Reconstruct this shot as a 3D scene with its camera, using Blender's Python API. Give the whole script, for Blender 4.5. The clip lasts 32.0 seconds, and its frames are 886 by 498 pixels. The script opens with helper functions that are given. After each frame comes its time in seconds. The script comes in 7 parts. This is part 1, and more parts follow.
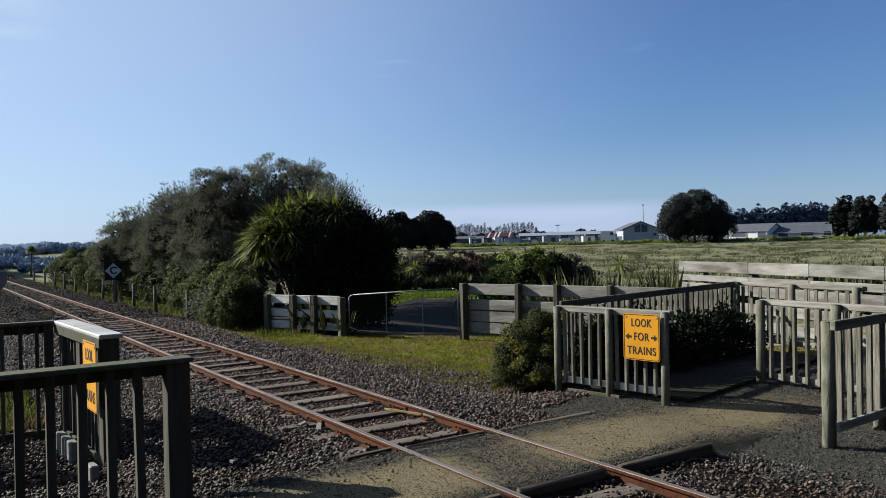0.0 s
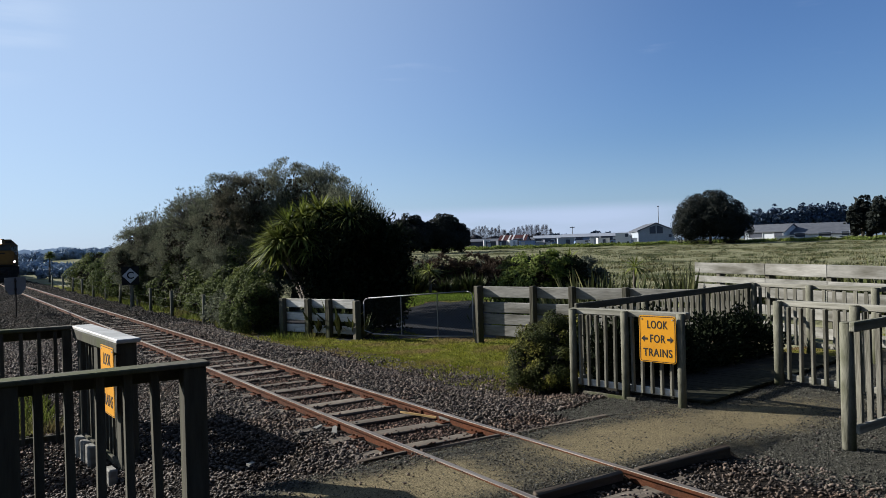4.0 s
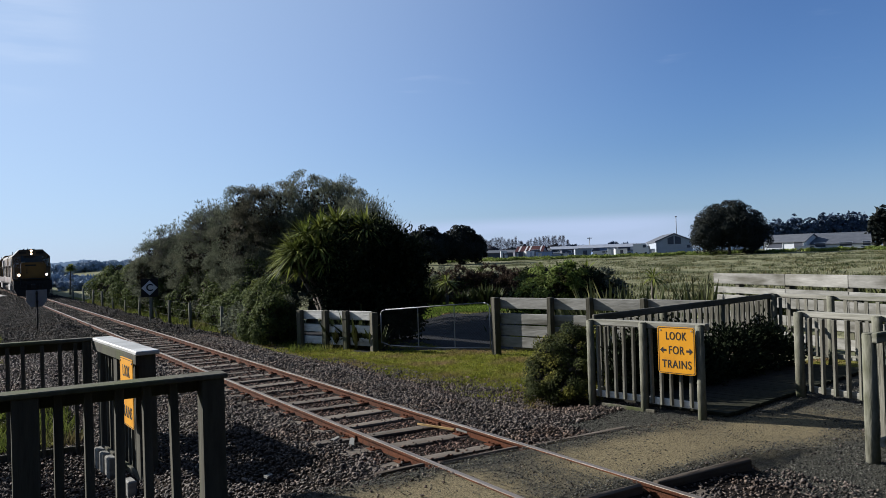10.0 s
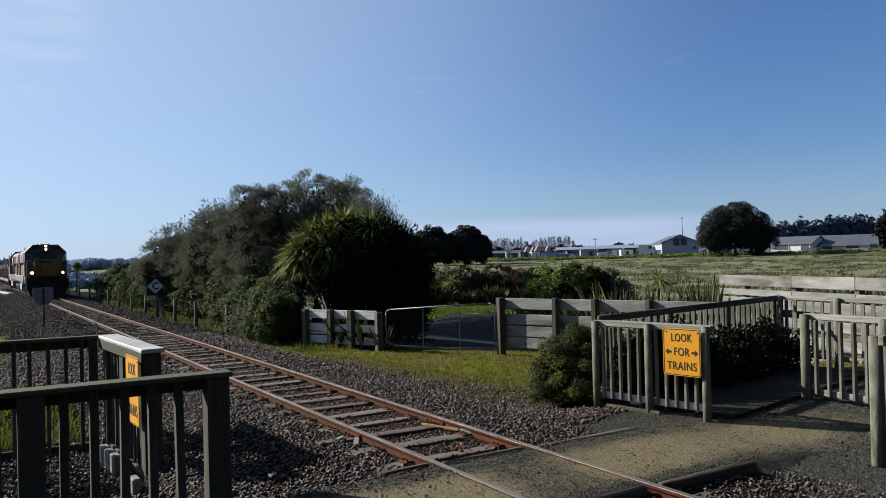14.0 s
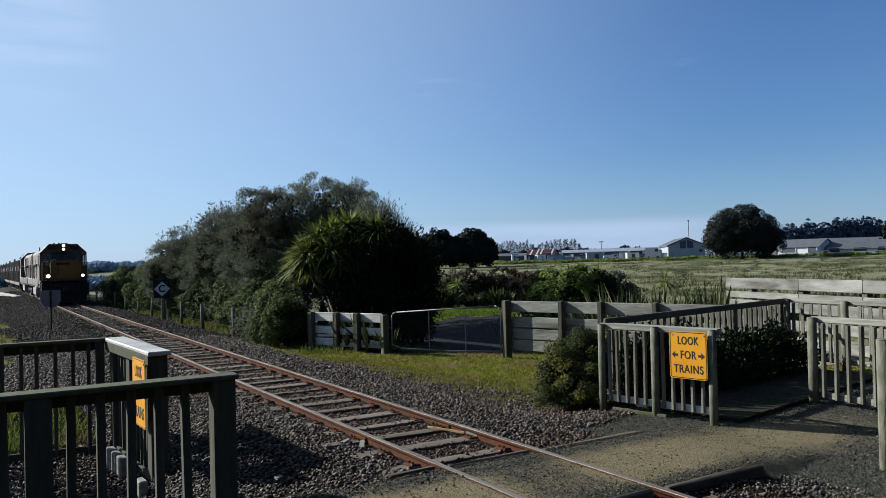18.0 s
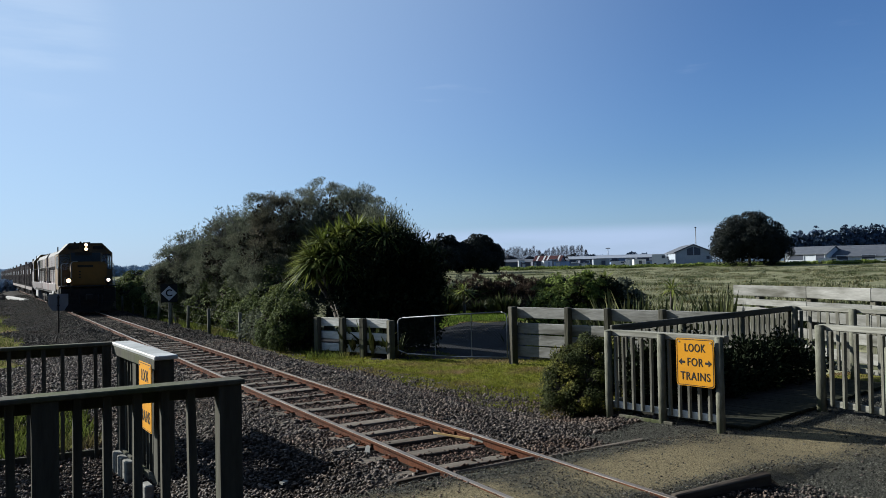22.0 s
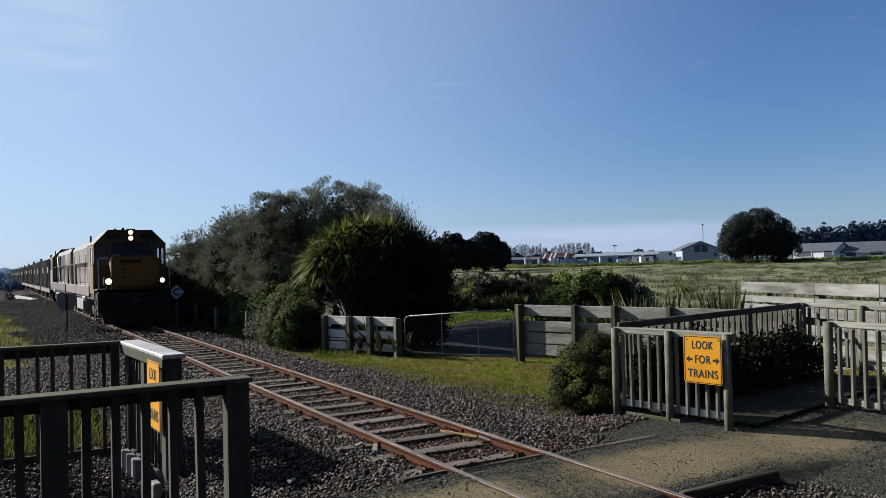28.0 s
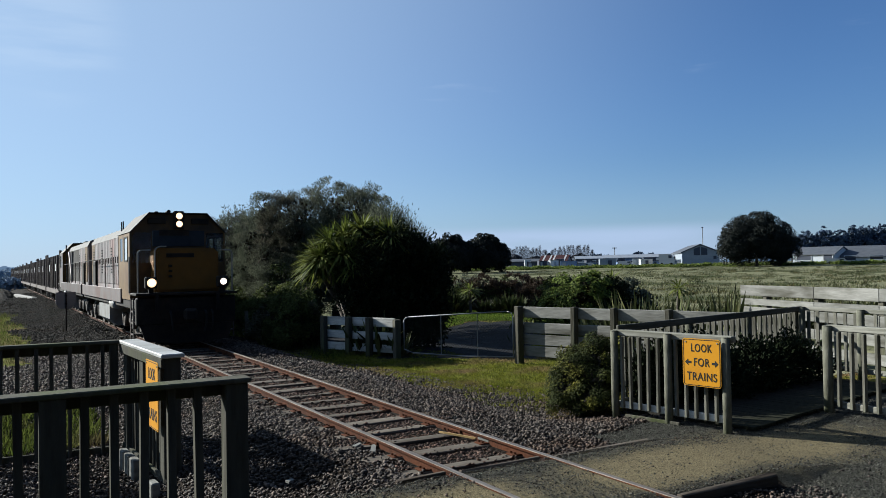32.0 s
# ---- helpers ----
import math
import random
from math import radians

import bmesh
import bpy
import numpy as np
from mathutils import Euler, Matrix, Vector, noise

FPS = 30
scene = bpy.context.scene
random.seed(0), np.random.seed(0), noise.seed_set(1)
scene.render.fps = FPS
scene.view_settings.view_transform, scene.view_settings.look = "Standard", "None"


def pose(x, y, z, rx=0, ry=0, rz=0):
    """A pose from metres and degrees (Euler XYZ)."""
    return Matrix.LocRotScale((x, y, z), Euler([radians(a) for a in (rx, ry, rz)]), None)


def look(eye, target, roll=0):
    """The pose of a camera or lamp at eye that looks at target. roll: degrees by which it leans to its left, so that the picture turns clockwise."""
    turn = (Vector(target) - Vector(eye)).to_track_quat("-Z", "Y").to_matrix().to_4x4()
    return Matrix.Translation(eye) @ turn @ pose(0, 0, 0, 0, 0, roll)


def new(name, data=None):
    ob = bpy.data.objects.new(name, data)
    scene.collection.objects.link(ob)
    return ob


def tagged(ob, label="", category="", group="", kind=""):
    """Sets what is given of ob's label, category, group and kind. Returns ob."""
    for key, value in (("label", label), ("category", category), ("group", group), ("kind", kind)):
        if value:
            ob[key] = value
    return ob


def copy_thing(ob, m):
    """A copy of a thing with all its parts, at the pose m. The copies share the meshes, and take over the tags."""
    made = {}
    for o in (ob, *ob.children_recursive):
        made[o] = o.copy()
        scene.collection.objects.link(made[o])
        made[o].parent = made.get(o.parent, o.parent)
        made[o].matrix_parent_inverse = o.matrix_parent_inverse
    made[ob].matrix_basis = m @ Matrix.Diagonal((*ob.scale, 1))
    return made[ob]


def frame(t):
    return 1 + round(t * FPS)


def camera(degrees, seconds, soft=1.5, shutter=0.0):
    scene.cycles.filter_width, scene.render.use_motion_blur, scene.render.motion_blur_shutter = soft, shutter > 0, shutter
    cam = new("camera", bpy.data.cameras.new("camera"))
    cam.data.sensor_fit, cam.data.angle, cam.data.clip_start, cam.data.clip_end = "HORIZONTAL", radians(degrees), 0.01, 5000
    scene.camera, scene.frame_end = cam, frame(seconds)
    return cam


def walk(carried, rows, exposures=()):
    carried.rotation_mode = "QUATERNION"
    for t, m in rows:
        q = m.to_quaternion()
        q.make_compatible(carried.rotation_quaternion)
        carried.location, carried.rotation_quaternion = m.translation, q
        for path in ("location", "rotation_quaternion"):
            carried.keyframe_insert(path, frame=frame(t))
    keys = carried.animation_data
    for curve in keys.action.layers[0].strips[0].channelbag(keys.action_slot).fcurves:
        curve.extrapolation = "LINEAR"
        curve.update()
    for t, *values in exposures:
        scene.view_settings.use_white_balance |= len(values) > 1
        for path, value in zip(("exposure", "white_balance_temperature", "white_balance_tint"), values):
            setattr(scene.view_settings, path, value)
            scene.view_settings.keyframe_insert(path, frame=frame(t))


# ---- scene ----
EYE = (0.0, 0.0, 1.987)
VIEW = (
    (0, 89.551, 1.193, -34.094), (0.5, 89.609, 1.236, -33.934), (1, 89.762, 1.174, -33.831), (1.5, 89.909, 1.225, -33.723),
    (2, 90.005, 1.228, -33.620), (2.5, 89.996, 1.360, -33.451), (3, 89.902, 1.407, -33.449), (3.5, 89.809, 1.505, -33.215),
    (5.5, 89.905, 1.762, -32.751), (6, 90.005, 1.846, -32.628), (6.5, 90.087, 1.826, -32.582), (7, 90.242, 1.772, -32.426),
    (7.5, 90.312, 1.797, -32.141), (8, 90.473, 1.647, -32.154), (8.5, 90.457, 1.683, -32.079), (9, 90.451, 1.715, -32.057),
    (9.5, 90.546, 1.797, -31.904), (10, 90.677, 1.784, -31.792), (10.5, 90.762, 1.875, -31.758), (11, 90.745, 1.767, -31.683),
    (11.5, 90.718, 1.711, -31.682), (12, 90.673, 1.611, -31.725), (12.5, 90.628, 1.589, -31.718), (13, 90.708, 1.662, -31.558),
    (13.5, 90.666, 1.532, -31.487), (14, 90.694, 1.455, -31.400), (14.5, 90.841, 1.369, -31.344), (16.5, 90.910, 1.539, -31.250),
    (17, 90.934, 1.507, -31.145), (17.5, 90.993, 1.485, -31.016), (18, 90.912, 1.455, -30.967), (18.5, 90.923, 1.345, -31.006),
    (19, 90.987, 1.393, -30.972), (19.5, 90.987, 1.384, -30.819), (20, 90.973, 1.362, -30.719), (20.5, 91.057, 1.420, -30.667),
    (21, 91.169, 1.326, -30.542), (21.5, 91.289, 1.320, -30.500), (22, 91.346, 1.180, -30.493), (22.5, 91.119, 1.275, -30.581),
    (23, 91.076, 1.290, -30.445), (23.5, 91.087, 1.497, -30.280), (24, 91.126, 1.479, -30.235), (24.5, 91.105, 1.544, -30.236),
    (25, 91.219, 1.404, -30.171), (25.5, 91.285, 1.354, -30.230), (27.5, 91.220, 1.363, -30.054), (28, 91.210, 1.404, -30.010),
    (28.5, 91.420, 1.432, -30.007), (29, 91.431, 1.376, -29.965), (29.5, 91.529, 1.358, -29.912), (30, 91.462, 1.307, -30.097),
    (30.5, 91.616, 1.286, -30.067), (31, 91.586, 1.186, -30.039), (31.5, 91.445, 1.125, -29.992), (32, 91.305, 1.029, -30.037),
)

cam = camera(59.56, 32.0, 0.6)
walk(cam, [(t, pose(*EYE, rx, ry, rz)) for t, rx, ry, rz in VIEW], [(0, 1.25, 5930, 17), (9, 1.22, 5910, 17), (10, 1.21, 5800, 18), (12, 1.2, 5760, 17), (13, 1.22, 6000, 18), (14, 1.2, 5880, 17), (17, 1.19, 5680, 13), (24, 1.18, 5720, 14), (25, 1.17, 5900, 17), (28, 1.17, 5860, 17), (29, 1.16, 5780, 15), (30.5, 1.16, 5670, 12), (32, 1.15, 5670, 12)])

# ---- light: low winter sun ahead and to the side, clear sky ----
SUN_ELEVATION = 26.5
SUN_SIDE = 34.0          # degrees from +y towards -x
world = bpy.data.worlds.new("sky")
scene.world = world
world.use_nodes = True


def sky():
    """Clear sky, paler towards the sun, with a low cloud bank over the horizon."""
    nt = world.node_tree
    n, l = nt.nodes, nt.links
    bg = n["Background"]
    s = n.new("ShaderNodeTexSky")
    s.sky_type = "NISHITA"
    s.sun_disc = False
    s.sun_elevation = radians(SUN_ELEVATION)
    s.sun_rotation = radians(-SUN_SIDE)
    s.air_density, s.dust_density, s.ozone_density, s.altitude = 1.0, 0.5, 4.0, 0
    tc = n.new("ShaderNodeTexCoord")
    sx = n.new("ShaderNodeSeparateXYZ")
    l.new(tc.outputs["Generated"], sx.inputs[0])

    def ramp(socket, a, b, c, d, smooth=True):
        r = n.new("ShaderNodeMapRange")
        r.interpolation_type = "SMOOTHSTEP" if smooth else "LINEAR"
        for k, v in enumerate((a, b, c, d)):
            r.inputs[k + 1].default_value = v
        l.new(socket, r.inputs[0])
        return r.outputs[0]

    def towards(v):
        d = n.new("ShaderNodeVectorMath")
        d.operation = "DOT_PRODUCT"
        d.inputs[1].default_value = v
        l.new(tc.outputs["Generated"], d.inputs[0])
        return d.outputs["Value"]

    def times(a, b):
        m = n.new("ShaderNodeMath")
        m.operation = "MULTIPLY"
        l.new(a, m.inputs[0])
        l.new(b, m.inputs[1])
        return m.outputs[0]

    def mix(fac, a, colour, blend="MIX"):
        m = n.new("ShaderNodeMix")
        m.data_type, m.blend_type = "RGBA", blend
        m.inputs[7].default_value = (*colour, 1)
        if isinstance(fac, float):
            m.inputs[0].default_value = fac
        else:
            l.new(fac, m.inputs[0])
        l.new(a, m.inputs[6])
        return m.outputs[2]

    a, e = radians(SUN_SIDE), radians(SUN_ELEVATION)
    col = mix(1.0, s.outputs[0], (0.80, 0.93, 1.05), "MULTIPLY")
    # glow of the air round the sun
    col = mix(ramp(towards((-math.sin(a) * math.cos(e), math.cos(a) * math.cos(e), math.sin(e))), 0.1, 1.0, 0.0, 0.7), col, (6.2, 7.6, 8.3))
    # haze down at the horizon
    col = mix(ramp(sx.outputs["Z"], 0.14, 0.0, 0.0, 0.28), col, (4.9, 6.8, 9.3))
    # cloud bank and thin streaks
    mp = n.new("ShaderNodeMapping")
    mp.inputs["Scale"].default_value = (2.2, 2.2, 16)
    no = n.new("ShaderNodeTexNoise")
    no.inputs["Scale"].default_value, no.inputs["Detail"].default_value = 2.4, 7
    l.new(tc.outputs["Generated"], mp.inputs[0])
    l.new(mp.outputs[0], no.inputs["Vector"])
    b = radians(37)
    bank = times(ramp(sx.outputs["Z"], 0.054, 0.036, 0.0, 0.72), ramp(towards((math.sin(b), math.cos(b), 0.03)), 0.955, 0.992, 0.0, 1.0))
    col = mix(times(bank, ramp(no.outputs["Fac"], 0.25, 0.6, 0.5, 1.0)), col, (5.7, 6.7, 8.2))
    col = mix(times(ramp(sx.outputs["Z"], 0.5, 0.15, 0.0, 0.12), ramp(no.outputs["Fac"], 0.66, 0.80, 0.0, 1.0)), col, (8.0, 8.6, 9.4))
    # a thin wisp of cloud
    col = mix(times(ramp(towards((0.0531, 0.9611, 0.2711)), 0.9955, 1.0, 0.0, 0.17), ramp(no.outputs["Fac"], 0.38, 0.62, 0.0, 1.0)), col, (8.6, 9.4, 9.6))
    col = mix(1.0, col, (0.82, 0.82, 0.82), "MULTIPLY")
    l.new(col, bg.inputs["Color"])
    bg.inputs["Strength"].default_value = 0.05


sky()
sun = new("sun", bpy.data.lights.new("sun", "SUN"))
sun.data.energy = 5.0
sun.data.angle = radians(0.55)
sun.data.color = (1.0, 0.94, 0.76)
sun_dir = Vector((-math.sin(radians(SUN_SIDE)) * math.cos(radians(SUN_ELEVATION)), math.cos(radians(SUN_SIDE)) * math.cos(radians(SUN_ELEVATION)), math.sin(radians(SUN_ELEVATION))))
sun.matrix_world = look(sun_dir * 50, (0, 0, 0))

# ---- materials ----
MATS = {}


def surface(name, a, b=None, scale=6.0, rough=0.8, bump=0.3, bump_scale=None, metal=0.0, stretch=(1, 1, 1), island=0.0, rand=0.0, c=None, cscale=0.7, detail=6, coords="Object", spec=0.5, glow=None, trans=0.0, dist=0.02):
    """Two colours mixed by fine noise, a third by broad stains, relief by noise; value varied by island or object."""
    m = bpy.data.materials.new(name)
    m.use_nodes = True
    n, l = m.node_tree.nodes, m.node_tree.links
    p = n["Principled BSDF"]
    tc = n.new("ShaderNodeTexCoord")
    mp = n.new("ShaderNodeMapping")
    mp.inputs["Scale"].default_value = stretch
    l.new(tc.outputs[coords], mp.inputs[0])
    no = n.new("ShaderNodeTexNoise")
    no.inputs["Scale"].default_value, no.inputs["Detail"].default_value = scale, detail
    no.inputs["Roughness"].default_value = 0.65
    l.new(mp.outputs[0], no.inputs["Vector"])
    ra = n.new("ShaderNodeValToRGB")
    ra.color_ramp.elements[0].position, ra.color_ramp.elements[1].position = 0.32, 0.68
    ra.color_ramp.elements[0].color = (*a, 1)
    ra.color_ramp.elements[1].color = (*(b or a), 1)
    l.new(no.outputs["Fac"], ra.inputs[0])
    col = ra.outputs[0]
    if c:
        n2 = n.new("ShaderNodeTexNoise")
        n2.inputs["Scale"].default_value, n2.inputs["Detail"].default_value = cscale, 4
        l.new(mp.outputs[0], n2.inputs["Vector"])
        r2 = n.new("ShaderNodeMapRange")
        r2.inputs[1].default_value, r2.inputs[2].default_value = 0.48, 0.66
        l.new(n2.outputs["Fac"], r2.inputs[0])
        mx = n.new("ShaderNodeMix")
        mx.data_type = "RGBA"
        mx.inputs[7].default_value = (*c, 1)
        l.new(r2.outputs[0], mx.inputs[0])
        l.new(col, mx.inputs[6])
        col = mx.outputs[2]
    for amount, node, socket in ((island, "ShaderNodeNewGeometry", "Random Per Island"), (rand, "ShaderNodeObjectInfo", "Random")):
        if amount:
            g = n.new(node)
            r3 = n.new("ShaderNodeMapRange")
            r3.inputs[3].default_value, r3.inputs[4].default_value = 1 - amount, 1 + amount
            l.new(g.outputs[socket], r3.inputs[0])
            hs = n.new("ShaderNodeHueSaturation")
            l.new(r3.outputs[0], hs.inputs["Value"])
            l.new(col, hs.inputs["Color"])
            col = hs.outputs[0]
    l.new(col, p.inputs["Base Color"])
    p.inputs["Roughness"].default_value, p.inputs["Metallic"].default_value = rough, metal
    p.inputs["Specular IOR Level"].default_value = spec
    if bump:
        nb = n.new("ShaderNodeTexNoise")
        nb.inputs["Scale"].default_value, nb.inputs["Detail"].default_value = bump_scale or scale * 2.5, 5
        l.new(mp.outputs[0], nb.inputs["Vector"])
        bu = n.new("ShaderNodeBump")
        bu.inputs["Strength"].default_value, bu.inputs["Distance"].default_value = bump, dist
        l.new(nb.outputs["Fac"], bu.inputs["Height"])
        l.new(bu.outputs[0], p.inputs["Normal"])
    if glow:
        p.inputs["Emission Color"].default_value = (*glow[:3], 1)
        p.inputs["Emission Strength"].default_value = glow[3]
    if trans:
        tr = n.new("ShaderNodeBsdfTranslucent")
        l.new(col, tr.inputs["Color"])
        ms = n.new("ShaderNodeMixShader")
        ms.inputs[0].default_value = trans
        l.new(p.outputs[0], ms.inputs[1])
        l.new(tr.outputs[0], ms.inputs[2])
        l.new(ms.outputs[0], n["Material Output"].inputs["Surface"])
    MATS[name] = m
    return m


WOOD = surface("weathered_timber", (0.0752, 0.0721, 0.0563), (0.17, 0.164, 0.141), 12, 0.85, 0.6, stretch=(1, 1, 0.12), rand=0.25, c=(0.0476, 0.0534, 0.0253), cscale=2.4, spec=0.06)
WOOD_X = surface("weathered_rail", (0.116, 0.113, 0.0903), (0.262, 0.255, 0.224), 12, 0.85, 0.6, stretch=(0.1, 1, 1), rand=0.15, c=(0.0728, 0.0757, 0.0436), cscale=1.8, spec=0.06)
# darker copy of the timber: the near railings' backlit shade put into its colour
DARKWOOD = surface("shaded_timber", (0.0455, 0.0435, 0.0344), (0.0858, 0.0824, 0.0668), 9, 0.9, 0.5, stretch=(1, 1, 0.12), rand=0.15, c=(0.0603, 0.0656, 0.0355), cscale=2.0, spec=0.06)
POLE = surface("mossy_pole", (0.0593, 0.0587, 0.0419), (0.146, 0.144, 0.115), 14, 0.9, 0.35, stretch=(1, 1, 0.3), c=(0.0488, 0.0545, 0.0244), cscale=3, rand=0.1, spec=0.06)
POSTWOOD = surface("dark_old_post", (0.045, 0.042, 0.032), (0.105, 0.10, 0.08), 10, 0.9, 0.6, stretch=(1, 1, 0.12), rand=0.2, c=(0.05, 0.056, 0.026), cscale=2.2, spec=0.06)
# darker copy of the rail timber: the unlit side's shade is in its colour
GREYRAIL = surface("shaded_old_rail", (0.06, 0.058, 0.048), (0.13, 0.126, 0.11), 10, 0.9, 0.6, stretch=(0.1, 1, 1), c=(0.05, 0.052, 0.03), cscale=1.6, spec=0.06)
# brighter copy of the plank timber, with sunlight put into its colour
SUNWOOD = surface("sunlit_board", (0.323, 0.318, 0.29), (0.559, 0.55, 0.516), 6, 0.85, 0.5, stretch=(0.35, 1, 1.6), c=(0.236, 0.226, 0.194), cscale=2.2, rand=0.15, detail=10, spec=0.06)
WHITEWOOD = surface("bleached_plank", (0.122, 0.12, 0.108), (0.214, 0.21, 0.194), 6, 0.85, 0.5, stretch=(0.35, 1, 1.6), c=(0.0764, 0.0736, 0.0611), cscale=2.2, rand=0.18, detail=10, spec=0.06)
STRAPY = surface("yellowish_strip", (0.30, 0.19, 0.06), (0.42, 0.28, 0.11), 9, 0.8, 0.3, stretch=(0.2, 1, 1))
CAPWOOD = surface("worn_white_cap", (0.286, 0.286, 0.275), (0.396, 0.396, 0.385), 7, 0.55, 0.4, stretch=(1, 0.15, 1), c=(0.22, 0.22, 0.204), cscale=1.6)
SIGNY = surface("sign_yellow", (0.456, 0.202, 0.00344), (0.49, 0.225, 0.00602), 3, 0.6, 0.05, c=(0.413, 0.181, 0.00516), cscale=3, spec=0.12)
BLACK = surface("black_paint", (0.010, 0.010, 0.010), (0.018, 0.018, 0.018), 8, 0.75, 0.1, spec=0.2)
WHITE = surface("white_paint", (0.66, 0.66, 0.66), (0.75, 0.75, 0.74), 8, 0.6, 0.1)
SIGNWHITE = surface("faded_white_sign", (0.42, 0.43, 0.45), (0.52, 0.53, 0.54), 6, 0.6, 0.1)
DULLWHITE = surface("dull_white_paint", (0.26, 0.26, 0.27), (0.34, 0.34, 0.35), 6, 0.7, 0.1)
SIGNGREY = surface("sign_back_grey", (0.17, 0.17, 0.175), (0.21, 0.21, 0.215), 5, 0.5, 0.1, metal=0.4)
RUST = surface("rusty_rail_side", (0.0285, 0.0112, 0.00598), (0.0665, 0.0252, 0.0119), 18, 0.9, 0.5, c=(0.0713, 0.0242, 0.00968), cscale=3, spec=0.1)
RAILTOP = surface("worn_rail_head", (0.105, 0.080, 0.060), (0.29, 0.25, 0.20), 4, 0.5, 0.15, metal=0.7, stretch=(8, 0.3, 1))
SLEEPER = surface("grey_sleeper", (0.068, 0.0564, 0.0442), (0.136, 0.119, 0.1), 10, 0.9, 0.6, stretch=(0.15, 1, 1), rand=0.3, c=(0.0442, 0.034, 0.0258), cscale=1.8, spec=0.06)
STONE = surface("ballast_stone", (0.0304, 0.0243, 0.0205), (0.0911, 0.0739, 0.0616), 14, 0.75, 0.4, island=0.95, c=(0.0531, 0.0342, 0.0227), cscale=0.8, spec=0.2)
# darker copy of the ballast stone, for the stones past y = 24
FARSTONE = surface("far_dark_ballast", (0.0139, 0.0131, 0.0119), (0.0377, 0.0353, 0.0312), 10, 0.85, 0.4, island=0.9, c=(0.0246, 0.0189, 0.0139), cscale=0.8, spec=0.1)
RUSTSTONE = surface("rust_stained_ballast", (0.0332, 0.0194, 0.0138), (0.0802, 0.0484, 0.0352), 12, 0.8, 0.4, island=0.9, c=(0.0567, 0.0275, 0.0153), cscale=0.9, spec=0.2)
# near-black bed, so the shade between the stones lies in its colour
BALLAST = surface("ballast_bed", (0.00593, 0.00515, 0.00434), (0.0238, 0.0202, 0.0167), 22, 0.95, 1.0, bump_scale=24, c=(0.0139, 0.0101, 0.0075), cscale=0.6, dist=0.05, spec=0.05)


def gravel_and_grit():
    """Grey gravel and sandy grit, blended by how trodden the ground is."""
    m = bpy.data.materials.new("gravel_and_grit")
    m.use_nodes = True
    n, l = m.node_tree.nodes, m.node_tree.links
    p = n["Principled BSDF"]
    tc = n.new("ShaderNodeTexCoord")

    def noisy(scale, detail=5):
        t = n.new("ShaderNodeTexNoise")
        t.inputs["Scale"].default_value, t.inputs["Detail"].default_value = scale, detail
        l.new(tc.outputs["Object"], t.inputs["Vector"])
        return t.outputs["Fac"]

    def ramp(fac, a, b):
        r = n.new("ShaderNodeValToRGB")
        r.color_ramp.elements[0].position, r.color_ramp.elements[1].position = 0.34, 0.66
        r.color_ramp.elements[0].color, r.color_ramp.elements[1].color = (*a, 1), (*b, 1)
        l.new(fac, r.inputs[0])
        return r.outputs[0]

    fine = noisy(75)
    grey = ramp(fine, (0.016, 0.016, 0.0125), (0.062, 0.060, 0.048))
    sandy = ramp(fine, (0.056, 0.047, 0.027), (0.200, 0.165, 0.094))
    at_ = n.new("ShaderNodeAttribute")
    at_.attribute_name = "trodden"
    broad = n.new("ShaderNodeMath")
    broad.operation = "MULTIPLY_ADD"
    broad.inputs[1].default_value, broad.inputs[2].default_value = 1.1, -0.55
    l.new(noisy(3.0, 8), broad.inputs[0])
    add = n.new("ShaderNodeMath")
    l.new(at_.outputs["Fac"], add.inputs[0])
    l.new(broad.outputs[0], add.inputs[1])
    mr = n.new("ShaderNodeMapRange")
    mr.inputs[1].default_value, mr.inputs[2].default_value = 0.15, 0.95
    l.new(add.outputs[0], mr.inputs[0])
    mx = n.new("ShaderNodeMix")
    mx.data_type = "RGBA"
    l.new(mr.outputs[0], mx.inputs[0])
    l.new(grey, mx.inputs[6])
    l.new(sandy, mx.inputs[7])
    l.new(mx.outputs[2], p.inputs["Base Color"])
    p.inputs["Roughness"].default_value, p.inputs["Specular IOR Level"].default_value = 0.95, 0.08
    bu = n.new("ShaderNodeBump")
    bu.inputs["Strength"].default_value, bu.inputs["Distance"].default_value = 0.9, 0.015
    l.new(noisy(70), bu.inputs["Height"])
    l.new(bu.outputs[0], p.inputs["Normal"])
    return m


GRIT = gravel_and_grit()
CHIP = surface("grit_chip", (0.0204, 0.0204, 0.017), (0.0782, 0.0762, 0.0653), 12, 0.85, 0.3, island=0.9, spec=0.2)
# deck timber darkened to hold the shade of the railings
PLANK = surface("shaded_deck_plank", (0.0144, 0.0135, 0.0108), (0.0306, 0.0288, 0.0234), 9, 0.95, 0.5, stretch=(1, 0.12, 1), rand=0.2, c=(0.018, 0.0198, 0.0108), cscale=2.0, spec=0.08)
LAWN = surface("short_grass", (0.0506, 0.0616, 0.0088), (0.138, 0.139, 0.022), 7, 0.95, 0.9, bump_scale=30, c=(0.11, 0.0748, 0.0374), cscale=0.6, dist=0.06, spec=0.03)
VERGE = surface("verge_blade", (0.0374, 0.0561, 0.0102), (0.102, 0.119, 0.0255), 1.5, 0.9, 0, island=0.5, c=(0.0978, 0.0808, 0.0357), cscale=0.9, trans=0.3, spec=0.04)
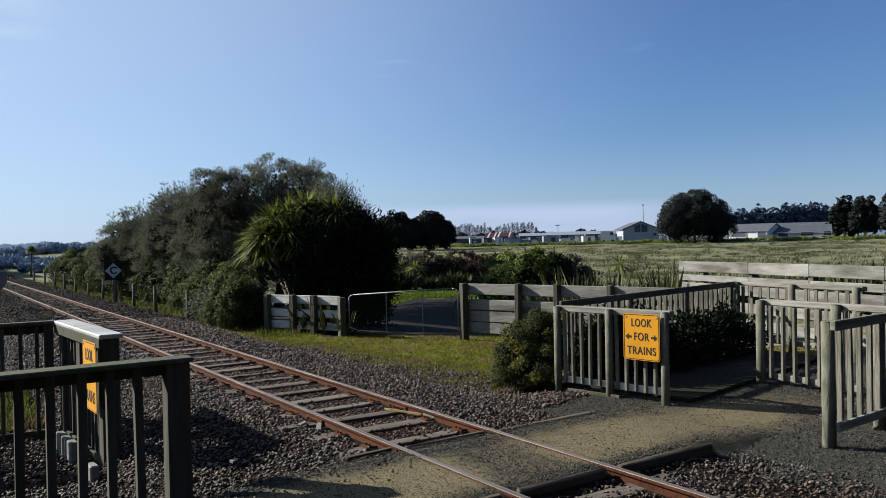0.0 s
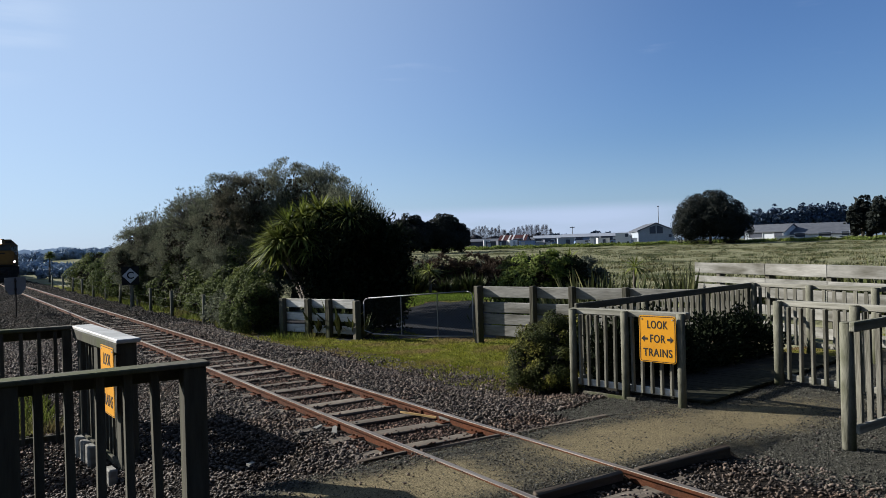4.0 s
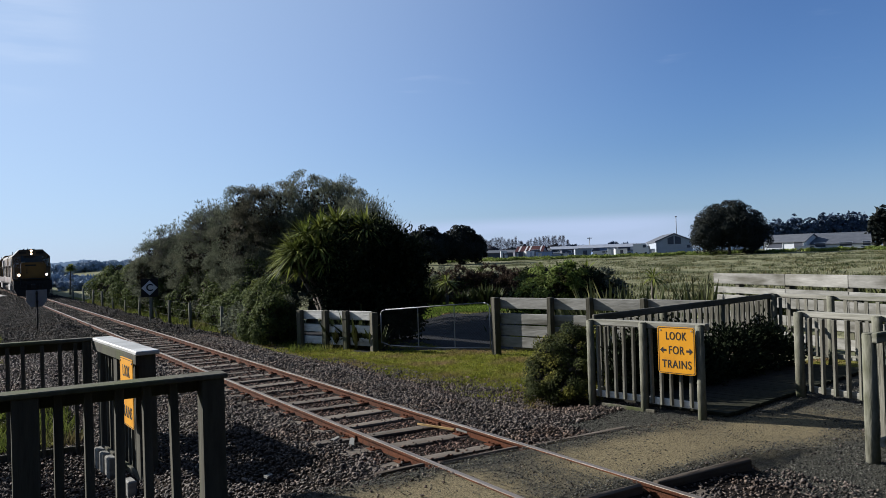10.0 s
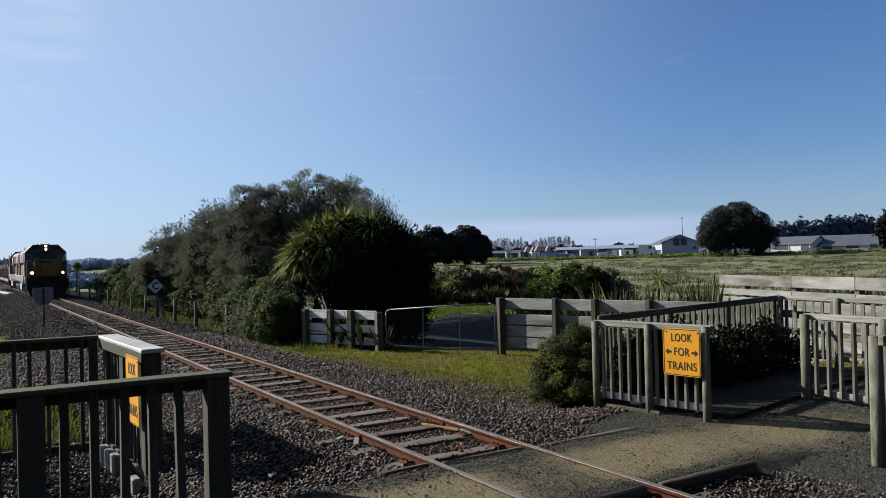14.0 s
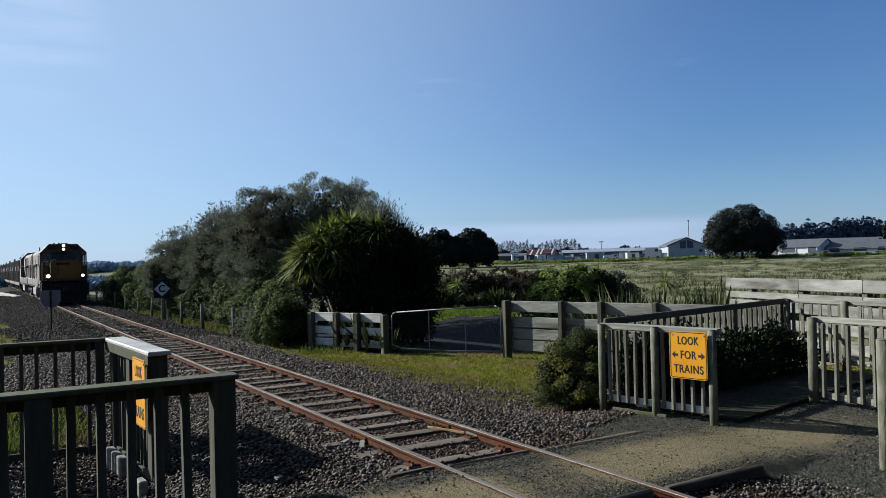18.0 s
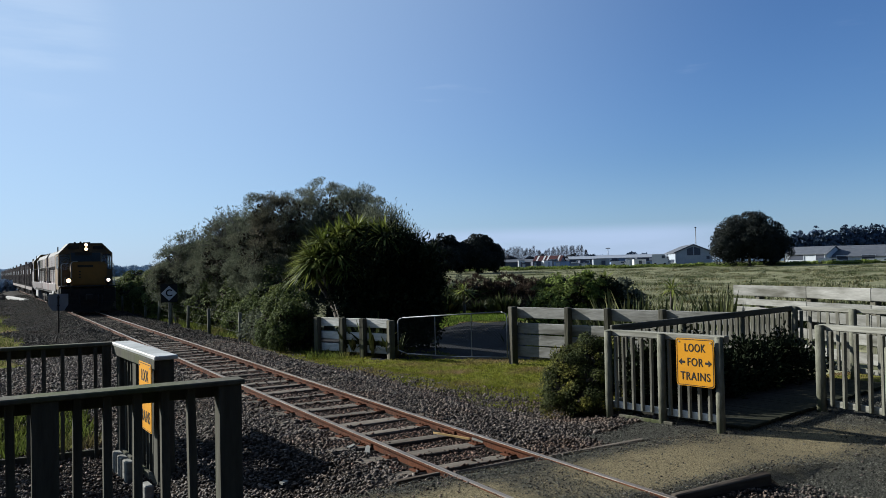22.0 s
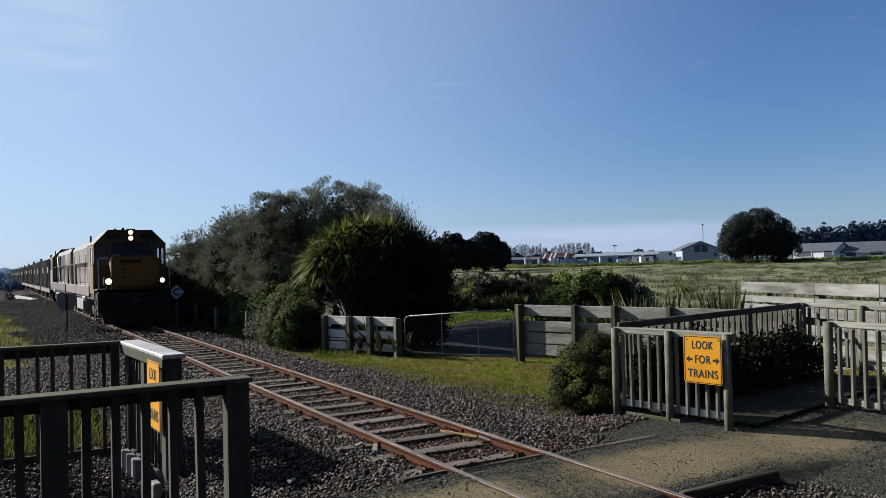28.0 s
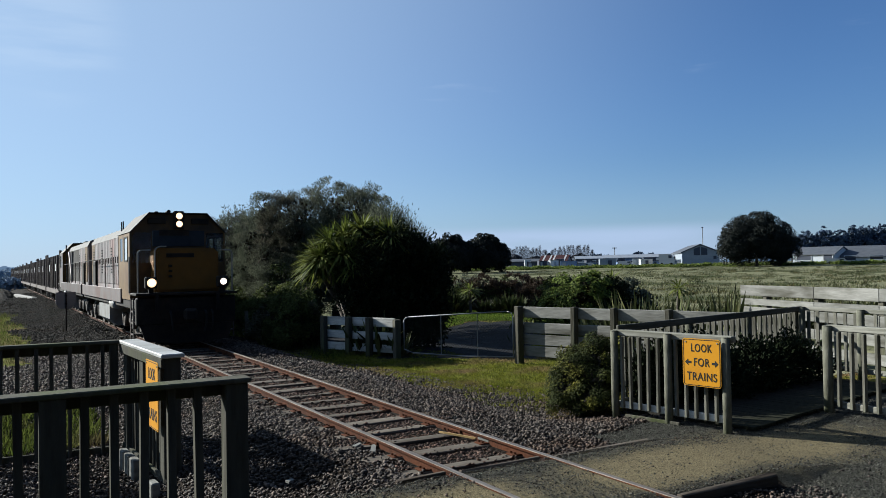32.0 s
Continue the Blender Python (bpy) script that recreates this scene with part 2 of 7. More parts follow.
BLADE = surface("grass_blade", (0.0572, 0.0726, 0.0099), (0.182, 0.182, 0.0264), 3.5, 0.9, 0, island=0.6, c=(0.149, 0.105, 0.0528), cscale=0.6, trans=0.35, spec=0.03)
FIELD = surface("rough_pasture", (0.0817, 0.086, 0.043), (0.202, 0.194, 0.12), 0.6, 0.95, 0.6, bump_scale=3, c=(0.0447, 0.0516, 0.0224), cscale=0.09, dist=0.2, spec=0.04)
DRYBLADE = surface("pasture_tuft", (0.0989, 0.101, 0.0533), (0.245, 0.234, 0.15), 0.35, 0.85, 0, island=0.45, c=(0.0516, 0.0602, 0.0258), cscale=0.09, trans=0.35, spec=0.04)
BARK = surface("bark", (0.05, 0.042, 0.034), (0.12, 0.10, 0.08), 14, 0.95, 0.8, stretch=(1, 1, 0.25))
TWIG = surface("grey_green_twig", (0.048, 0.058, 0.038), (0.130, 0.140, 0.098), 1.4, 0.8, 0, island=0.5, trans=0.3, c=(0.082, 0.074, 0.052), cscale=0.35, spec=0.15)
BROWNTWIG = surface("red_brown_twig", (0.034, 0.024, 0.017), (0.072, 0.052, 0.036), 1.2, 0.9, 0, island=0.4, trans=0.1, spec=0.1)
GREYBARK = surface("grey_bark", (0.075, 0.070, 0.062), (0.15, 0.142, 0.128), 14, 0.95, 0.6, stretch=(1, 1, 0.25), spec=0.1)
# brown inner twigs, darkened so the crown's inner shade lies in their colour
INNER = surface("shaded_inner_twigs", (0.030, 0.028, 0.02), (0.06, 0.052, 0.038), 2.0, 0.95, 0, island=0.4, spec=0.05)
SHRUB = surface("shrub_leaf", (0.034, 0.048, 0.014), (0.092, 0.112, 0.036), 0.8, 0.8, 0, island=0.45, trans=0.25, c=(0.125, 0.130, 0.030), cscale=0.3, spec=0.08)
DARKLEAF = surface("dark_leaf", (0.009, 0.0135, 0.007), (0.024, 0.0315, 0.014), 0.6, 0.95, 0, island=0.4, trans=0.04, spec=0.06)
SWORD = surface("sword_leaf", (0.055, 0.078, 0.013), (0.155, 0.172, 0.038), 1.5, 0.6, 0, island=0.6, trans=0.3, spec=0.15)
GREENLEAF = surface("fresh_green_leaf", (0.0585, 0.0858, 0.0182), (0.156, 0.189, 0.0468), 0.8, 0.8, 0, island=0.5, trans=0.3, spec=0.08)
GREENBLADE = surface("fresh_grass_blade", (0.050, 0.085, 0.012), (0.120, 0.165, 0.026), 2.0, 0.9, 0, island=0.5, trans=0.35, spec=0.03)
FLAXM = surface("flax_leaf", (0.0208, 0.0312, 0.0117), (0.078, 0.0884, 0.0312), 2.0, 0.65, 0, island=0.8, trans=0.12, c=(0.111, 0.0936, 0.039), cscale=0.5, spec=0.12)
CONIFER = surface("conifer_spray", (0.0145, 0.0208, 0.00541), (0.0406, 0.047, 0.0109), 3.0, 0.85, 0, island=0.5, trans=0.12, spec=0.1, c=(0.149, 0.14, 0.0218), cscale=2.2)
FARLEAF = surface("far_leaf", (0.00546, 0.00819, 0.00663), (0.014, 0.0168, 0.0133), 0.2, 0.85, 0, island=0.4, trans=0.08, spec=0.15)
BARE = surface("bare_twigs", (0.0413, 0.0413, 0.0484), (0.0688, 0.0671, 0.0743), 0.2, 0.9, 0, island=0.2, spec=0.05)
GALV = surface("galvanised_steel", (0.15, 0.154, 0.158), (0.21, 0.214, 0.217), 10, 0.65, 0.1, metal=0.35)
WIRE = surface("dull_wire", (0.012, 0.012, 0.012), (0.03, 0.03, 0.03), 10, 0.8, 0, metal=0.1, spec=0.2)
ORANGE = surface("loco_orange", (0.136, 0.0586, 0.00477), (0.186, 0.0782, 0.00637), 2.5, 0.55, 0.08, c=(0.0867, 0.0409, 0.00796), cscale=0.9, spec=0.3)
GREYPAINT = surface("loco_grey", (0.0768, 0.0636, 0.0617), (0.116, 0.0983, 0.0952), 2.0, 0.6, 0.1, c=(0.0768, 0.047, 0.0395), cscale=1.0, rand=0.3, spec=0.25)
LOCOROOF = surface("sooty_grey_roof", (0.0269, 0.0252, 0.0248), (0.0539, 0.05, 0.0476), 2.5, 0.7, 0.1, c=(0.0196, 0.0171, 0.0157), cscale=1.2, spec=0.2)
BOGIE = surface("dusty_bogie_steel", (0.045, 0.040, 0.036), (0.105, 0.095, 0.086), 5, 0.8, 0.3, c=(0.06, 0.042, 0.03), cscale=1.5, spec=0.2)
HOODPAINT = surface("faded_hood_paint", (0.136, 0.12, 0.118), (0.204, 0.181, 0.179), 1.6, 0.55, 0.1, c=(0.163, 0.102, 0.0909), cscale=0.8, rand=0.3, spec=0.3)
SIDEPAINT = surface("sun_faded_orange", (0.112, 0.0649, 0.0209), (0.156, 0.0944, 0.0342), 1.8, 0.55, 0.1, c=(0.095, 0.0475, 0.0143), cscale=1.2, spec=0.3)
DARKSTEEL = surface("dark_steel", (0.007, 0.006, 0.0055), (0.018, 0.015, 0.012), 6, 0.75, 0.3, c=(0.03, 0.021, 0.014), cscale=1.5, spec=0.2)
PIPE = surface("dull_pipe_handrail", (0.22, 0.20, 0.16), (0.32, 0.29, 0.24), 5, 0.6, 0.1, spec=0.2)
GLASS = surface("dark_cab_glass", (0.020, 0.027, 0.036), (0.034, 0.043, 0.054), 2, 0.12, 0, spec=0.5)
LAMP = surface("lit_headlight", (0.9, 0.7, 0.4), None, 2, 0.3, 0, glow=(1.0, 0.60, 0.28, 0.9))
BULB = surface("lit_bulb", (1, 0.95, 0.85), None, 2, 0.3, 0, glow=(1.0, 0.88, 0.68, 14))
LAMPDIM = surface("headlight_glass", (0.9, 0.8, 0.6), None, 2, 0.2, 0, glow=(1.0, 0.80, 0.55, 1.3))
LOG = surface("dark_log", (0.0525, 0.0413, 0.0338), (0.112, 0.09, 0.075), 5, 0.9, 0.5, rand=0.25)
WAGON = surface("wagon_steel", (0.05, 0.036, 0.03), (0.10, 0.072, 0.06), 3, 0.75, 0.3, c=(0.045, 0.03, 0.025), cscale=0.8)
ROOFPALE = surface("pale_metal_roof", (0.15, 0.17, 0.205), (0.22, 0.24, 0.28), 1, 0.7, 0.15, spec=0.2)
WALLGREY = surface("grey_cladding", (0.201, 0.23, 0.262), (0.246, 0.274, 0.313), 1, 0.8, 0.1, spec=0.2)
BLUEWALL = surface("faded_blue_cladding", (0.10, 0.15, 0.26), (0.14, 0.20, 0.32), 1, 0.7, 0.1, spec=0.2)
WALLPALE = surface("pale_cladding", (0.396, 0.421, 0.456), (0.473, 0.499, 0.533), 1, 0.7, 0.1)
ROOFGREY = surface("grey_roof", (0.0553, 0.0618, 0.0748), (0.0845, 0.091, 0.104), 1, 0.7, 0.15, spec=0.2)
ROOFRED = surface("rusty_red_roof", (0.0338, 0.0124, 0.0135), (0.0535, 0.0214, 0.0225), 0.6, 0.8, 0.15, spec=0.1)
DARKWALL = surface("dark_opening", (0.018, 0.024, 0.042), (0.034, 0.043, 0.068), 1, 0.7, 0.1)
VANWHITE = surface("white_vehicle", (0.433, 0.439, 0.445), (0.47, 0.47, 0.47), 1, 0.35, 0)
CONCRETE = surface("pale_concrete", (0.17, 0.165, 0.155), (0.23, 0.225, 0.21), 5, 0.9, 0.3)
# air haze over the hills, put in as bluish colour and a faint glow
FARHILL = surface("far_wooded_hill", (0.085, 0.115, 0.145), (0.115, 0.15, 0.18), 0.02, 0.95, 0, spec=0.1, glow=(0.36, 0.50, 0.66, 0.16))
# pale blue-grey leaf colours: haze of the air is put into both
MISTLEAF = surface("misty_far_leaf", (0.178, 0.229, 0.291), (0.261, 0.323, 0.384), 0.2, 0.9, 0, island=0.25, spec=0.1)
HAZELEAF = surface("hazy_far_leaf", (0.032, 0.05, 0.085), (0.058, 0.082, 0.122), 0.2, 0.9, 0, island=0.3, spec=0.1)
SANDCHIP = surface("sandy_grit_chip", (0.056, 0.0486, 0.0294), (0.168, 0.145, 0.0941), 12, 0.9, 0.3, island=0.7, spec=0.06)
# the cab front's orange, browned because its shade is put into the colour
BROWNPANEL = surface("shaded_orange_panel", (0.068, 0.0388, 0.015), (0.123, 0.0694, 0.0243), 3, 0.6, 0.1, c=(0.0425, 0.0286, 0.0168), cscale=1.2, spec=0.25)

# drive colour with the trees' shadow put into it
DRIVE = surface("shade_dark_drive", (0.006, 0.0066, 0.0084), (0.0126, 0.0132, 0.0156), 14, 0.9, 0.5, c=(0.0084, 0.0084, 0.0084), cscale=0.8, spec=0.1)

# ---- mesh helpers ----


def add_box(bm, c, s, m=None, bevel=0.0):
    """A box of size s centred at c, chamfered by bevel, carried by m."""
    x, y, z = s[0] / 2, s[1] / 2, s[2] / 2
    mat = (m or Matrix()) @ Matrix.Translation(c)
    if bevel <= 0:
        v = [bm.verts.new(mat @ Vector((i * x, j * y, k * z))) for k in (-1, 1) for j in (-1, 1) for i in (-1, 1)]
        for f in ((0, 2, 3, 1), (4, 5, 7, 6), (0, 1, 5, 4), (2, 6, 7, 3), (0, 4, 6, 2), (1, 3, 7, 5)):
            bm.faces.new([v[q] for q in f])
        return
    b = min(bevel, x * 0.9, y * 0.9, z * 0.9)
    v = {}
    for i in (-1, 1):
        for j in (-1, 1):
            for k in (-1, 1):
                v[i, j, k, 0] = bm.verts.new(mat @ Vector((i * x, j * (y - b), k * (z - b))))
                v[i, j, k, 1] = bm.verts.new(mat @ Vector((i * (x - b), j * y, k * (z - b))))
                v[i, j, k, 2] = bm.verts.new(mat @ Vector((i * (x - b), j * (y - b), k * z)))
    fs = []
    for i in (-1, 1):
        fs.append([v[i, -1, -1, 0], v[i, 1, -1, 0], v[i, 1, 1, 0], v[i, -1, 1, 0]][::i])
        fs.append([v[-1, i, -1, 1], v[-1, i, 1, 1], v[1, i, 1, 1], v[1, i, -1, 1]][::i])
        fs.append([v[-1, -1, i, 2], v[1, -1, i, 2], v[1, 1, i, 2], v[-1, 1, i, 2]][::i])
    for i in (-1, 1):
        for j in (-1, 1):
            fs.append([v[i, j, -1, 0], v[i, j, -1, 1], v[i, j, 1, 1], v[i, j, 1, 0]])
            fs.append([v[i, -1, j, 0], v[i, 1, j, 0], v[i, 1, j, 2], v[i, -1, j, 2]])
            fs.append([v[-1, i, j, 1], v[1, i, j, 1], v[1, i, j, 2], v[-1, i, j, 2]])
            for k in (-1, 1):
                fs.append([v[i, j, k, 0], v[i, j, k, 1], v[i, j, k, 2]])
    made = [bm.faces.new(f) for f in fs]
    bmesh.ops.recalc_face_normals(bm, faces=made)


def add_rod(bm, a, b, r0, r1=None, n=8, caps=True):
    """A round bar from a to b, tapering from r0 to r1."""
    a, b = Vector(a), Vector(b)
    r1 = r0 if r1 is None else r1
    q = (b - a).to_track_quat("Z", "Y")
    ra = [bm.verts.new(a + q @ Vector((math.cos(t) * r0, math.sin(t) * r0, 0))) for t in [2 * math.pi * i / n for i in range(n)]]
    rb = [bm.verts.new(b + q @ Vector((math.cos(t) * r1, math.sin(t) * r1, 0))) for t in [2 * math.pi * i / n for i in range(n)]]
    for i in range(n):
        f = bm.faces.new((ra[i], ra[(i + 1) % n], rb[(i + 1) % n], rb[i]))
        f.smooth = n > 6
    if caps:
        bm.faces.new(ra[::-1])
        bm.faces.new(rb)


def add_tube(bm, pts, r, n=6):
    """A bent pipe through the points."""
    for a, b in zip(pts, pts[1:]):
        add_rod(bm, a, b, r, r, n)


def add_prism(bm, outline, axis, lo, hi):
    """An outline in the two other axes, extruded along axis from lo to hi."""
    def at(p, s):
        q = [p[0], p[1]]
        q.insert(axis, s)
        return bm.verts.new(q)
    a, b = [at(p, lo) for p in outline], [at(p, hi) for p in outline]
    n = len(outline)
    fs = [bm.faces.new(a[::-1]), bm.faces.new(b)]
    for i in range(n):
        fs.append(bm.faces.new((a[i], a[(i + 1) % n], b[(i + 1) % n], b[i])))
    bmesh.ops.recalc_face_normals(bm, faces=fs)


def to_mesh(name, bm, material):
    me = bpy.data.meshes.new(name)
    bm.to_mesh(me)
    bm.free()
    me.materials.append(material)
    return me


def part(name, bm, material, parent, label=""):
    ob = new(name, to_mesh(name, bm, material))
    ob.parent = parent
    if label:
        ob["label"] = label
    return ob


def thing(name, m, label, category, group=""):
    ob = new(name)
    ob.empty_display_size = 0.2
    ob.matrix_basis = m
    return tagged(ob, label, category, group)


def solo(name, bm, material, label="", category="", group="", kind="", m=None):
    ob = new(name, to_mesh(name, bm, material))
    if m:
        ob.matrix_basis = m
    return tagged(ob, label, category, group, kind)


def from_arrays(name, verts, faces, material, smooth=False):
    """A mesh from numpy arrays; all faces have the same number of corners."""
    me = bpy.data.meshes.new(name)
    k = faces.shape[1]
    me.vertices.add(len(verts))
    me.vertices.foreach_set("co", verts.astype(np.float32).ravel())
    me.loops.add(faces.size)
    me.loops.foreach_set("vertex_index", faces.astype(np.int32).ravel())
    me.polygons.add(len(faces))
    me.polygons.foreach_set("loop_start", np.arange(0, faces.size, k, dtype=np.int32))
    me.polygons.foreach_set("loop_total", np.full(len(faces), k, dtype=np.int32))
    me.materials.append(material)
    me.update(calc_edges=True)
    if smooth:
        me.shade_smooth()
    return me


def at(az, dist):
    """A place at that bearing (degrees clockwise from +y) and distance from the viewer."""
    return dist * math.sin(radians(az)), dist * math.cos(radians(az))


def smooth_step(x, a, b):
    t = np.clip((x - a) / (b - a), 0, 1)
    return t * t * (3 - 2 * t)

# ---- ground: one sheet to the horizon ----
TX = 4.42      # centre line of the track, which runs along y
RNG = np.random.default_rng(7)
SLEEPER_STEP = 0.65
SLEEPER_0 = 7.03


def wobble(x, y, s=1.0):
    return np.sin(x * 1.7 * s + y * 0.9 * s) * 0.5 + np.sin(y * 2.3 * s - x * 1.1 * s + 1.3) * 0.3 + np.sin(x * 4.1 * s + 2.0 + y * 3.7 * s) * 0.2


def right_edge(y):
    return np.where(y < 17.5, 7.25 + (17.5 - y) * 0.16, 7.15) + 0.15 * np.sin(y * 1.3)


def left_edge(y):
    return np.where(y > 22, 0.75 + 0.35 * np.sin(y * 0.7) - 2.2 * smooth_step(y, 44, 60), -3.0)


def gz(x, y):
    x, y = np.asarray(x, float), np.asarray(y, float)
    d = np.abs(x - TX)
    z = -0.31 + 0.02 * wobble(x, y, 0.6)
    bed = 1 - smooth_step(d, 1.45, 2.7)
    z = z + bed * (-0.105 - z) - 0.014 * (d < 0.5)
    left = smooth_step(x, 3.2, 2.4) * smooth_step(y, 24, 12)
    z = z + left * (-0.31 - z)
    pit = (1 - smooth_step(x, 1.45, 2.1)) * smooth_step(y, 6.2, 7.6) * (1 - smooth_step(y, 13.0, 16.5))
    z = z + pit * (-0.60 - z)
    yard = smooth_step(x, 5.6, 6.8) * (1 - smooth_step(y, 7.6, 9.4)) * (1 - smooth_step(x, 14, 18))
    z = z + yard * (-0.13 - z)
    cross = smooth_step(y, 4.80, 4.88) * (1 - smooth_step(y, 6.46, 6.53)) * (1 - smooth_step(d, 1.9, 3.4))
    z = z + cross * (-0.017 - z)
    drain = np.exp(-((x - 14.5) / 2.2) ** 2) * smooth_step(y, 9, 14)
    z = z - 0.35 * drain
    r = np.hypot(x, y)
    side = smooth_step(x, 14, 30)
    z = z + side * (smooth_step(r, 40, 230) * 1.75 - 0.15 + 0.06 * wobble(x, y, 0.15))
    mound = np.exp(-(((x + 1.2) / 2.6) ** 2 + ((y - 62) / 9) ** 2)) * 0.55
    z = z + mound + 0.25 * np.exp(-(((x + 2.2) / 1.9) ** 2 + ((y - 30) / 8) ** 2))
    return z


def zone(x, y):
    """0 lawn, 1 pasture, 2 ballast, 3 gravel, 4 packed grit, 5 drive and soil in painted shade."""
    w = wobble(x, y, 1.3)
    k = np.zeros(x.shape, int)
    k[(x > 11.2 + 0.05 * (15 - y)) & (y > 9.5)] = 1
    k[((x - 12.8) / 3.2) ** 2 + ((y - 20.5) / 5.5) ** 2 < 1] = 0
    az, r = np.degrees(np.arctan2(x, y)), np.hypot(x, y)
    k[(az > 27) & (az < 38.5) & (r > 18) & (r < 41.5 + w)] = 0
    k[(az > 25) & (az < 36.8) & (r > 19.5 + 0.2 * w) & (r < 32.3 + 0.8 * w)] = 5
    # same dark colour painted for the shade behind the wing fence
    k[(az > 19.5) & (az <= 25.2) & (r > 21.2) & (r < 27)] = 5
    k[(r > 45) & (x > 8)] = 1
    k[(np.hypot(x, y) > 75)] = 1
    k[(x < right_edge(y) + 0.12 * w) & (x > left_edge(y) + 0.25 * w)] = 2
    k[(y > 300) & (np.abs(x - TX) > 2.3) & (k == 2)] = 1
    k[(x > 6.25 + 0.2 * w) & (y < 7.5 + 0.25 * w) & (x < 17)] = 3
    k[(y > 4.86) & (y < 6.5) & (x < 7.0)] = 3
    k[(y > 5.12 + 0.25 * w) & (y < 6.12 + 0.25 * w) & (x < 7.0)] = 4
    k[(((x - 7.9) / 1.25) ** 2 + ((y - 5.7) / 0.62) ** 2) < 1 + 0.35 * w] = 4
    k[(x > 6.2) & (x < 7.4) & (y > 5.0 + 0.2 * w) & (y < 6.35 + 0.2 * w)] = 4
    return k


def trodden(x, y):
    """1 along the middle of the foot crossing, 0 on the loose gravel beside it."""
    path = np.exp(-((y - 5.6) / 0.62) ** 4) * (1 - smooth_step(x, 6.8, 8.2))
    between = 1 - 0.55 * np.exp(-((x - TX) / 0.45) ** 4)
    yard = np.exp(-(((x - 7.9) / 1.5) ** 2 + ((y - 5.75) / 0.75) ** 2)) * 1.1
    return np.maximum(path * between, yard) * smooth_step(x, 1.0, 2.8)


def spaced(lo, hi, step, out_lo, out_hi, grow=1.22):
    c = list(np.arange(lo, hi, step))
    s, p = step, hi
    while p < out_hi:
        c.append(p)
        s *= grow
        p += s
    s, p = step, lo
    while p > out_lo:
        s *= grow
        p -= s
        c.insert(0, p)
    return np.array(c)


def build_ground():
    xs, ys = spaced(-1.5, 13.5, 0.12, -2600, 2600), spaced(2.5, 27, 0.13, -2600, 2600)
    gx, gy = np.meshgrid(xs, ys)
    n, m = len(xs), len(ys)
    v = np.stack([gx.ravel(), gy.ravel(), gz(gx, gy).ravel()], 1)
    i = (np.arange(m - 1)[:, None] * n + np.arange(n - 1)[None, :]).ravel()
    f = np.stack([i, i + 1, i + n + 1, i + n], 1)
    me = from_arrays("ground", v, f, LAWN, True)
    for mt in (FIELD, BALLAST, GRIT, GRIT, DRIVE):
        me.materials.append(mt)
    me.attributes.new("trodden", "FLOAT", "POINT").data.foreach_set("value", trodden(v[:, 0], v[:, 1]).astype(np.float32))
    c = v[f].mean(1)
    me.polygons.foreach_set("material_index", zone(c[:, 0], c[:, 1]).astype(np.int32))
    tagged(new("ground", me), "flat ground of ballast, gravel, lawn and rough pasture", "ground", kind="structure")


build_ground()


def scatter_stones(name, x0, x1, y0, y1, per_m2, size, keep, mat, label, lift=0.8):
    """Angular stones lying on the ground, one joined mesh."""
    n = int((x1 - x0) * (y1 - y0) * per_m2)
    x, y = RNG.uniform(x0, x1, n), RNG.uniform(y0, y1, n)
    ok = keep(x, y)
    x, y = x[ok], y[ok]
    n = len(x)
    s = RNG.uniform(0.6, 1.25, n) * size
    corner = np.array([(1, 0, 0), (0, 1, 0), (-1, 0, 0), (0, -1, 0), (0, 0, 1), (0, 0, -1)], float) * 0.68
    v = corner[None] * RNG.uniform(0.6, 1.2, (n, 6, 1)) + RNG.uniform(-0.2, 0.2, (n, 6, 3))
    v = v * (s[:, None] * RNG.uniform(0.42, 1.3, (n, 3)))[:, None, :]
    ang = RNG.normal(size=(n, 4))
    ang /= np.linalg.norm(ang, axis=1)[:, None]
    a, b, c, d = ang.T
    rot = np.stack([np.stack([a*a+b*b-c*c-d*d, 2*(b*c-a*d), 2*(b*d+a*c)], 1), np.stack([2*(b*c+a*d), a*a-b*b+c*c-d*d, 2*(c*d-a*b)], 1), np.stack([2*(b*d-a*c), 2*(c*d+a*b), a*a-b*b-c*c+d*d], 1)], 1)
    v = np.einsum("nij,nkj->nki", rot, v) * np.array([1.0, 1.0, 0.68])
    ph = np.abs((y - SLEEPER_0 + SLEEPER_STEP / 2) % SLEEPER_STEP - SLEEPER_STEP / 2)
    over = (ph < 0.11) & (np.abs(x - TX) < 0.9) & (y > 6.7)
    v += np.stack([x, y, np.where(over, -0.09, gz(x, y)) + s * RNG.uniform(0.0, 1.0, n) * lift], 1)[:, None, :]
    q = np.array([(0, 1, 4), (1, 2, 4), (2, 3, 4), (3, 0, 4), (1, 0, 5), (2, 1, 5), (3, 2, 5), (0, 3, 5)])
    f = (np.arange(n)[:, None, None] * 6 + q[None]).reshape(-1, 3)
    tagged(new(name, from_arrays(name, v.reshape(-1, 3), f, mat)), label, "stones", kind="stuff")




def on_ballast(x, y):
    d = np.abs(x - TX)
    ok = (zone(x, y) == 2) & (np.abs(d - 0.567) > 0.075)
    ph = np.abs((y - SLEEPER_0 + SLEEPER_STEP / 2) % SLEEPER_STEP - SLEEPER_STEP / 2)
    bare = (ph < 0.095) & (d < 0.9) & (y > 6.7)
    buried = (d > np.where(x < TX, 0.97, 0.78) + 0.14 * np.sin(y * 9.0)) & (RNG.uniform(size=x.shape) < 0.93)
    return ok & (~bare | buried | (RNG.uniform(size=x.shape) < 0.05))


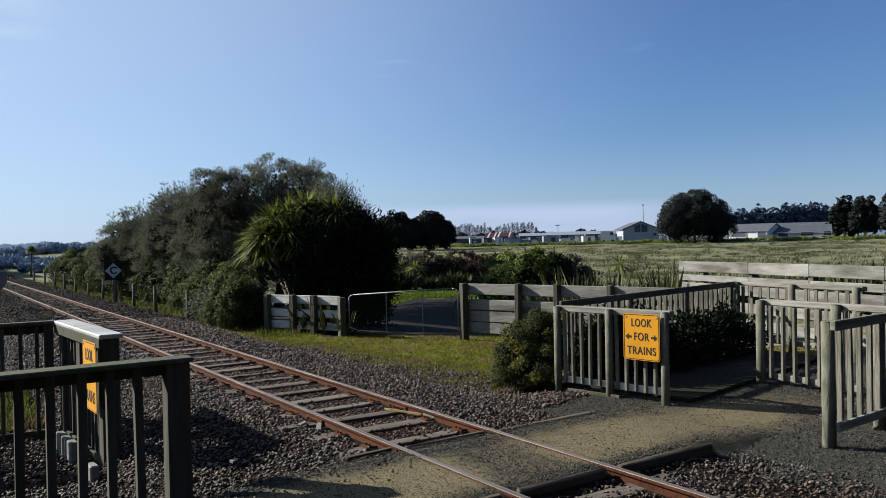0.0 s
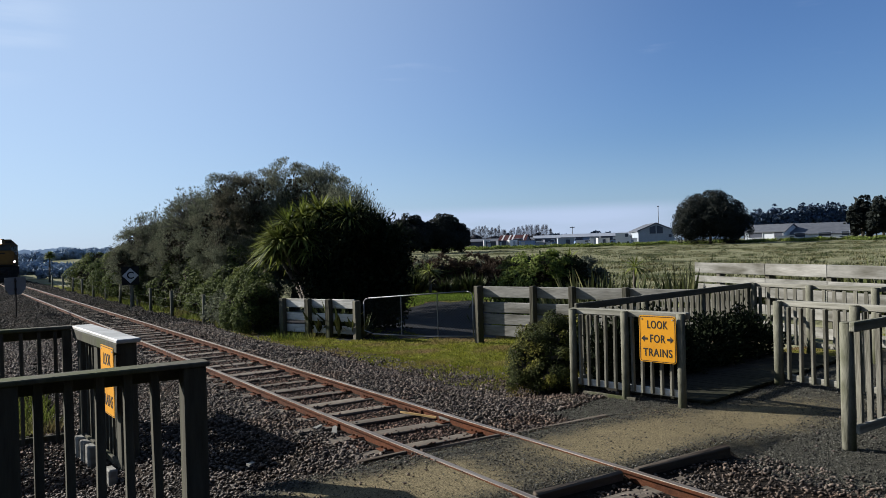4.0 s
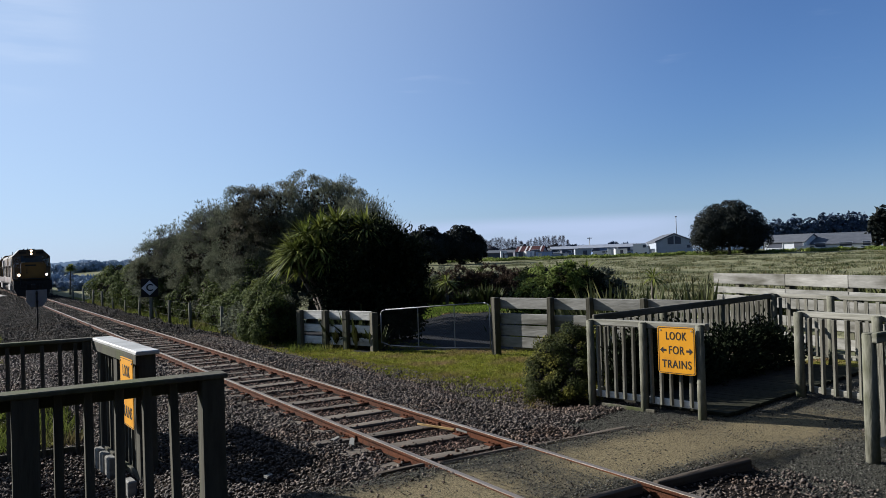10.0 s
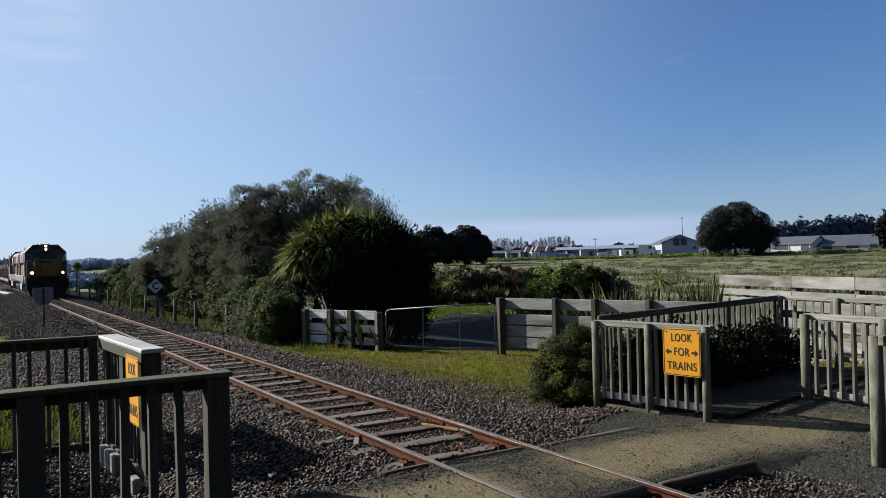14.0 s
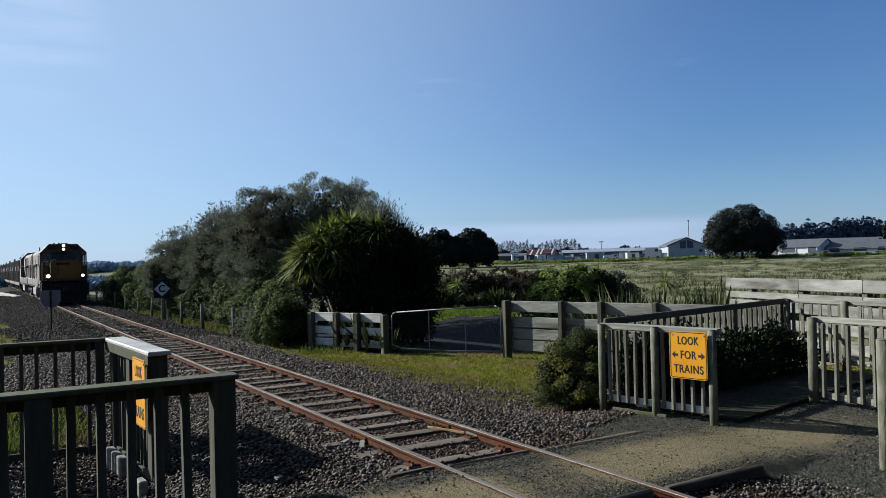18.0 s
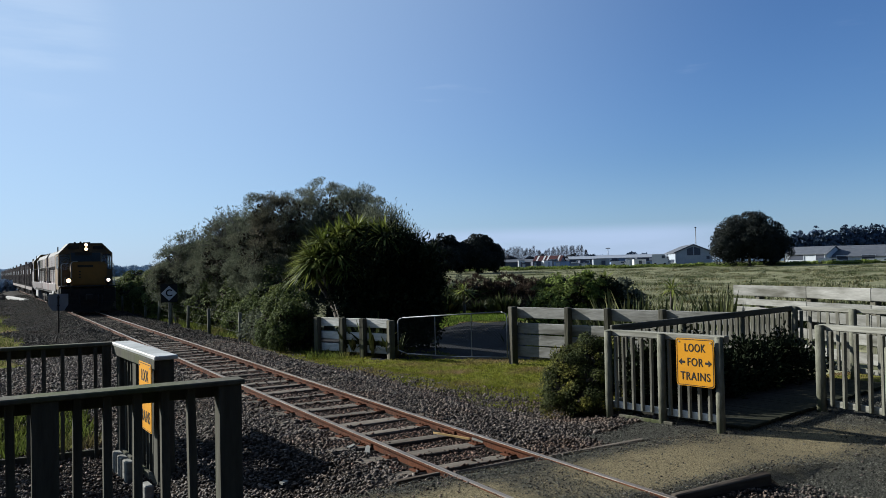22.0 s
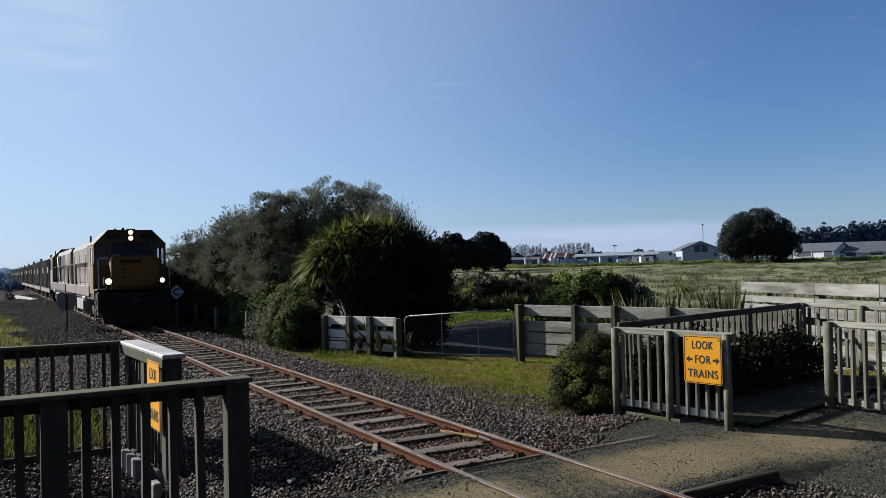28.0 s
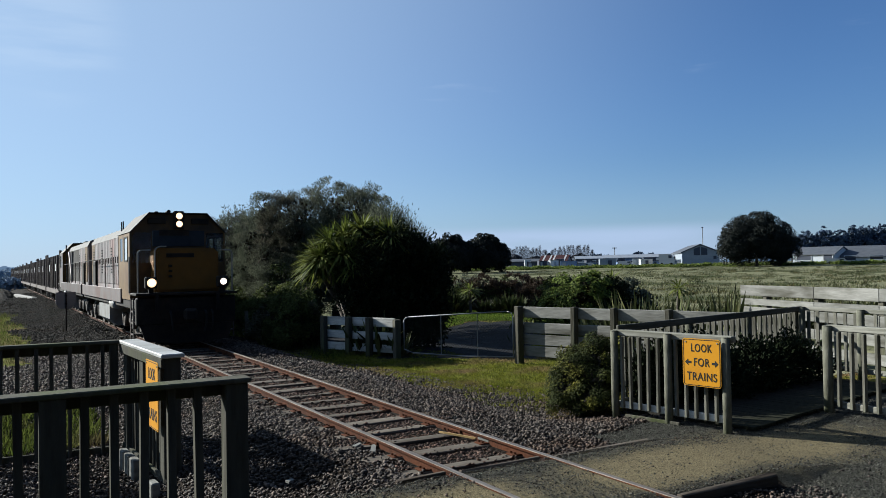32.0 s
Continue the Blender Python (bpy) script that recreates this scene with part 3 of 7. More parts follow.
def inner(x, y):
    return on_ballast(x, y) & (np.abs(x - TX) + RNG.normal(size=x.shape) * 0.12 < 0.85)


def outer(x, y):
    return on_ballast(x, y) & (np.abs(x - TX) + RNG.normal(size=x.shape) * 0.12 > 0.75)


# ---- track ----


def build_track():
    track = thing("railway_track", pose(TX, 0, 0), "single railway track with rusty rails on old timber sleepers", "railway track")
    tagged(track, kind="structure")
    foot = [(-0.064, -0.134), (0.064, -0.134), (0.064, -0.126), (0.012, -0.112), (0.009, -0.04), (0.033, -0.03), (0.033, -0.004), (-0.033, -0.004), (-0.033, -0.03), (-0.009, -0.04), (-0.012, -0.112), (-0.064, -0.126)]
    head = [(-0.031, -0.0045), (0.031, -0.0045), (0.030, -0.0015), (0.018, 0), (-0.018, 0), (-0.030, -0.0015)]
    for s in (-1, 1):
        bm = bmesh.new()
        add_prism(bm, foot, 1, -12, 420)
        r = part("rail", bm, RUST, track, "rusty steel rail")
        r.location = (s * 0.567, 0, 0)
        bm = bmesh.new()
        add_prism(bm, head, 1, -12, 420)
        part("rail_head", bm, RAILTOP, r, "worn shiny running surface")
        for y in (8.45, 27.0):
            bm = bmesh.new()
            for e in (-1, 1):
                add_box(bm, (e * 0.022, 0, -0.075), (0.022, 0.46, 0.062), bevel=0.006)
                for q in (-0.15, -0.05, 0.05, 0.15):
                    add_rod(bm, (e * 0.03, q, -0.075), (e * 0.052, q, -0.075), 0.014, n=6)
            fp = part("fishplate", bm, RUST, track, "bolted steel fishplate")
            fp.location = (s * 0.567, y, 0)
    shapes = []
    for i in range(5):
        bm = bmesh.new()
        add_box(bm, (0, 0, 0), (1.98 + 0.04 * i, 0.21, 0.14), bevel=0.012)
        for vt in bm.verts:
            vt.co += Vector((RNG.uniform(-0.02, 0.02), RNG.uniform(-0.008, 0.008), RNG.uniform(-0.008, 0.006)))
        shapes.append(to_mesh("sleeper", bm, SLEEPER))
    y, i = SLEEPER_0, 0
    while y < 66:
        s = new("sleeper", shapes[i % 5])
        s.parent = track
        s.location = (RNG.uniform(-0.07, 0.07), y + RNG.uniform(-0.03, 0.03), -0.157 + RNG.uniform(-0.012, 0.008))
        s.rotation_euler = (0, RNG.uniform(-0.008, 0.008), RNG.uniform(-0.02, 0.02))
        y += SLEEPER_STEP
        i += 1
    for y in (4.5, 3.85, 3.2, 2.55):
        s = new("sleeper", shapes[i % 5])
        s.parent = track
        s.location = (0, y, -0.165)
        i += 1
    bm = bmesh.new()
    for i in range(21):
        add_box(bm, (0, 1.9 - 0.65 * i, -0.157), (1.8, 0.22, 0.14))
    y = 66.4
    while y < 300:
        add_box(bm, (0, y, -0.157), (2.1, 0.22, 0.14))
        y += SLEEPER_STEP
    tagged(part("distant_sleepers", bm, SLEEPER, track), kind="stuff")
    # rail chairs and spikes
    bm = bmesh.new()
    add_box(bm, (0, 0, -0.128), (0.26, 0.15, 0.014), bevel=0.004)
    for e in (-1, 1):
        add_rod(bm, (e * 0.078, 0.04 * e, -0.13), (e * 0.078, 0.04 * e, -0.1), 0.014, n=6)
        add_rod(bm, (e * 0.078, -0.04 * e, -0.13), (e * 0.078, -0.04 * e, -0.1), 0.014, n=6)
    me = to_mesh("baseplate", bm, RUST)
    for k in range(26):
        for s in (-1, 1):
            o = new("baseplate", me)
            o.parent = track
            o.location = (s * 0.567, SLEEPER_0 + k * SLEEPER_STEP, 0.046)


build_track()


def crossing_timbers():
    for x0, x1, y, h in ((3.25, 3.78, 6.57, 0.15), (3.93, 4.90, 6.54, 0.17), (5.08, 6.42, 6.50, 0.17), (3.95, 4.92, 4.83, 0.20), (5.07, 6.34, 4.80, 0.20), (2.6, 3.78, 4.84, 0.2)):
        bm = bmesh.new()
        add_box(bm, ((x0 + x1) / 2, y, -0.006 - h / 2), (x1 - x0, 0.065, h), bevel=0.012)
        for vt in bm.verts:
            vt.co += Vector((0, RNG.uniform(-0.008, 0.008), RNG.uniform(-0.012, 0.008)))
        solo("crossing_timber", bm, SLEEPER, "old dark timber edging the gravel foot crossing", "timber edging", "crossing edge timbers")


crossing_timbers()


def splinters():
    """Pale broken wood lying by the rails."""
    for x, y, z, l, w, a, mt, lb in ((3.70, 8.05, -0.07, 0.30, 0.06, 62, WHITEWOOD, "pale broken splinter of a sleeper beside the rail"), (3.62, 8.32, -0.075, 0.16, 0.05, 35, WHITEWOOD, "pale broken splinter of a sleeper beside the rail"), (4.86, 8.12, -0.075, 0.55, 0.028, 118, STRAPY, "thin yellowish wooden strip lying against the rail"), (4.98, 7.72, -0.07, 0.22, 0.05, 100, WHITEWOOD, "pale broken splinter of a sleeper beside the rail"), (2.62, 7.75, -0.20, 0.09, 0.06, 20, WHITEWOOD, "small pale chip of wood among the stones")):
        bm = bmesh.new()
        add_prism(bm, [(-l / 2, -w / 2), (l * 0.3, -w * 0.4), (l / 2, 0.0), (l * 0.35, w * 0.45), (-l * 0.45, w / 2)], 2, 0, 0.022)
        solo("wood_splinter", bm, mt, lb, "splinter", "broken wood by the rails", m=pose(x, y, z, 4, -3, a))


splinters()
scatter_stones("rusty_ballast", 3.3, 5.55, 6.58, 13, 900, 0.036, inner, RUSTSTONE, "rust-brown ballast between the rails", 0.2)
scatter_stones("rusty_ballast", 3.3, 5.55, 13, 26, 420, 0.046, inner, RUSTSTONE, "rust-brown ballast between the rails", 0.2)
scatter_stones("ballast_stones", -0.5, 9.6, 6.58, 13, 950, 0.039, outer, STONE, "loose dark grey crushed-rock ballast")
scatter_stones("ballast_stones", -0.5, 9.2, 13, 24, 420, 0.050, outer, STONE, "loose dark grey crushed-rock ballast")
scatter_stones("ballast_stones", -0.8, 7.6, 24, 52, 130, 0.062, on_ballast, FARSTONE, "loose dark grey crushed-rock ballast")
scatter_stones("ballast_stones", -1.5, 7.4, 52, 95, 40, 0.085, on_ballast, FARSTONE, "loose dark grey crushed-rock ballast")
scatter_stones("ballast_stones", 2.5, 6.6, 2.4, 4.74, 520, 0.034, lambda x, y: np.abs(np.abs(x - TX) - 0.567) > 0.075, STONE, "loose dark grey crushed-rock ballast")
scatter_stones("ballast_stones", -1.5, 2.6, 3.5, 6.58, 600, 0.042, on_ballast, STONE, "loose dark grey crushed-rock ballast")


def loose(x, y, more=1.0):
    return (np.isin(zone(x, y), (3, 4))) & (np.abs(np.abs(x - TX) - 0.567) > 0.036) & (RNG.uniform(size=x.shape) < more * (1 - 0.93 * smooth_step(trodden(x, y), 0.1, 0.9)))


scatter_stones("gravel_chips", 1.6, 11.5, 3.0, 8.0, 1700, 0.016, loose, CHIP, "fine grey gravel chips")
scatter_stones("gravel_chips", 1.6, 9.5, 4.86, 6.7, 1500, 0.0085, lambda x, y: np.isin(zone(x, y), (3, 4)) & (np.abs(np.abs(x - TX) - 0.567) > 0.036), SANDCHIP, "sandy loose grit on the crossing path")
scatter_stones("ballast_stones", 1.6, 3.9, 5.4, 6.75, 260, 0.026, lambda x, y: RNG.uniform(size=x.shape) < smooth_step(y, 5.5, 6.6), STONE, "small ballast strewn over the end of the crossing")
scatter_stones("ballast_stones", 3.9, 7.4, 6.1, 6.75, 90, 0.022, lambda x, y: np.abs(np.abs(x - TX) - 0.567) > 0.06, STONE, "small ballast strewn over the end of the crossing")
scatter_stones("ballast_stones", 5.6, 11.5, 3.0, 5.0, 14, 0.045, lambda x, y: zone(x, y) == 3, STONE, "loose stones strewn on the gravel yard")

scatter_stones("ballast_stones", 6.4, 9.4, 8.4, 22, 60, 0.04, lambda x, y: (zone(x, y) == 0) & (RNG.uniform(size=x.shape) < 1 - smooth_step(x - right_edge(y), 0.0, 0.6)), STONE, "ballast strewn over the edge of the lawn")

# ---- timber railings ----


def frame_of(a, b, z):
    a, b = Vector((a[0], a[1], 0)), Vector((b[0], b[1], 0))
    return pose(a.x, a.y, z, 0, 0, math.degrees(math.atan2(b.y - a.y, b.x - a.x))), (b - a).length


def railing(label, a, b, base, top, posts, step=0.125, bal_w=0.045, bal_t=0.04, round_post=True, post_w=0.13, cap=(0.11, 0.085), low=0.09, low_h=0.09, side=1, ends=True, cap_mat=None, low_mat=None, skirt=False, ext=0.06, bal_lo=None, wood=None, post_wood=None, first=None):
    """A handrail on posts with a top rail, a low rail and upright slats. posts: distances along it. side: which face carries the slats."""
    m, length = frame_of(a, b, base)
    f = thing("pedestrian_railing", m, label, "railing", "railings of the foot crossing")
    h = top - base
    for d in posts:
        bm = bmesh.new()
        if round_post:
            add_rod(bm, (0, 0, -0.45), (0, 0, h - 0.02), post_w / 2 * 1.04, post_w / 2 * 0.97, 12)
            add_rod(bm, (0, 0, h - 0.02), (0, 0, h - 0.008), post_w / 2 * 0.97, post_w / 2 * 0.85, 12)
        else:
            add_box(bm, (0, 0, (h - cap[1]) / 2 - 0.225), (post_w, post_w, h - cap[1] + 0.45), bevel=0.008)
        p = part("post", bm, post_wood or wood or (POLE if round_post else WOOD), f)
        p.location = (d, 0, 0)
    off = side * (post_w / 2 + cap[0] / 2 - 0.012) if round_post else 0
    bm = bmesh.new()
    add_box(bm, (length / 2, off, h - cap[1] / 2), (length + 2 * ext, cap[0], cap[1]), bevel=0.01)
    part("top_rail", bm, cap_mat or wood or WOOD_X, f, "weathered flat top rail")
    boff = side * (post_w / 2 + 0.02) if round_post else side * (post_w / 2 - 0.03)
    if not round_post:
        bm = bmesh.new()
        add_box(bm, (length / 2, boff + side * 0.04, h - cap[1] - 0.062), (length, 0.04, 0.12), bevel=0.006)
        part("fascia_rail", bm, wood or WOOD_X, f)
    bm = bmesh.new()
    add_box(bm, (length / 2, boff, low), (length, 0.045, low_h), bevel=0.008)
    part("low_rail", bm, low_mat or wood or WOOD_X, f)
    if skirt:
        bm = bmesh.new()
        add_box(bm, (length * 0.36, boff - side * 0.10, low - low_h / 2 - 0.12), (length * 0.5, 0.03, 0.12), bevel=0.005)
        part("kick_board", bm, POSTWOOD, f)
    lo = low - low_h / 2 + 0.01 if bal_lo is None else bal_lo
    bm = bmesh.new()
    hi = h - cap[1] - 0.005
    add_box(bm, (0, 0, (lo + hi) / 2), (bal_w, bal_t, hi - lo), bevel=0.005)
    me = to_mesh("slat", bm, wood or WOOD)
    d = step * 0.75 if first is None else first
    while d < length - step * 0.3:
        if all(abs(d - q) > post_w / 2 + bal_w / 2 - 0.005 for q in posts):
            s = new("slat", me)
            s.parent = f
            s.location = (d + random.uniform(-0.006, 0.006), boff - side * (0.045 / 2 + bal_t / 2 - 0.004), random.uniform(-0.006, 0.006))
            s.rotation_euler = (0, random.uniform(-0.012, 0.012), 0)
        d += step
    return f


def letters(text, size, material, parent, x, z, y=-0.004, name="lettering", width=None, bold=0.008):
    cu = bpy.data.curves.new(name, "FONT")
    cu.body, cu.size, cu.align_x, cu.align_y, cu.extrude, cu.offset = text, size, "CENTER", "CENTER", 0.0012, size * bold
    cu.space_character = 1.12
    tmp = new("tmp", cu)
    me = bpy.data.meshes.new_from_object(tmp.evaluated_get(bpy.context.evaluated_depsgraph_get()))
    bpy.data.objects.remove(tmp)
    me.materials.clear()
    me.materials.append(material)
    o = new(name, me)
    o.parent = parent
    xs = [v.co.x for v in me.vertices]
    squeeze = width / (max(xs) - min(xs)) if width else 1.0
    o.matrix_basis = pose(x, y, z, 90, 0, 0) @ Matrix.Diagonal((squeeze, 1, 1, 1))
    return o


def plate_outline(w, h, r, n=4):
    pts = []
    for cx, cz, a0 in ((w / 2 - r, h / 2 - r, 0), (-w / 2 + r, h / 2 - r, 90), (-w / 2 + r, -h / 2 + r, 180), (w / 2 - r, -h / 2 + r, 270)):
        for i in range(n + 1):
            t = radians(a0 + 90 * i / n)
            pts.append((cx + r * math.cos(t), cz + r * math.sin(t)))
    return pts


def look_sign(m, w=0.55, h=0.62):
    """Yellow warning plate; its face looks along local -y."""
    s = thing("warning_sign", m, "yellow sign with black words telling people to look for trains", "sign", "look for trains signs")
    bm = bmesh.new()
    add_prism(bm, plate_outline(w, h, 0.035), 1, -0.002, 0.006)
    part("plate", bm, SIGNY, s)
    bm = bmesh.new()
    o, i = plate_outline(w - 0.02, h - 0.02, 0.03), plate_outline(w - 0.034, h - 0.034, 0.025)
    vo, vi = [bm.verts.new((p[0], -0.0045, p[1])) for p in o], [bm.verts.new((p[0], -0.0045, p[1])) for p in i]
    for k in range(len(o)):
        bm.faces.new((vo[k], vo[(k + 1) % len(o)], vi[(k + 1) % len(o)], vi[k]))
    part("border", bm, BLACK, s)
    k = h / 0.62
    letters("LOOK", 0.148 * k, BLACK, s, 0, 0.185 * k, width=0.30 * w / 0.55)
    letters("FOR", 0.148 * k, BLACK, s, 0, 0.0, width=0.225 * w / 0.55)
    letters("TRAINS", 0.148 * k, BLACK, s, 0, -0.185 * k, width=0.43 * w / 0.55)
    for e in (-1, 1):
        bm = bmesh.new()
        tip, x0 = e * 0.232, e * 0.142
        pts = [(tip, 0), (tip - e * 0.048, 0.043), (tip - e * 0.044, 0.015), (x0, 0.014), (x0, -0.014), (tip - e * 0.044, -0.015), (tip - e * 0.048, -0.043)]
        bm.faces.new([bm.verts.new((p[0], -0.0045, p[1])) for p in pts])
        part("arrow", bm, BLACK, s)
    for e in (-1, 1):
        bm = bmesh.new()
        add_rod(bm, (e * (w / 2 - 0.045), -0.008, h / 2 - 0.045), (e * (w / 2 - 0.045), -0.001, h / 2 - 0.045), 0.010, n=8)
        part("bolt", bm, GALV, s)
    return s


def boardwalk():
    """Planks between the chicane railings, the railings' shade put into their dark colour."""
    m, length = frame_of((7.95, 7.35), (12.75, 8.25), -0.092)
    b = thing("boardwalk", m, "weathered plank walkway with the railings' shade in its dark colour", "boardwalk")
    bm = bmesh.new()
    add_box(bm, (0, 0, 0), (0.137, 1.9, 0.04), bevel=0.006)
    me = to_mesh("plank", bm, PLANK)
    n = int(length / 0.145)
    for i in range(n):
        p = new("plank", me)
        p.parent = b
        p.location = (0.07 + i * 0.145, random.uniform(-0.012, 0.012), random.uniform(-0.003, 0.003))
    for y in (-0.8, 0, 0.8):
        bm = bmesh.new()
        add_box(bm, (length / 2, y, -0.07), (length, 0.09, 0.095))
        part("bearer", bm, DARKWOOD, b)


boardwalk()


def build_railings():
    a, b = (7.50, 8.22), (7.80, 6.56)
    g = -0.15
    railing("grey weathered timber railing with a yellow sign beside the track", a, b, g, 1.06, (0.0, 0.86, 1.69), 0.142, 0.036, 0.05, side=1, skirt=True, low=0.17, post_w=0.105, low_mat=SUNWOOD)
    d = Vector((b[0] - a[0], b[1] - a[1], 0)).normalized()
    nrm = Vector((d.y, -d.x, 0))
    c = Vector((a[0], a[1], 0)) + d * 1.405 + nrm * 0.085
    ang = math.degrees(math.atan2(d.y, d.x))
    look_sign(Matrix.Translation((c.x, c.y, 0.722)) @ pose(0, 0, 0, 0, 0, ang), 0.53, 0.60)
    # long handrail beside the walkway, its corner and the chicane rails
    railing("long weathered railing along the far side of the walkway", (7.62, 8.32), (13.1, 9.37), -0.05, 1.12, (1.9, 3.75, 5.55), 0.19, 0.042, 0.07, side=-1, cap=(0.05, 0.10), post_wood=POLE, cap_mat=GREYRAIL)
    railing("weathered chicane railing closing the end of the walkway", (13.12, 9.30), (12.8, 6.75), -0.05, 1.12, (0.05, 1.3, 2.55), 0.20, 0.075, 0.02, side=1, cap=(0.13, 0.08))
    railing("weathered chicane railing parallel to the track", (10.0, 6.67), (9.86, 4.35), -0.12, 1.08, (0.0, 1.15, 2.3), 0.187, 0.042, 0.06, side=1, low=0.11)
    railing("weathered railing on round posts beside the foot crossing", (7.47, 4.24), (9.72, 4.36), -0.12, 1.14, (0.0, 1.1, 2.2), 0.21, 0.040, 0.055, side=-1, low=0.20, cap=(0.06, 0.10))
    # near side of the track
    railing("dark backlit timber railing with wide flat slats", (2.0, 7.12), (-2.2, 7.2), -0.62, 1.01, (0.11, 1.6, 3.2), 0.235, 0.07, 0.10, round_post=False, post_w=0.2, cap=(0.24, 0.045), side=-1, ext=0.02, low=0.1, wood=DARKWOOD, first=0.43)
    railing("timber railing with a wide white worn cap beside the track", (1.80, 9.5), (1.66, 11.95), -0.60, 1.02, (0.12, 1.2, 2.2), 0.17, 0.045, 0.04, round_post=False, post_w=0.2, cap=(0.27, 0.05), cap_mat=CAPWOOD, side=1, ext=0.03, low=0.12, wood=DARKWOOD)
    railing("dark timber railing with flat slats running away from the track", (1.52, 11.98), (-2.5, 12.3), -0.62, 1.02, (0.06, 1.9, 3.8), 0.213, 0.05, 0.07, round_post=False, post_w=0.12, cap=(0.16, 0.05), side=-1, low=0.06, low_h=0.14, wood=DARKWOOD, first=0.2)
    look_sign(pose(1.575, 9.55, 0.56, 0, 0, 273) @ pose(0, 0, 0), 0.62, 0.78)
    for x, y, z in ((1.50, 10.35, 0.28), (1.48, 10.65, 0.28), (1.46, 10.95, 0.28), (1.55, 9.35, 0.2)):
        bm = bmesh.new()
        add_box(bm, (0, 0, z / 2), (0.1, 0.22, z), bevel=0.015)
        solo("concrete_block", bm, WHITEWOOD, "pale sawn timber block at the foot of the railing", "block", "pale blocks", m=pose(x, y, float(gz(x, y)) - 0.015, 0, 0, 4))


build_railings()


def board_fence(label, a, b, base, posts, boards, post_h, post_w=0.15, board_t=0.045, mat=None, side=-1, name="board_fence", overlap=0.0, thin=None, drawn=slice(None)):
    """Square posts and wide horizontal boards. boards: (lower edge, height)."""
    m, length = frame_of(a, b, base)
    f = thing(name, m, label, "fence", "post and board fences")
    bm = bmesh.new()
    add_box(bm, (0, 0, post_h / 2 - 0.3), (thin or post_w, post_w, post_h + 0.6), bevel=0.012)
    me = to_mesh("post", bm, POSTWOOD)
    for d in posts[drawn]:
        p = new("post", me)
        p.parent = f
        p.location = (d, 0, 0)
        p.rotation_euler = (random.uniform(-0.01, 0.01), random.uniform(-0.015, 0.015), 0)
    for lo, h in boards:
        xs = [-overlap] + [p for p in posts[1:-1]] + [length + overlap]
        for x0, x1 in zip(xs, xs[1:]):
            bm = bmesh.new()
            add_box(bm, ((x0 + x1) / 2, side * (post_w / 2 + board_t / 2), lo + h / 2), (x1 - x0 - 0.006, board_t, h), bevel=0.008)
            for vt in bm.verts:
                vt.co.z += random.uniform(-0.006, 0.006)
            part("board", bm, mat or WHITEWOOD, f)
    return f


def build_board_fences():
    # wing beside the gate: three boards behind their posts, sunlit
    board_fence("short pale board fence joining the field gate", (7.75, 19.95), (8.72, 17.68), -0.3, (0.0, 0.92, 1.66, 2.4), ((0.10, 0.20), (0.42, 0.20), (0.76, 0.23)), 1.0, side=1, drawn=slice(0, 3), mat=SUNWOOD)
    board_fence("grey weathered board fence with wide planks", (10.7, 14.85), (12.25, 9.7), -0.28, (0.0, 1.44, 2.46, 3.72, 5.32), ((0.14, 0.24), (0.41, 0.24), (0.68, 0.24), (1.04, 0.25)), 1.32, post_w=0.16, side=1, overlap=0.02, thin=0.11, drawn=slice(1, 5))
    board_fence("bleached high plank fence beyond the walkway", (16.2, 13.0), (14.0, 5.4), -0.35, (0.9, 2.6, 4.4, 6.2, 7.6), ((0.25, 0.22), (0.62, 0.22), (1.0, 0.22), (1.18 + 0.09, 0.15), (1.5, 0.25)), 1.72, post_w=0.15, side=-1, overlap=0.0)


build_board_fences()


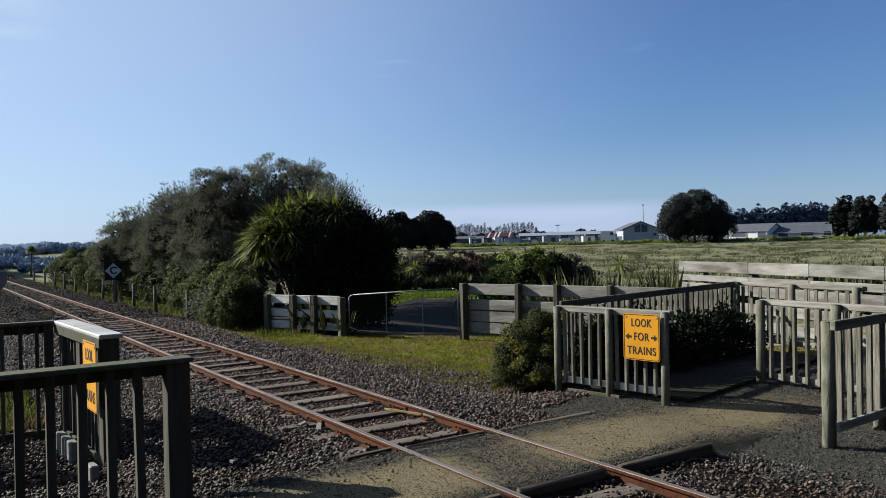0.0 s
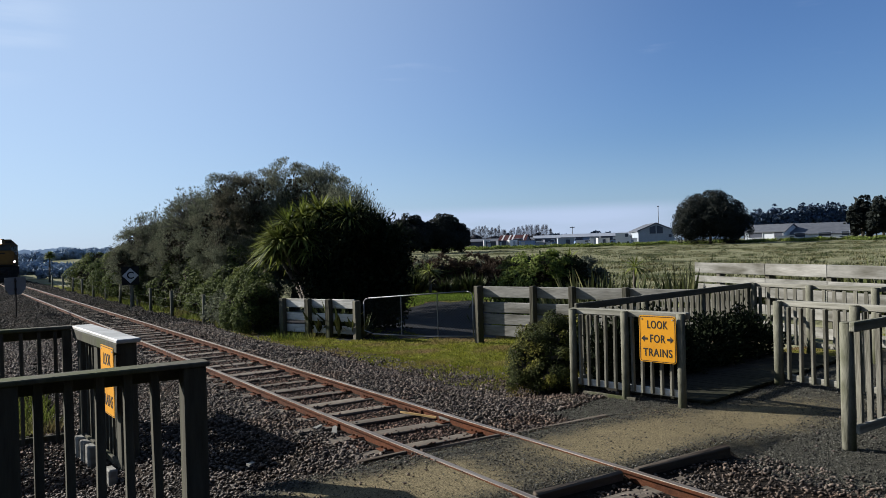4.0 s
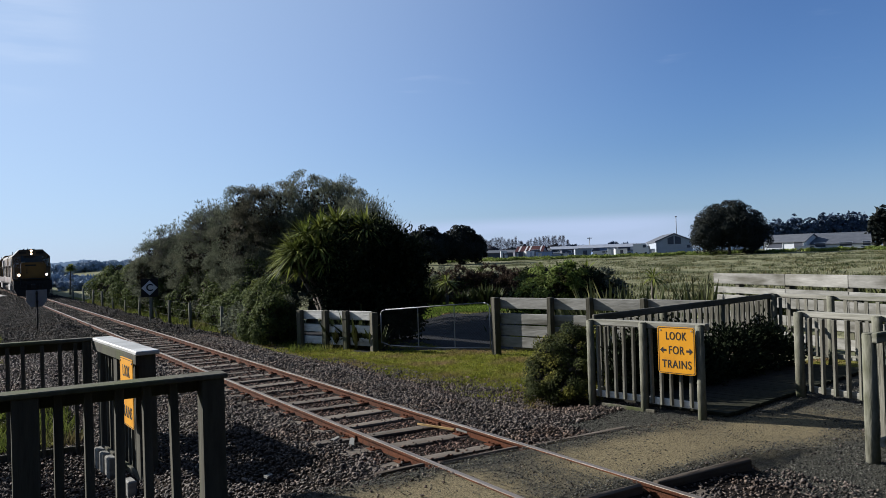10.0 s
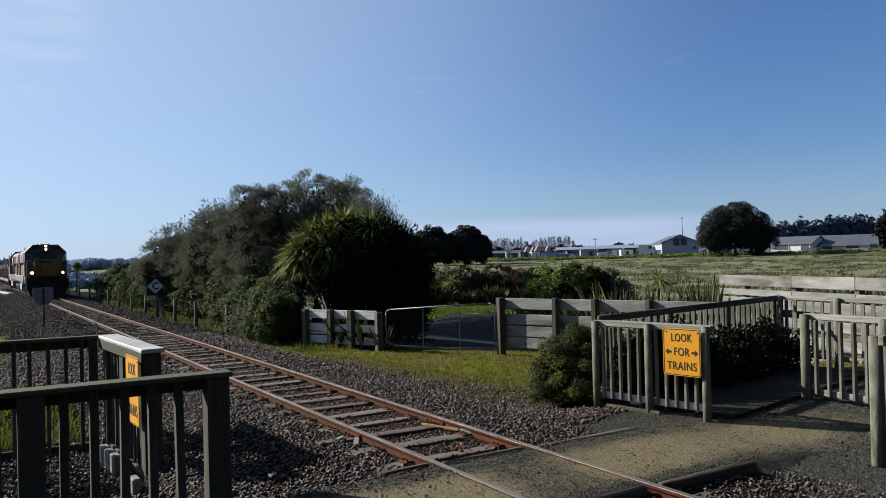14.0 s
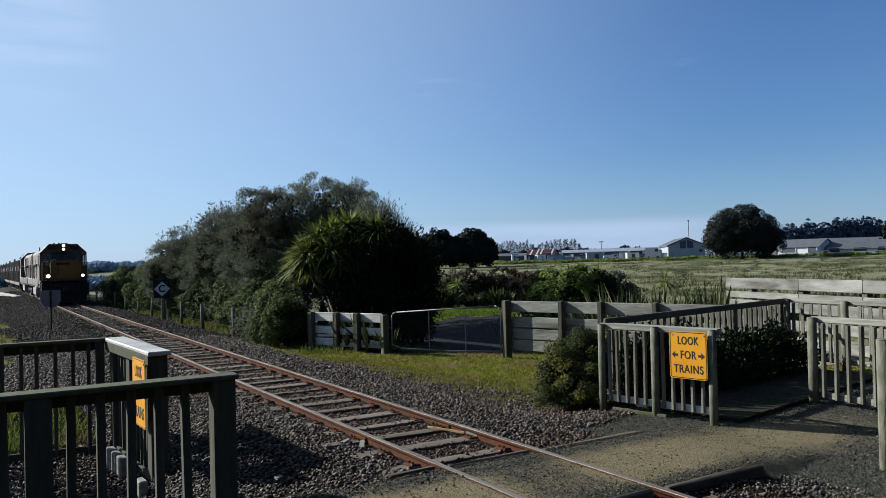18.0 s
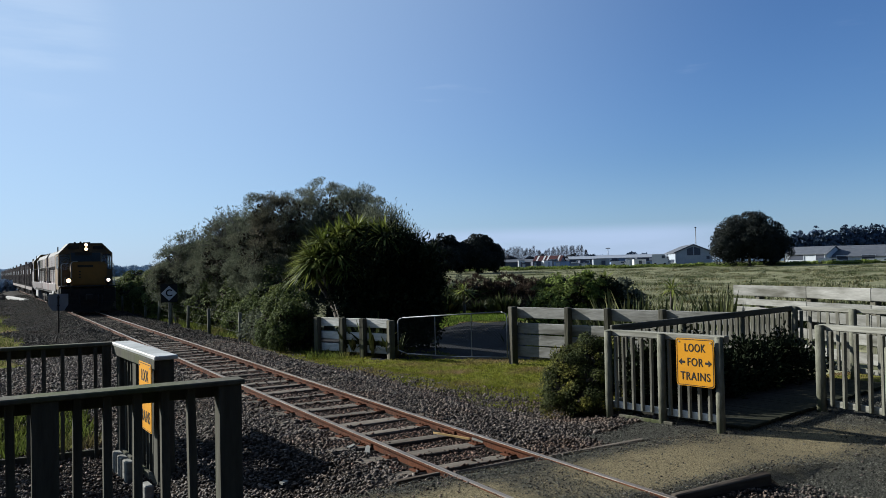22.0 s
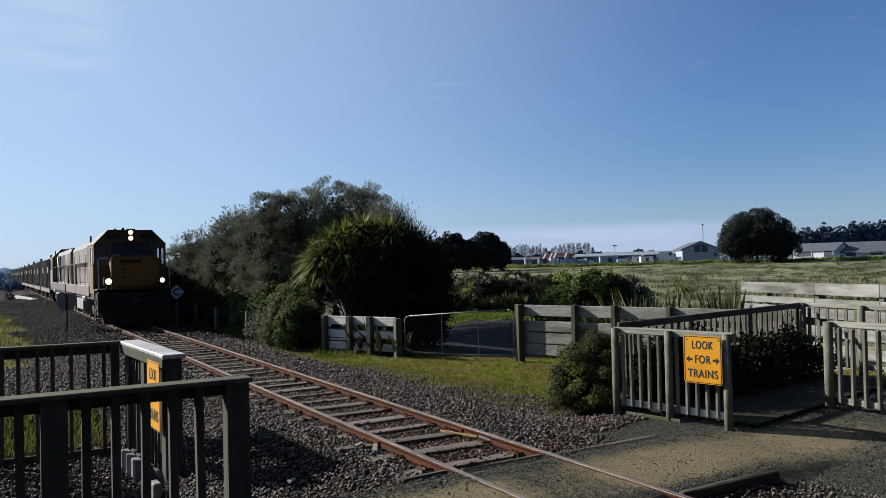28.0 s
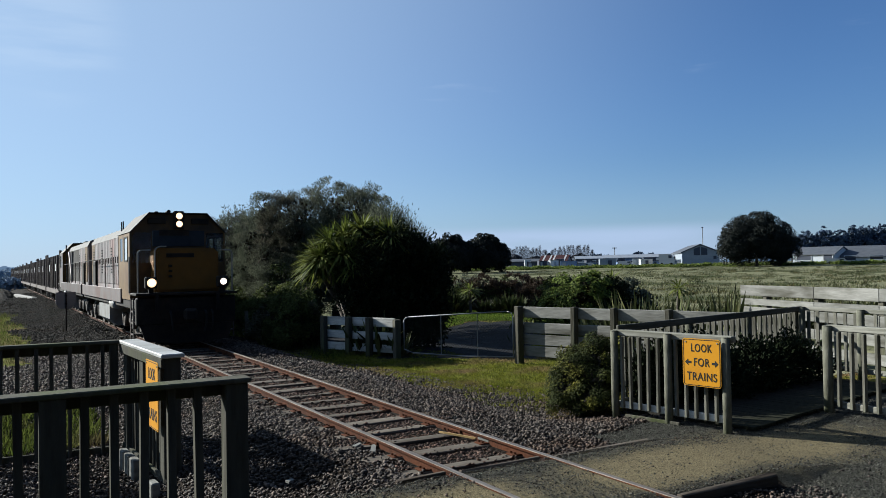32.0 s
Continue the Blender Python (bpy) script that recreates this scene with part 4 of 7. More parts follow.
def field_gate():
    a, b = (8.86, 17.45), (10.6, 14.98)
    m, length = frame_of(a, b, -0.3)
    g = thing("field_gate", m, "closed galvanised pipe gate with chain mesh infill", "gate")
    lo, hi0, hi1 = 0.13, 1.03, 1.20
    bm = bmesh.new()
    add_tube(bm, [(0.06, 0, lo + 0.08), (0.06, 0, hi0 - 0.08), (0.1, 0, hi0 - 0.02), (0.2, 0, hi0 + 0.01), (length - 0.2, 0, hi1), (length - 0.1, 0, hi1 - 0.03), (length - 0.06, 0, hi1 - 0.1), (length - 0.06, 0, lo)], 0.014, 8)
    part("gate_frame", bm, GALV, g, "bent galvanised pipe frame")
    bm = bmesh.new()
    add_tube(bm, [(0.06, 0, lo + 0.1), (0.3, 0, lo + 0.02), (length * 0.5, 0, lo - 0.02), (length - 0.06, 0, lo)], 0.014, 8)
    part("bottom_rail", bm, GALV, g)
    for q in (0.36, 0.68):
        bm = bmesh.new()
        add_rod(bm, (length * q, 0, lo), (length * q, 0, hi0 + (hi1 - hi0) * q), 0.013, n=6)
        part("upright", bm, GALV, g)
    bm = bmesh.new()
    h = 1.02
    k = -h
    while k < length:
        for s in (0, 1):
            pts = []
            for e in (0, 1):
                x = k + e * h
                pts.append((x if s == 0 else x, e))
            (x0, e0), (x1, e1) = pts
            if s:
                e0, e1 = e1, e0
            c0, c1 = max(x0, 0.07), min(x1, length - 0.07)
            if c1 > c0 + 0.02:
                z0 = lo + (e0 + (e1 - e0) * (c0 - x0) / h) * h * 0.92
                z1 = lo + (e0 + (e1 - e0) * (c1 - x0) / h) * h * 0.92
                add_rod(bm, (c0, 0.004 * s, z0), (c1, 0.004 * s, z1), 0.0022, n=3, caps=False)
        k += 0.075
    part("chain_mesh", bm, WIRE, g, "dull wire chain mesh")
    bm = bmesh.new()
    add_box(bm, (0, 0, 0.28), (0.16, 0.17, 1.62), bevel=0.015)
    solo("gate_post", bm, POSTWOOD, "thick square weathered timber gate post", "post", "gate posts", m=pose(8.78, 17.58, -0.42))
    bm = bmesh.new()
    add_box(bm, (0, 0, 0.40), (0.16, 0.17, 1.85), bevel=0.015)
    solo("gate_post", bm, POSTWOOD, "thick square weathered timber gate post", "post", "gate posts", m=pose(10.66, 14.92, -0.3))


field_gate()


def line_signs():
    # black square board with a white diamond and a letter
    s = thing("line_board", pose(6.05, 31.15, -0.3), "black square trackside board with white diamond and letter C", "sign")
    bm = bmesh.new()
    add_box(bm, (0, 0.03, 0.62), (0.06, 0.06, 1.9), bevel=0.006)
    part("post", bm, WOOD, s)
    bm = bmesh.new()
    add_box(bm, (0, -0.012, 1.50), (0.62, 0.012, 0.70), bevel=0.004)
    part("board", bm, BLACK, s)
    bm = bmesh.new()
    bm.faces.new([bm.verts.new(p) for p in ((-0.29, -0.0205, 1.50), (0, -0.0205, 1.21), (0.29, -0.0205, 1.50), (0, -0.0205, 1.79))])
    part("diamond", bm, SIGNWHITE, s, "white painted diamond")
    letters("C", 0.37, BLACK, s, 0, 1.50, -0.023, bold=0.022)
    s.rotation_euler = (0, 0, radians(-8))
    # back of a shield-shaped plate
    s = thing("trackside_sign", pose(2.30, 32.35, -0.25, 0, 0, 8), "grey back of a chamfered trackside sign on a post", "sign")
    bm = bmesh.new()
    add_rod(bm, (0, 0, -0.3), (0, 0, 1.5), 0.03, n=8)
    part("post", bm, DARKSTEEL, s)
    bm = bmesh.new()
    add_prism(bm, [(-0.35, 1.53), (0.35, 1.53), (0.35, 1.12), (0.2, 0.9), (-0.2, 0.9), (-0.35, 1.12)], 1, 0.03, 0.036)
    part("plate", bm, SIGNGREY, s, "plain grey plate seen from behind")
    for z in (1.1, 1.4):
        bm = bmesh.new()
        add_rod(bm, (0, -0.01, z - 0.03), (0, -0.01, z + 0.03), 0.045, n=8)
        part("clamp", bm, DARKSTEEL, s)


line_signs()


def wire_fence():
    """Timber posts and wires along the foot of the hedge."""
    f = thing("wire_fence", pose(7.05, 0, -0.3), "old timber posts with wires along the hedge", "fence")
    ys = (22.6, 25.2, 29.0, 32.2, 35.5, 38.8, 42.5, 46.3, 50.5, 54.8, 59.5, 64.0)
    bm = bmesh.new()
    add_rod(bm, (0, 0, -0.4), (0, 0, 0.95), 0.07, 0.06, 8)
    me = to_mesh("post", bm, POLE)
    for y in ys:
        p = new("post", me)
        p.parent = f
        p.location = (random.uniform(-0.1, 0.1), y, 0)
        p.rotation_euler = (random.uniform(-0.04, 0.04), random.uniform(-0.04, 0.04), 0)
    for z in (0.3, 0.6, 0.9):
        bm = bmesh.new()
        add_rod(bm, (0.075, ys[0], z), (0.075, ys[-1], z), 0.0025, n=4)
        part("wire", bm, WIRE, f)


wire_fence()

# ---- train ----


def wheelset(parent, y, r):
    bm = bmesh.new()
    for s in (-1, 1):
        add_rod(bm, (s * 0.50, 0, 0), (s * 0.64, 0, 0), r, r, 20)
        add_rod(bm, (s * 0.49, 0, 0), (s * 0.52, 0, 0), r + 0.03, r + 0.03, 20)
        add_rod(bm, (s * 0.63, 0, 0), (s * 0.70, 0, 0), 0.13, 0.11, 10)
        for k in range(4):
            t = k * math.pi / 2
            add_box(bm, (s * 0.642, math.cos(t) * r * 0.55, math.sin(t) * r * 0.55), (0.012, 0.12, 0.12))
    add_rod(bm, (-0.66, 0, 0), (0.66, 0, 0), 0.075, n=8)
    w = part("wheelset", bm, BOGIE, parent)
    w.location = (0, y, r)
    w["radius"] = r
    return w


def bogie(parent, y, half, axles, r, name="bogie"):
    bm = bmesh.new()
    for s in (-1, 1):
        add_prism(bm, [(y - half, 0.42), (y - half + 0.12, 0.62), (y - half * 0.4, 0.80), (y + half * 0.4, 0.80), (y + half - 0.12, 0.62), (y + half, 0.42), (y + half - 0.1, 0.36), (y + half * 0.35, 0.52), (y - half * 0.35, 0.52), (y - half + 0.1, 0.36)], 0, s * 0.86 - 0.05, s * 0.86 + 0.05)
        for q in axles:
            add_box(bm, (s * 0.92, y + q, r), (0.14, 0.3, 0.3), bevel=0.03)
            for e in (-1, 1):
                add_rod(bm, (s * 0.93, y + q + e * 0.27, 0.42), (s * 0.93, y + q + e * 0.27, 0.74), 0.075, n=8)
        add_rod(bm, (s * 0.98, y - half * 0.5, 0.95), (s * 0.98, y + half * 0.5, 0.95), 0.06, n=8)
    add_box(bm, (0, y, 0.68), (1.8, 0.5, 0.22), bevel=0.03)
    b = part(name, bm, BOGIE, parent)
    return [wheelset(parent, y + q, r) for q in axles]


def lamp(parent, x, y, z, r, mat, name="headlight"):
    bm = bmesh.new()
    add_rod(bm, (x, y + 0.10, z), (x, y - 0.02, z), r * 1.08, r * 1.08, 14)
    h = part(name, bm, DARKSTEEL, parent)
    bm = bmesh.new()
    add_rod(bm, (x, y - 0.018, z), (x, y - 0.032, z), r, r * 0.85, 14)
    part("lens", bm, mat, h, "bright lit lens")
    bm = bmesh.new()
    add_rod(bm, (x, y - 0.03, z), (x, y - 0.04, z), r * 0.6, r * 0.4, 12)
    part("bulb", bm, BULB, h)
    return h


def locomotive(label, trailing=False):
    """Hood unit: front at y = 0, rails at z = 0, running towards -y."""
    e = thing("locomotive", pose(0, 0, 0), label, "locomotive", "locomotives of the freight train")
    B = bmesh.new
    # frame, pilot, sills
    bm = B()
    add_box(bm, (0, 7.05, 1.12), (2.5, 13.7, 0.24), bevel=0.02)
    part("underframe", bm, DARKSTEEL, e)
    bm = B()
    add_box(bm, (0, 0.22, 0.95), (2.55, 0.26, 0.72), bevel=0.03)
    add_prism(bm, [(-1.2, 0.6), (1.2, 0.6), (1.05, 0.16), (0.3, 0.10), (-0.3, 0.10), (-1.05, 0.16)], 1, 0.06, 0.16)
    for x in (-0.78, 0.78):
        add_box(bm, (x, 0.03, 1.2), (0.09, 0.16, 0.5))
    part("headstock", bm, DARKSTEEL, e, "soot-dark front beam and cow catcher")
    bm = B()
    add_box(bm, (0, -0.12, 0.85), (0.24, 0.4, 0.24), bevel=0.05)
    add_box(bm, (0, -0.34, 0.85), (0.34, 0.16, 0.34), bevel=0.06)
    part("coupler", bm, DARKSTEEL, e, "dark cast coupler")
    for x in (-0.45, 0.45, 0.62):
        bm = B()
        add_tube(bm, [(x, 0.05, 0.95), (x, -0.14, 0.85), (x * 0.95, -0.18, 0.55), (x * 0.85, -0.12, 0.38)], 0.028, 6)
        part("brake_hose", bm, BLACK, e)
    for s in (-1, 1):
        bm = B()
        add_box(bm, (s * 1.29, 8.3, 1.32), (0.05, 11.2, 0.40), bevel=0.01)
        part("walkway_sill", bm, GREYPAINT, e, "pale grey walkway edge")
    # low nose with sloped shoulders
    bm = B()
    add_prism(bm, [(-0.74, 1.44), (0.93, 1.44), (0.93, 2.50), (0.80, 2.62), (-0.66, 2.62), (-0.74, 2.54)], 1, 0.45, 1.3)
    bmesh.ops.bevel(bm, geom=[g for g in bm.edges if abs(g.verts[0].co.y - 0.45) < 1e-4 and abs(g.verts[1].co.y - 0.45) < 1e-4], offset=0.06, segments=2, affect="EDGES")
    nose = part("nose", bm, ORANGE, e, "grimy orange nose")
    bm = B()
    add_box(bm, (-0.10, 0.444, 2.42), (0.72, 0.012, 0.11), bevel=0.004)
    part("grille", bm, DARKSTEEL, nose)
    for z in (1.86, 2.0, 2.14):
        bm = B()
        add_box(bm, (-0.36, 0.43, z), (0.09, 0.05, 0.06))
        part("step", bm, DARKSTEEL, nose)
    bm = B()
    add_box(bm, (0, 0.55, 1.40), (2.6, 1.14, 0.06), bevel=0.01)
    part("front_platform", bm, DARKSTEEL, e)
    # cab: hollow, with real openings
    bm = B()
    add_prism(bm, [(-1.28, 1.24), (1.28, 1.24), (1.28, 3.05), (0.76, 3.58), (-0.78, 3.58), (-1.28, 3.05)], 1, 3.27, 3.35)
    cab = part("cab", bm, ORANGE, e, "orange driving cab")
    bm = B()
    add_box(bm, (0, 2.25, 1.28), (2.5, 2.1, 0.08))
    add_prism(bm, [(-1.26, 3.03), (-0.77, 3.545), (0.75, 3.545), (1.26, 3.03), (1.27, 3.06), (0.76, 3.58), (-0.78, 3.58), (-1.27, 3.06)], 1, 1.15, 3.3)
    add_box(bm, (0.1, 2.5, 2.0), (0.5, 0.5, 1.3), bevel=0.05)
    part("cab_lining", bm, DARKSTEEL, cab, "dark cab interior")
    bm = B()
    add_prism(bm, [(-1.27, 3.065), (-0.78, 3.592), (0.76, 3.592), (1.27, 3.065), (1.29, 3.075), (0.77, 3.615), (-0.79, 3.615), (-1.29, 3.075)], 1, 1.05, 3.5)
    part("roof", bm, LOCOROOF, cab, "sooty grey cab roof")
    for s in (-1, 1):
        bm = B()
        add_prism(bm, [(s * 0.74, 2.24), (s * 1.22, 2.24), (s * 1.22, 2.98), (s * 1.16, 3.06), (s * 0.74, 3.06)], 1, 1.128, 1.134)
        part("windscreen", bm, CLEAR, cab, "clear windscreen").visible_shadow = False
        # side wall round its window and door window
        bm = B()
        add_box(bm, (s * 1.265, 2.25, 1.77), (0.03, 2.2, 1.06))
        add_box(bm, (s * 1.265, 2.25, 3.00), (0.03, 2.2, 0.10))
        for y, w in ((1.32, 0.34), (2.30, 0.32), (3.14, 0.42)):
            add_box(bm, (s * 1.265, y, 2.625), (0.03, w, 0.65))
        part("side_panel", bm, HOODPAINT if trailing else SIDEPAINT, cab, "faded pale cab side" if trailing else "sun-faded orange cab side")
        bm = B()
        for q in (1.50, 2.13):
            add_box(bm, (s * 1.285, q, 2.625), (0.02, 0.04, 0.69))
        for q in (2.30, 2.95):
            add_box(bm, (s * 1.285, 1.815, q), (0.02, 0.60, 0.04))
        w = part("side_window_frame", bm, DARKSTEEL, cab)
        bm = B()
        add_box(bm, (s * 1.272, 1.815, 2.625), (0.008, 0.62, 0.64))
        part("side_window", bm, CLEAR if s > 0 else WINDOWPALE, w, "side window" if s > 0 else "side window with a pale reflection in its colour").visible_shadow = False
        bm = B()
        add_box(bm, (s * 1.272, 2.70, 2.625), (0.008, 0.48, 0.64))
        part("door_window", bm, CLEAR if s > 0 else GLASS, cab).visible_shadow = False
    bm = B()
    add_box(bm, (0, 1.142, 1.74), (2.54, 0.02, 1.00))
    add_prism(bm, [(-1.27, 3.06), (1.27, 3.06), (0.75, 3.57), (-0.77, 3.57)], 1, 1.132, 1.152)
    for x, w in ((0, 1.48), (-1.245, 0.05), (1.245, 0.05)):
        add_box(bm, (x, 1.142, 2.65), (w, 0.02, 0.82))
    part("front_panel", bm, BROWNPANEL, cab, "orange panel round the windscreens, browned to hold its shade")
    bm = B()
    add_box(bm, (0, 1.128, 2.90), (1.40, 0.02, 0.44), bevel=0.006)
    part("centre_windscreen", bm, GLASS, cab)
    bm = B()
    add_box(bm, (-0.12, 1.114, 3.06), (0.8, 0.012, 0.16))
    part("wiper_panel", bm, DARKSTEEL, cab)
    for s in (-1, 1):
        bm = B()
        add_box(bm, (s * 0.58, 1.12, 3.38), (0.48, 0.06, 0.16), bevel=0.015)
        part("number_box", bm, DARKSTEEL, cab)
    bm = B()
    add_box(bm, (0, 1.10, 3.41), (0.30, 0.12, 0.50), bevel=0.03)
    part("headlight_box", bm, DARKSTEEL, cab)
    for z in (3.52, 3.30):
        lamp(cab, 0, 1.03, z, 0.092, LAMP)
    bm = B()
    for x in (-0.45, 0.25):
        add_rod(bm, (x, 1.9, 3.58), (x, 1.9, 3.7), 0.05, n=8)
    add_rod(bm, (-0.22, 1.3, 3.66), (-0.22, 1.75, 3.66), 0.05, 0.03, 8)
    part("horns", bm, DARKSTEEL, cab)
    # ditch lights in boxes at the nose's lower corners
    for s in (-1, 1):
        bm = B()
        add_box(bm, (s * 0.92, 0.06, 1.70), (0.30, 0.20, 0.30), bevel=0.03)
        add_box(bm, (s * 0.92, 0.09, 1.50), (0.12, 0.08, 0.20))
        part("light_box", bm, DARKSTEEL, e)
        lamp(e, s * 0.92, -0.06, 1.70, 0.118 if s < 0 else 0.09, LAMP if s < 0 else LAMPDIM)
    # handrails
    bm = B()
    add_tube(bm, [(-1.22, 0.2, 1.42), (-1.22, 0.2, 2.48), (-1.16, 0.2, 2.55), (-0.9, 0.2, 2.56)], 0.022)
    part("handrail", bm, PIPE, e, "dull bent pipe handrail")
    bm = B()
    add_tube(bm, [(-1.3, 1.1, 1.42), (-1.3, 1.1, 2.4)], 0.022)
    part("cab_handrail", bm, PIPE, e)
    bm = B()
    add_tube(bm, [(-0.76, 0.40, 1.85), (-0.76, 0.40, 2.53), (-0.72, 0.40, 2.62), (-0.62, 0.42, 2.66), (-0.46, 0.46, 2.66)], 0.02)
    part("nose_handrail", bm, PIPE, e, "dull bent pipe handrail")
    bm = B()
    add_tube(bm, [(1.22, 0.2, 1.42), (1.22, 0.2, 2.48), (1.16, 0.2, 2.55), (0.9, 0.2, 2.56)], 0.022)
    part("handrail", bm, PIPE, e)
    # steps below the cab
    for s in (-1, 1):
        bm = B()
        for z in (0.35, 0.65, 0.95):
            add_box(bm, (s * 1.2, 0.62, z), (0.22, 0.42, 0.04))
        for y in (0.4, 0.84):
            add_box(bm, (s * 1.3, y, 0.75), (0.03, 0.05, 1.1))
        part("cab_steps", bm, GREYPAINT, e)
    # hood: rounded top, doors, louvres
    y0, y1 = 3.62, 13.4
    prof = [(-0.98, 1.44), (0.98, 1.44), (0.98, 3.10), (0.86, 3.34), (0.55, 3.45), (-0.55, 3.45), (-0.86, 3.34), (-0.98, 3.10)]
    bm = B()
    add_prism(bm, prof, 1, y0, y1)
    hood = part("long_hood", bm, HOODPAINT, e, "faded pale engine hood")
    bm = B()
    add_prism(bm, [(-0.985, 3.10), (-0.865, 3.345), (-0.55, 3.455), (0.55, 3.455), (0.865, 3.345), (0.985, 3.10), (1.01, 3.11), (0.885, 3.365), (0.56, 3.48), (-0.56, 3.48), (-0.885, 3.365), (-1.01, 3.11)], 1, y0 - 0.02, y1 + 0.02)
    part("hood_roof", bm, LOCOROOF, hood, "sooty grey hood roof")
    for s in (-1, 1):
        y = y0 + 0.15
        k = 0
        while y < y1 - 0.5:
            wd = 0.45
            bm = B()
            add_box(bm, (s * 0.99, y + wd / 2, 2.36), (0.03, wd - 0.06, 1.5), bevel=0.008)
            dark = trailing and 3.9 < y < 9.4
            d = part("hood_door", bm, DARKSTEEL if dark else SIDEPAINT if k > 18 else HOODPAINT, hood, "dark open radiator panel" if dark else "")
            bm = B()
            add_rod(bm, (s * 1.012, y + 0.1, 2.3), (s * 1.012, y + 0.1, 2.5), 0.014, n=5)
            part("handle", bm, DARKSTEEL, d)
            if k % 6 == 1 and not dark:
                bm = B()
                for q in range(9):
                    add_box(bm, (s * 1.012, y + wd / 2, 2.0 + q * 0.1), (0.02, wd - 0.16, 0.05))
                part("louvre", bm, DARKSTEEL, hood)
            y += wd
            k += 1
        bm = B()
        add_box(bm, (s * 0.99, 3.9, 2.3), (0.06, 0.5, 1.6), bevel=0.01)
        part("grille_panel", bm, DARKSTEEL, hood)
        bm = B()
        add_tube(bm, [(s * 1.28, 4.4, 1.5), (s * 1.28, 4.4, 2.45), (s * 1.28, 13.0, 2.45), (s * 1.28, 13.0, 1.5)], 0.013)
        for q in range(3):
            add_rod(bm, (s * 1.28, 6.5 + q * 2.2, 1.5), (s * 1.28, 6.5 + q * 2.2, 2.45), 0.012, n=6)
        part("side_handrail", bm, DARKSTEEL, e)
        bm = B()
        add_box(bm, (s * 1.02, 11.9, 1.98), (0.10, 0.85, 0.92), bevel=0.02)
        part("equipment_box", bm, DARKSTEEL, e)
        if trailing:
            bm = B()
            add_tube(bm, [(s * 1.04, 4.5, 3.1), (s * 1.04, 6.3, 1.6), (s * 1.04, 6.5, 3.1)], 0.05)
            part("brace", bm, HOODPAINT, hood, "pale diagonal brace")
        bm = B()
        for q in range(7):
            add_rod(bm, (s * 1.12, 3.45, 1.5 + q * 0.26), (s * 1.12, 3.8, 1.5 + q * 0.26), 0.016, n=5)
        for yy in (3.45, 3.8):
            add_rod(bm, (s * 1.12, yy, 1.45), (s * 1.12, yy, 3.5), 0.02, n=5)
        part("ladder", bm, DARKSTEEL, e)
    for y in (6.2, 8.4, 10.4, 11.8):
        bm = B()
        add_rod(bm, (0, y, 3.42), (0, y, 3.56), 0.48, 0.44, 18)
        part("fan_housing", bm, DARKSTEEL, hood)
    bm = B()
    add_box(bm, (0, 4.6, 3.58), (0.7, 1.2, 0.14), bevel=0.03)
    part("exhaust", bm, DARKSTEEL, hood)
    bm = B()
    add_box(bm, (0, 13.55, 2.35), (1.7, 0.3, 1.9), bevel=0.05)
    part("hood_end", bm, SIDEPAINT, e, "orange end of the hood")
    # tanks between the bogies
    bm = B()
    add_prism(bm, [(-1.25, 0.95), (-1.25, 0.5), (-1.0, 0.28), (1.0, 0.28), (1.25, 0.5), (1.25, 0.95)], 1, 5.7, 8.5)
    part("fuel_tank", bm, TANK, e, "dull pale fuel tank")
    for s in (-1, 1):
        bm = B()
        add_rod(bm, (s * 1.12, 4.3, 1.02), (s * 1.12, 5.6, 1.02), 0.17, n=12)
        part("air_tank", bm, TANK, e)
    ws = bogie(e, 2.9, 2.0, (-1.55, 0.0, 1.55), 0.48) + bogie(e, 11.1, 2.0, (-1.55, 0.0, 1.55), 0.48)
    return e


CLEAR = surface("clear_cab_glass", (0.75, 0.80, 0.82), (0.80, 0.84, 0.86), 2, 0.03, 0, spec=0.5)
CLEAR.node_tree.nodes["Principled BSDF"].inputs["Transmission Weight"].default_value = 0.95
CLEAR.node_tree.nodes["Principled BSDF"].inputs["IOR"].default_value = 1.05
# sky reflection put into a pale base colour for the near cab window
WINDOWPALE = surface("reflection_pale_glass", (0.55, 0.6, 0.63), (0.66, 0.7, 0.72), 1.5, 0.12, 0, metal=0.3)
TANK = surface("dull_tank", (0.164, 0.164, 0.16), (0.232, 0.232, 0.223), 3, 0.6, 0.15, c=(0.121, 0.106, 0.0915), cscale=1.5)


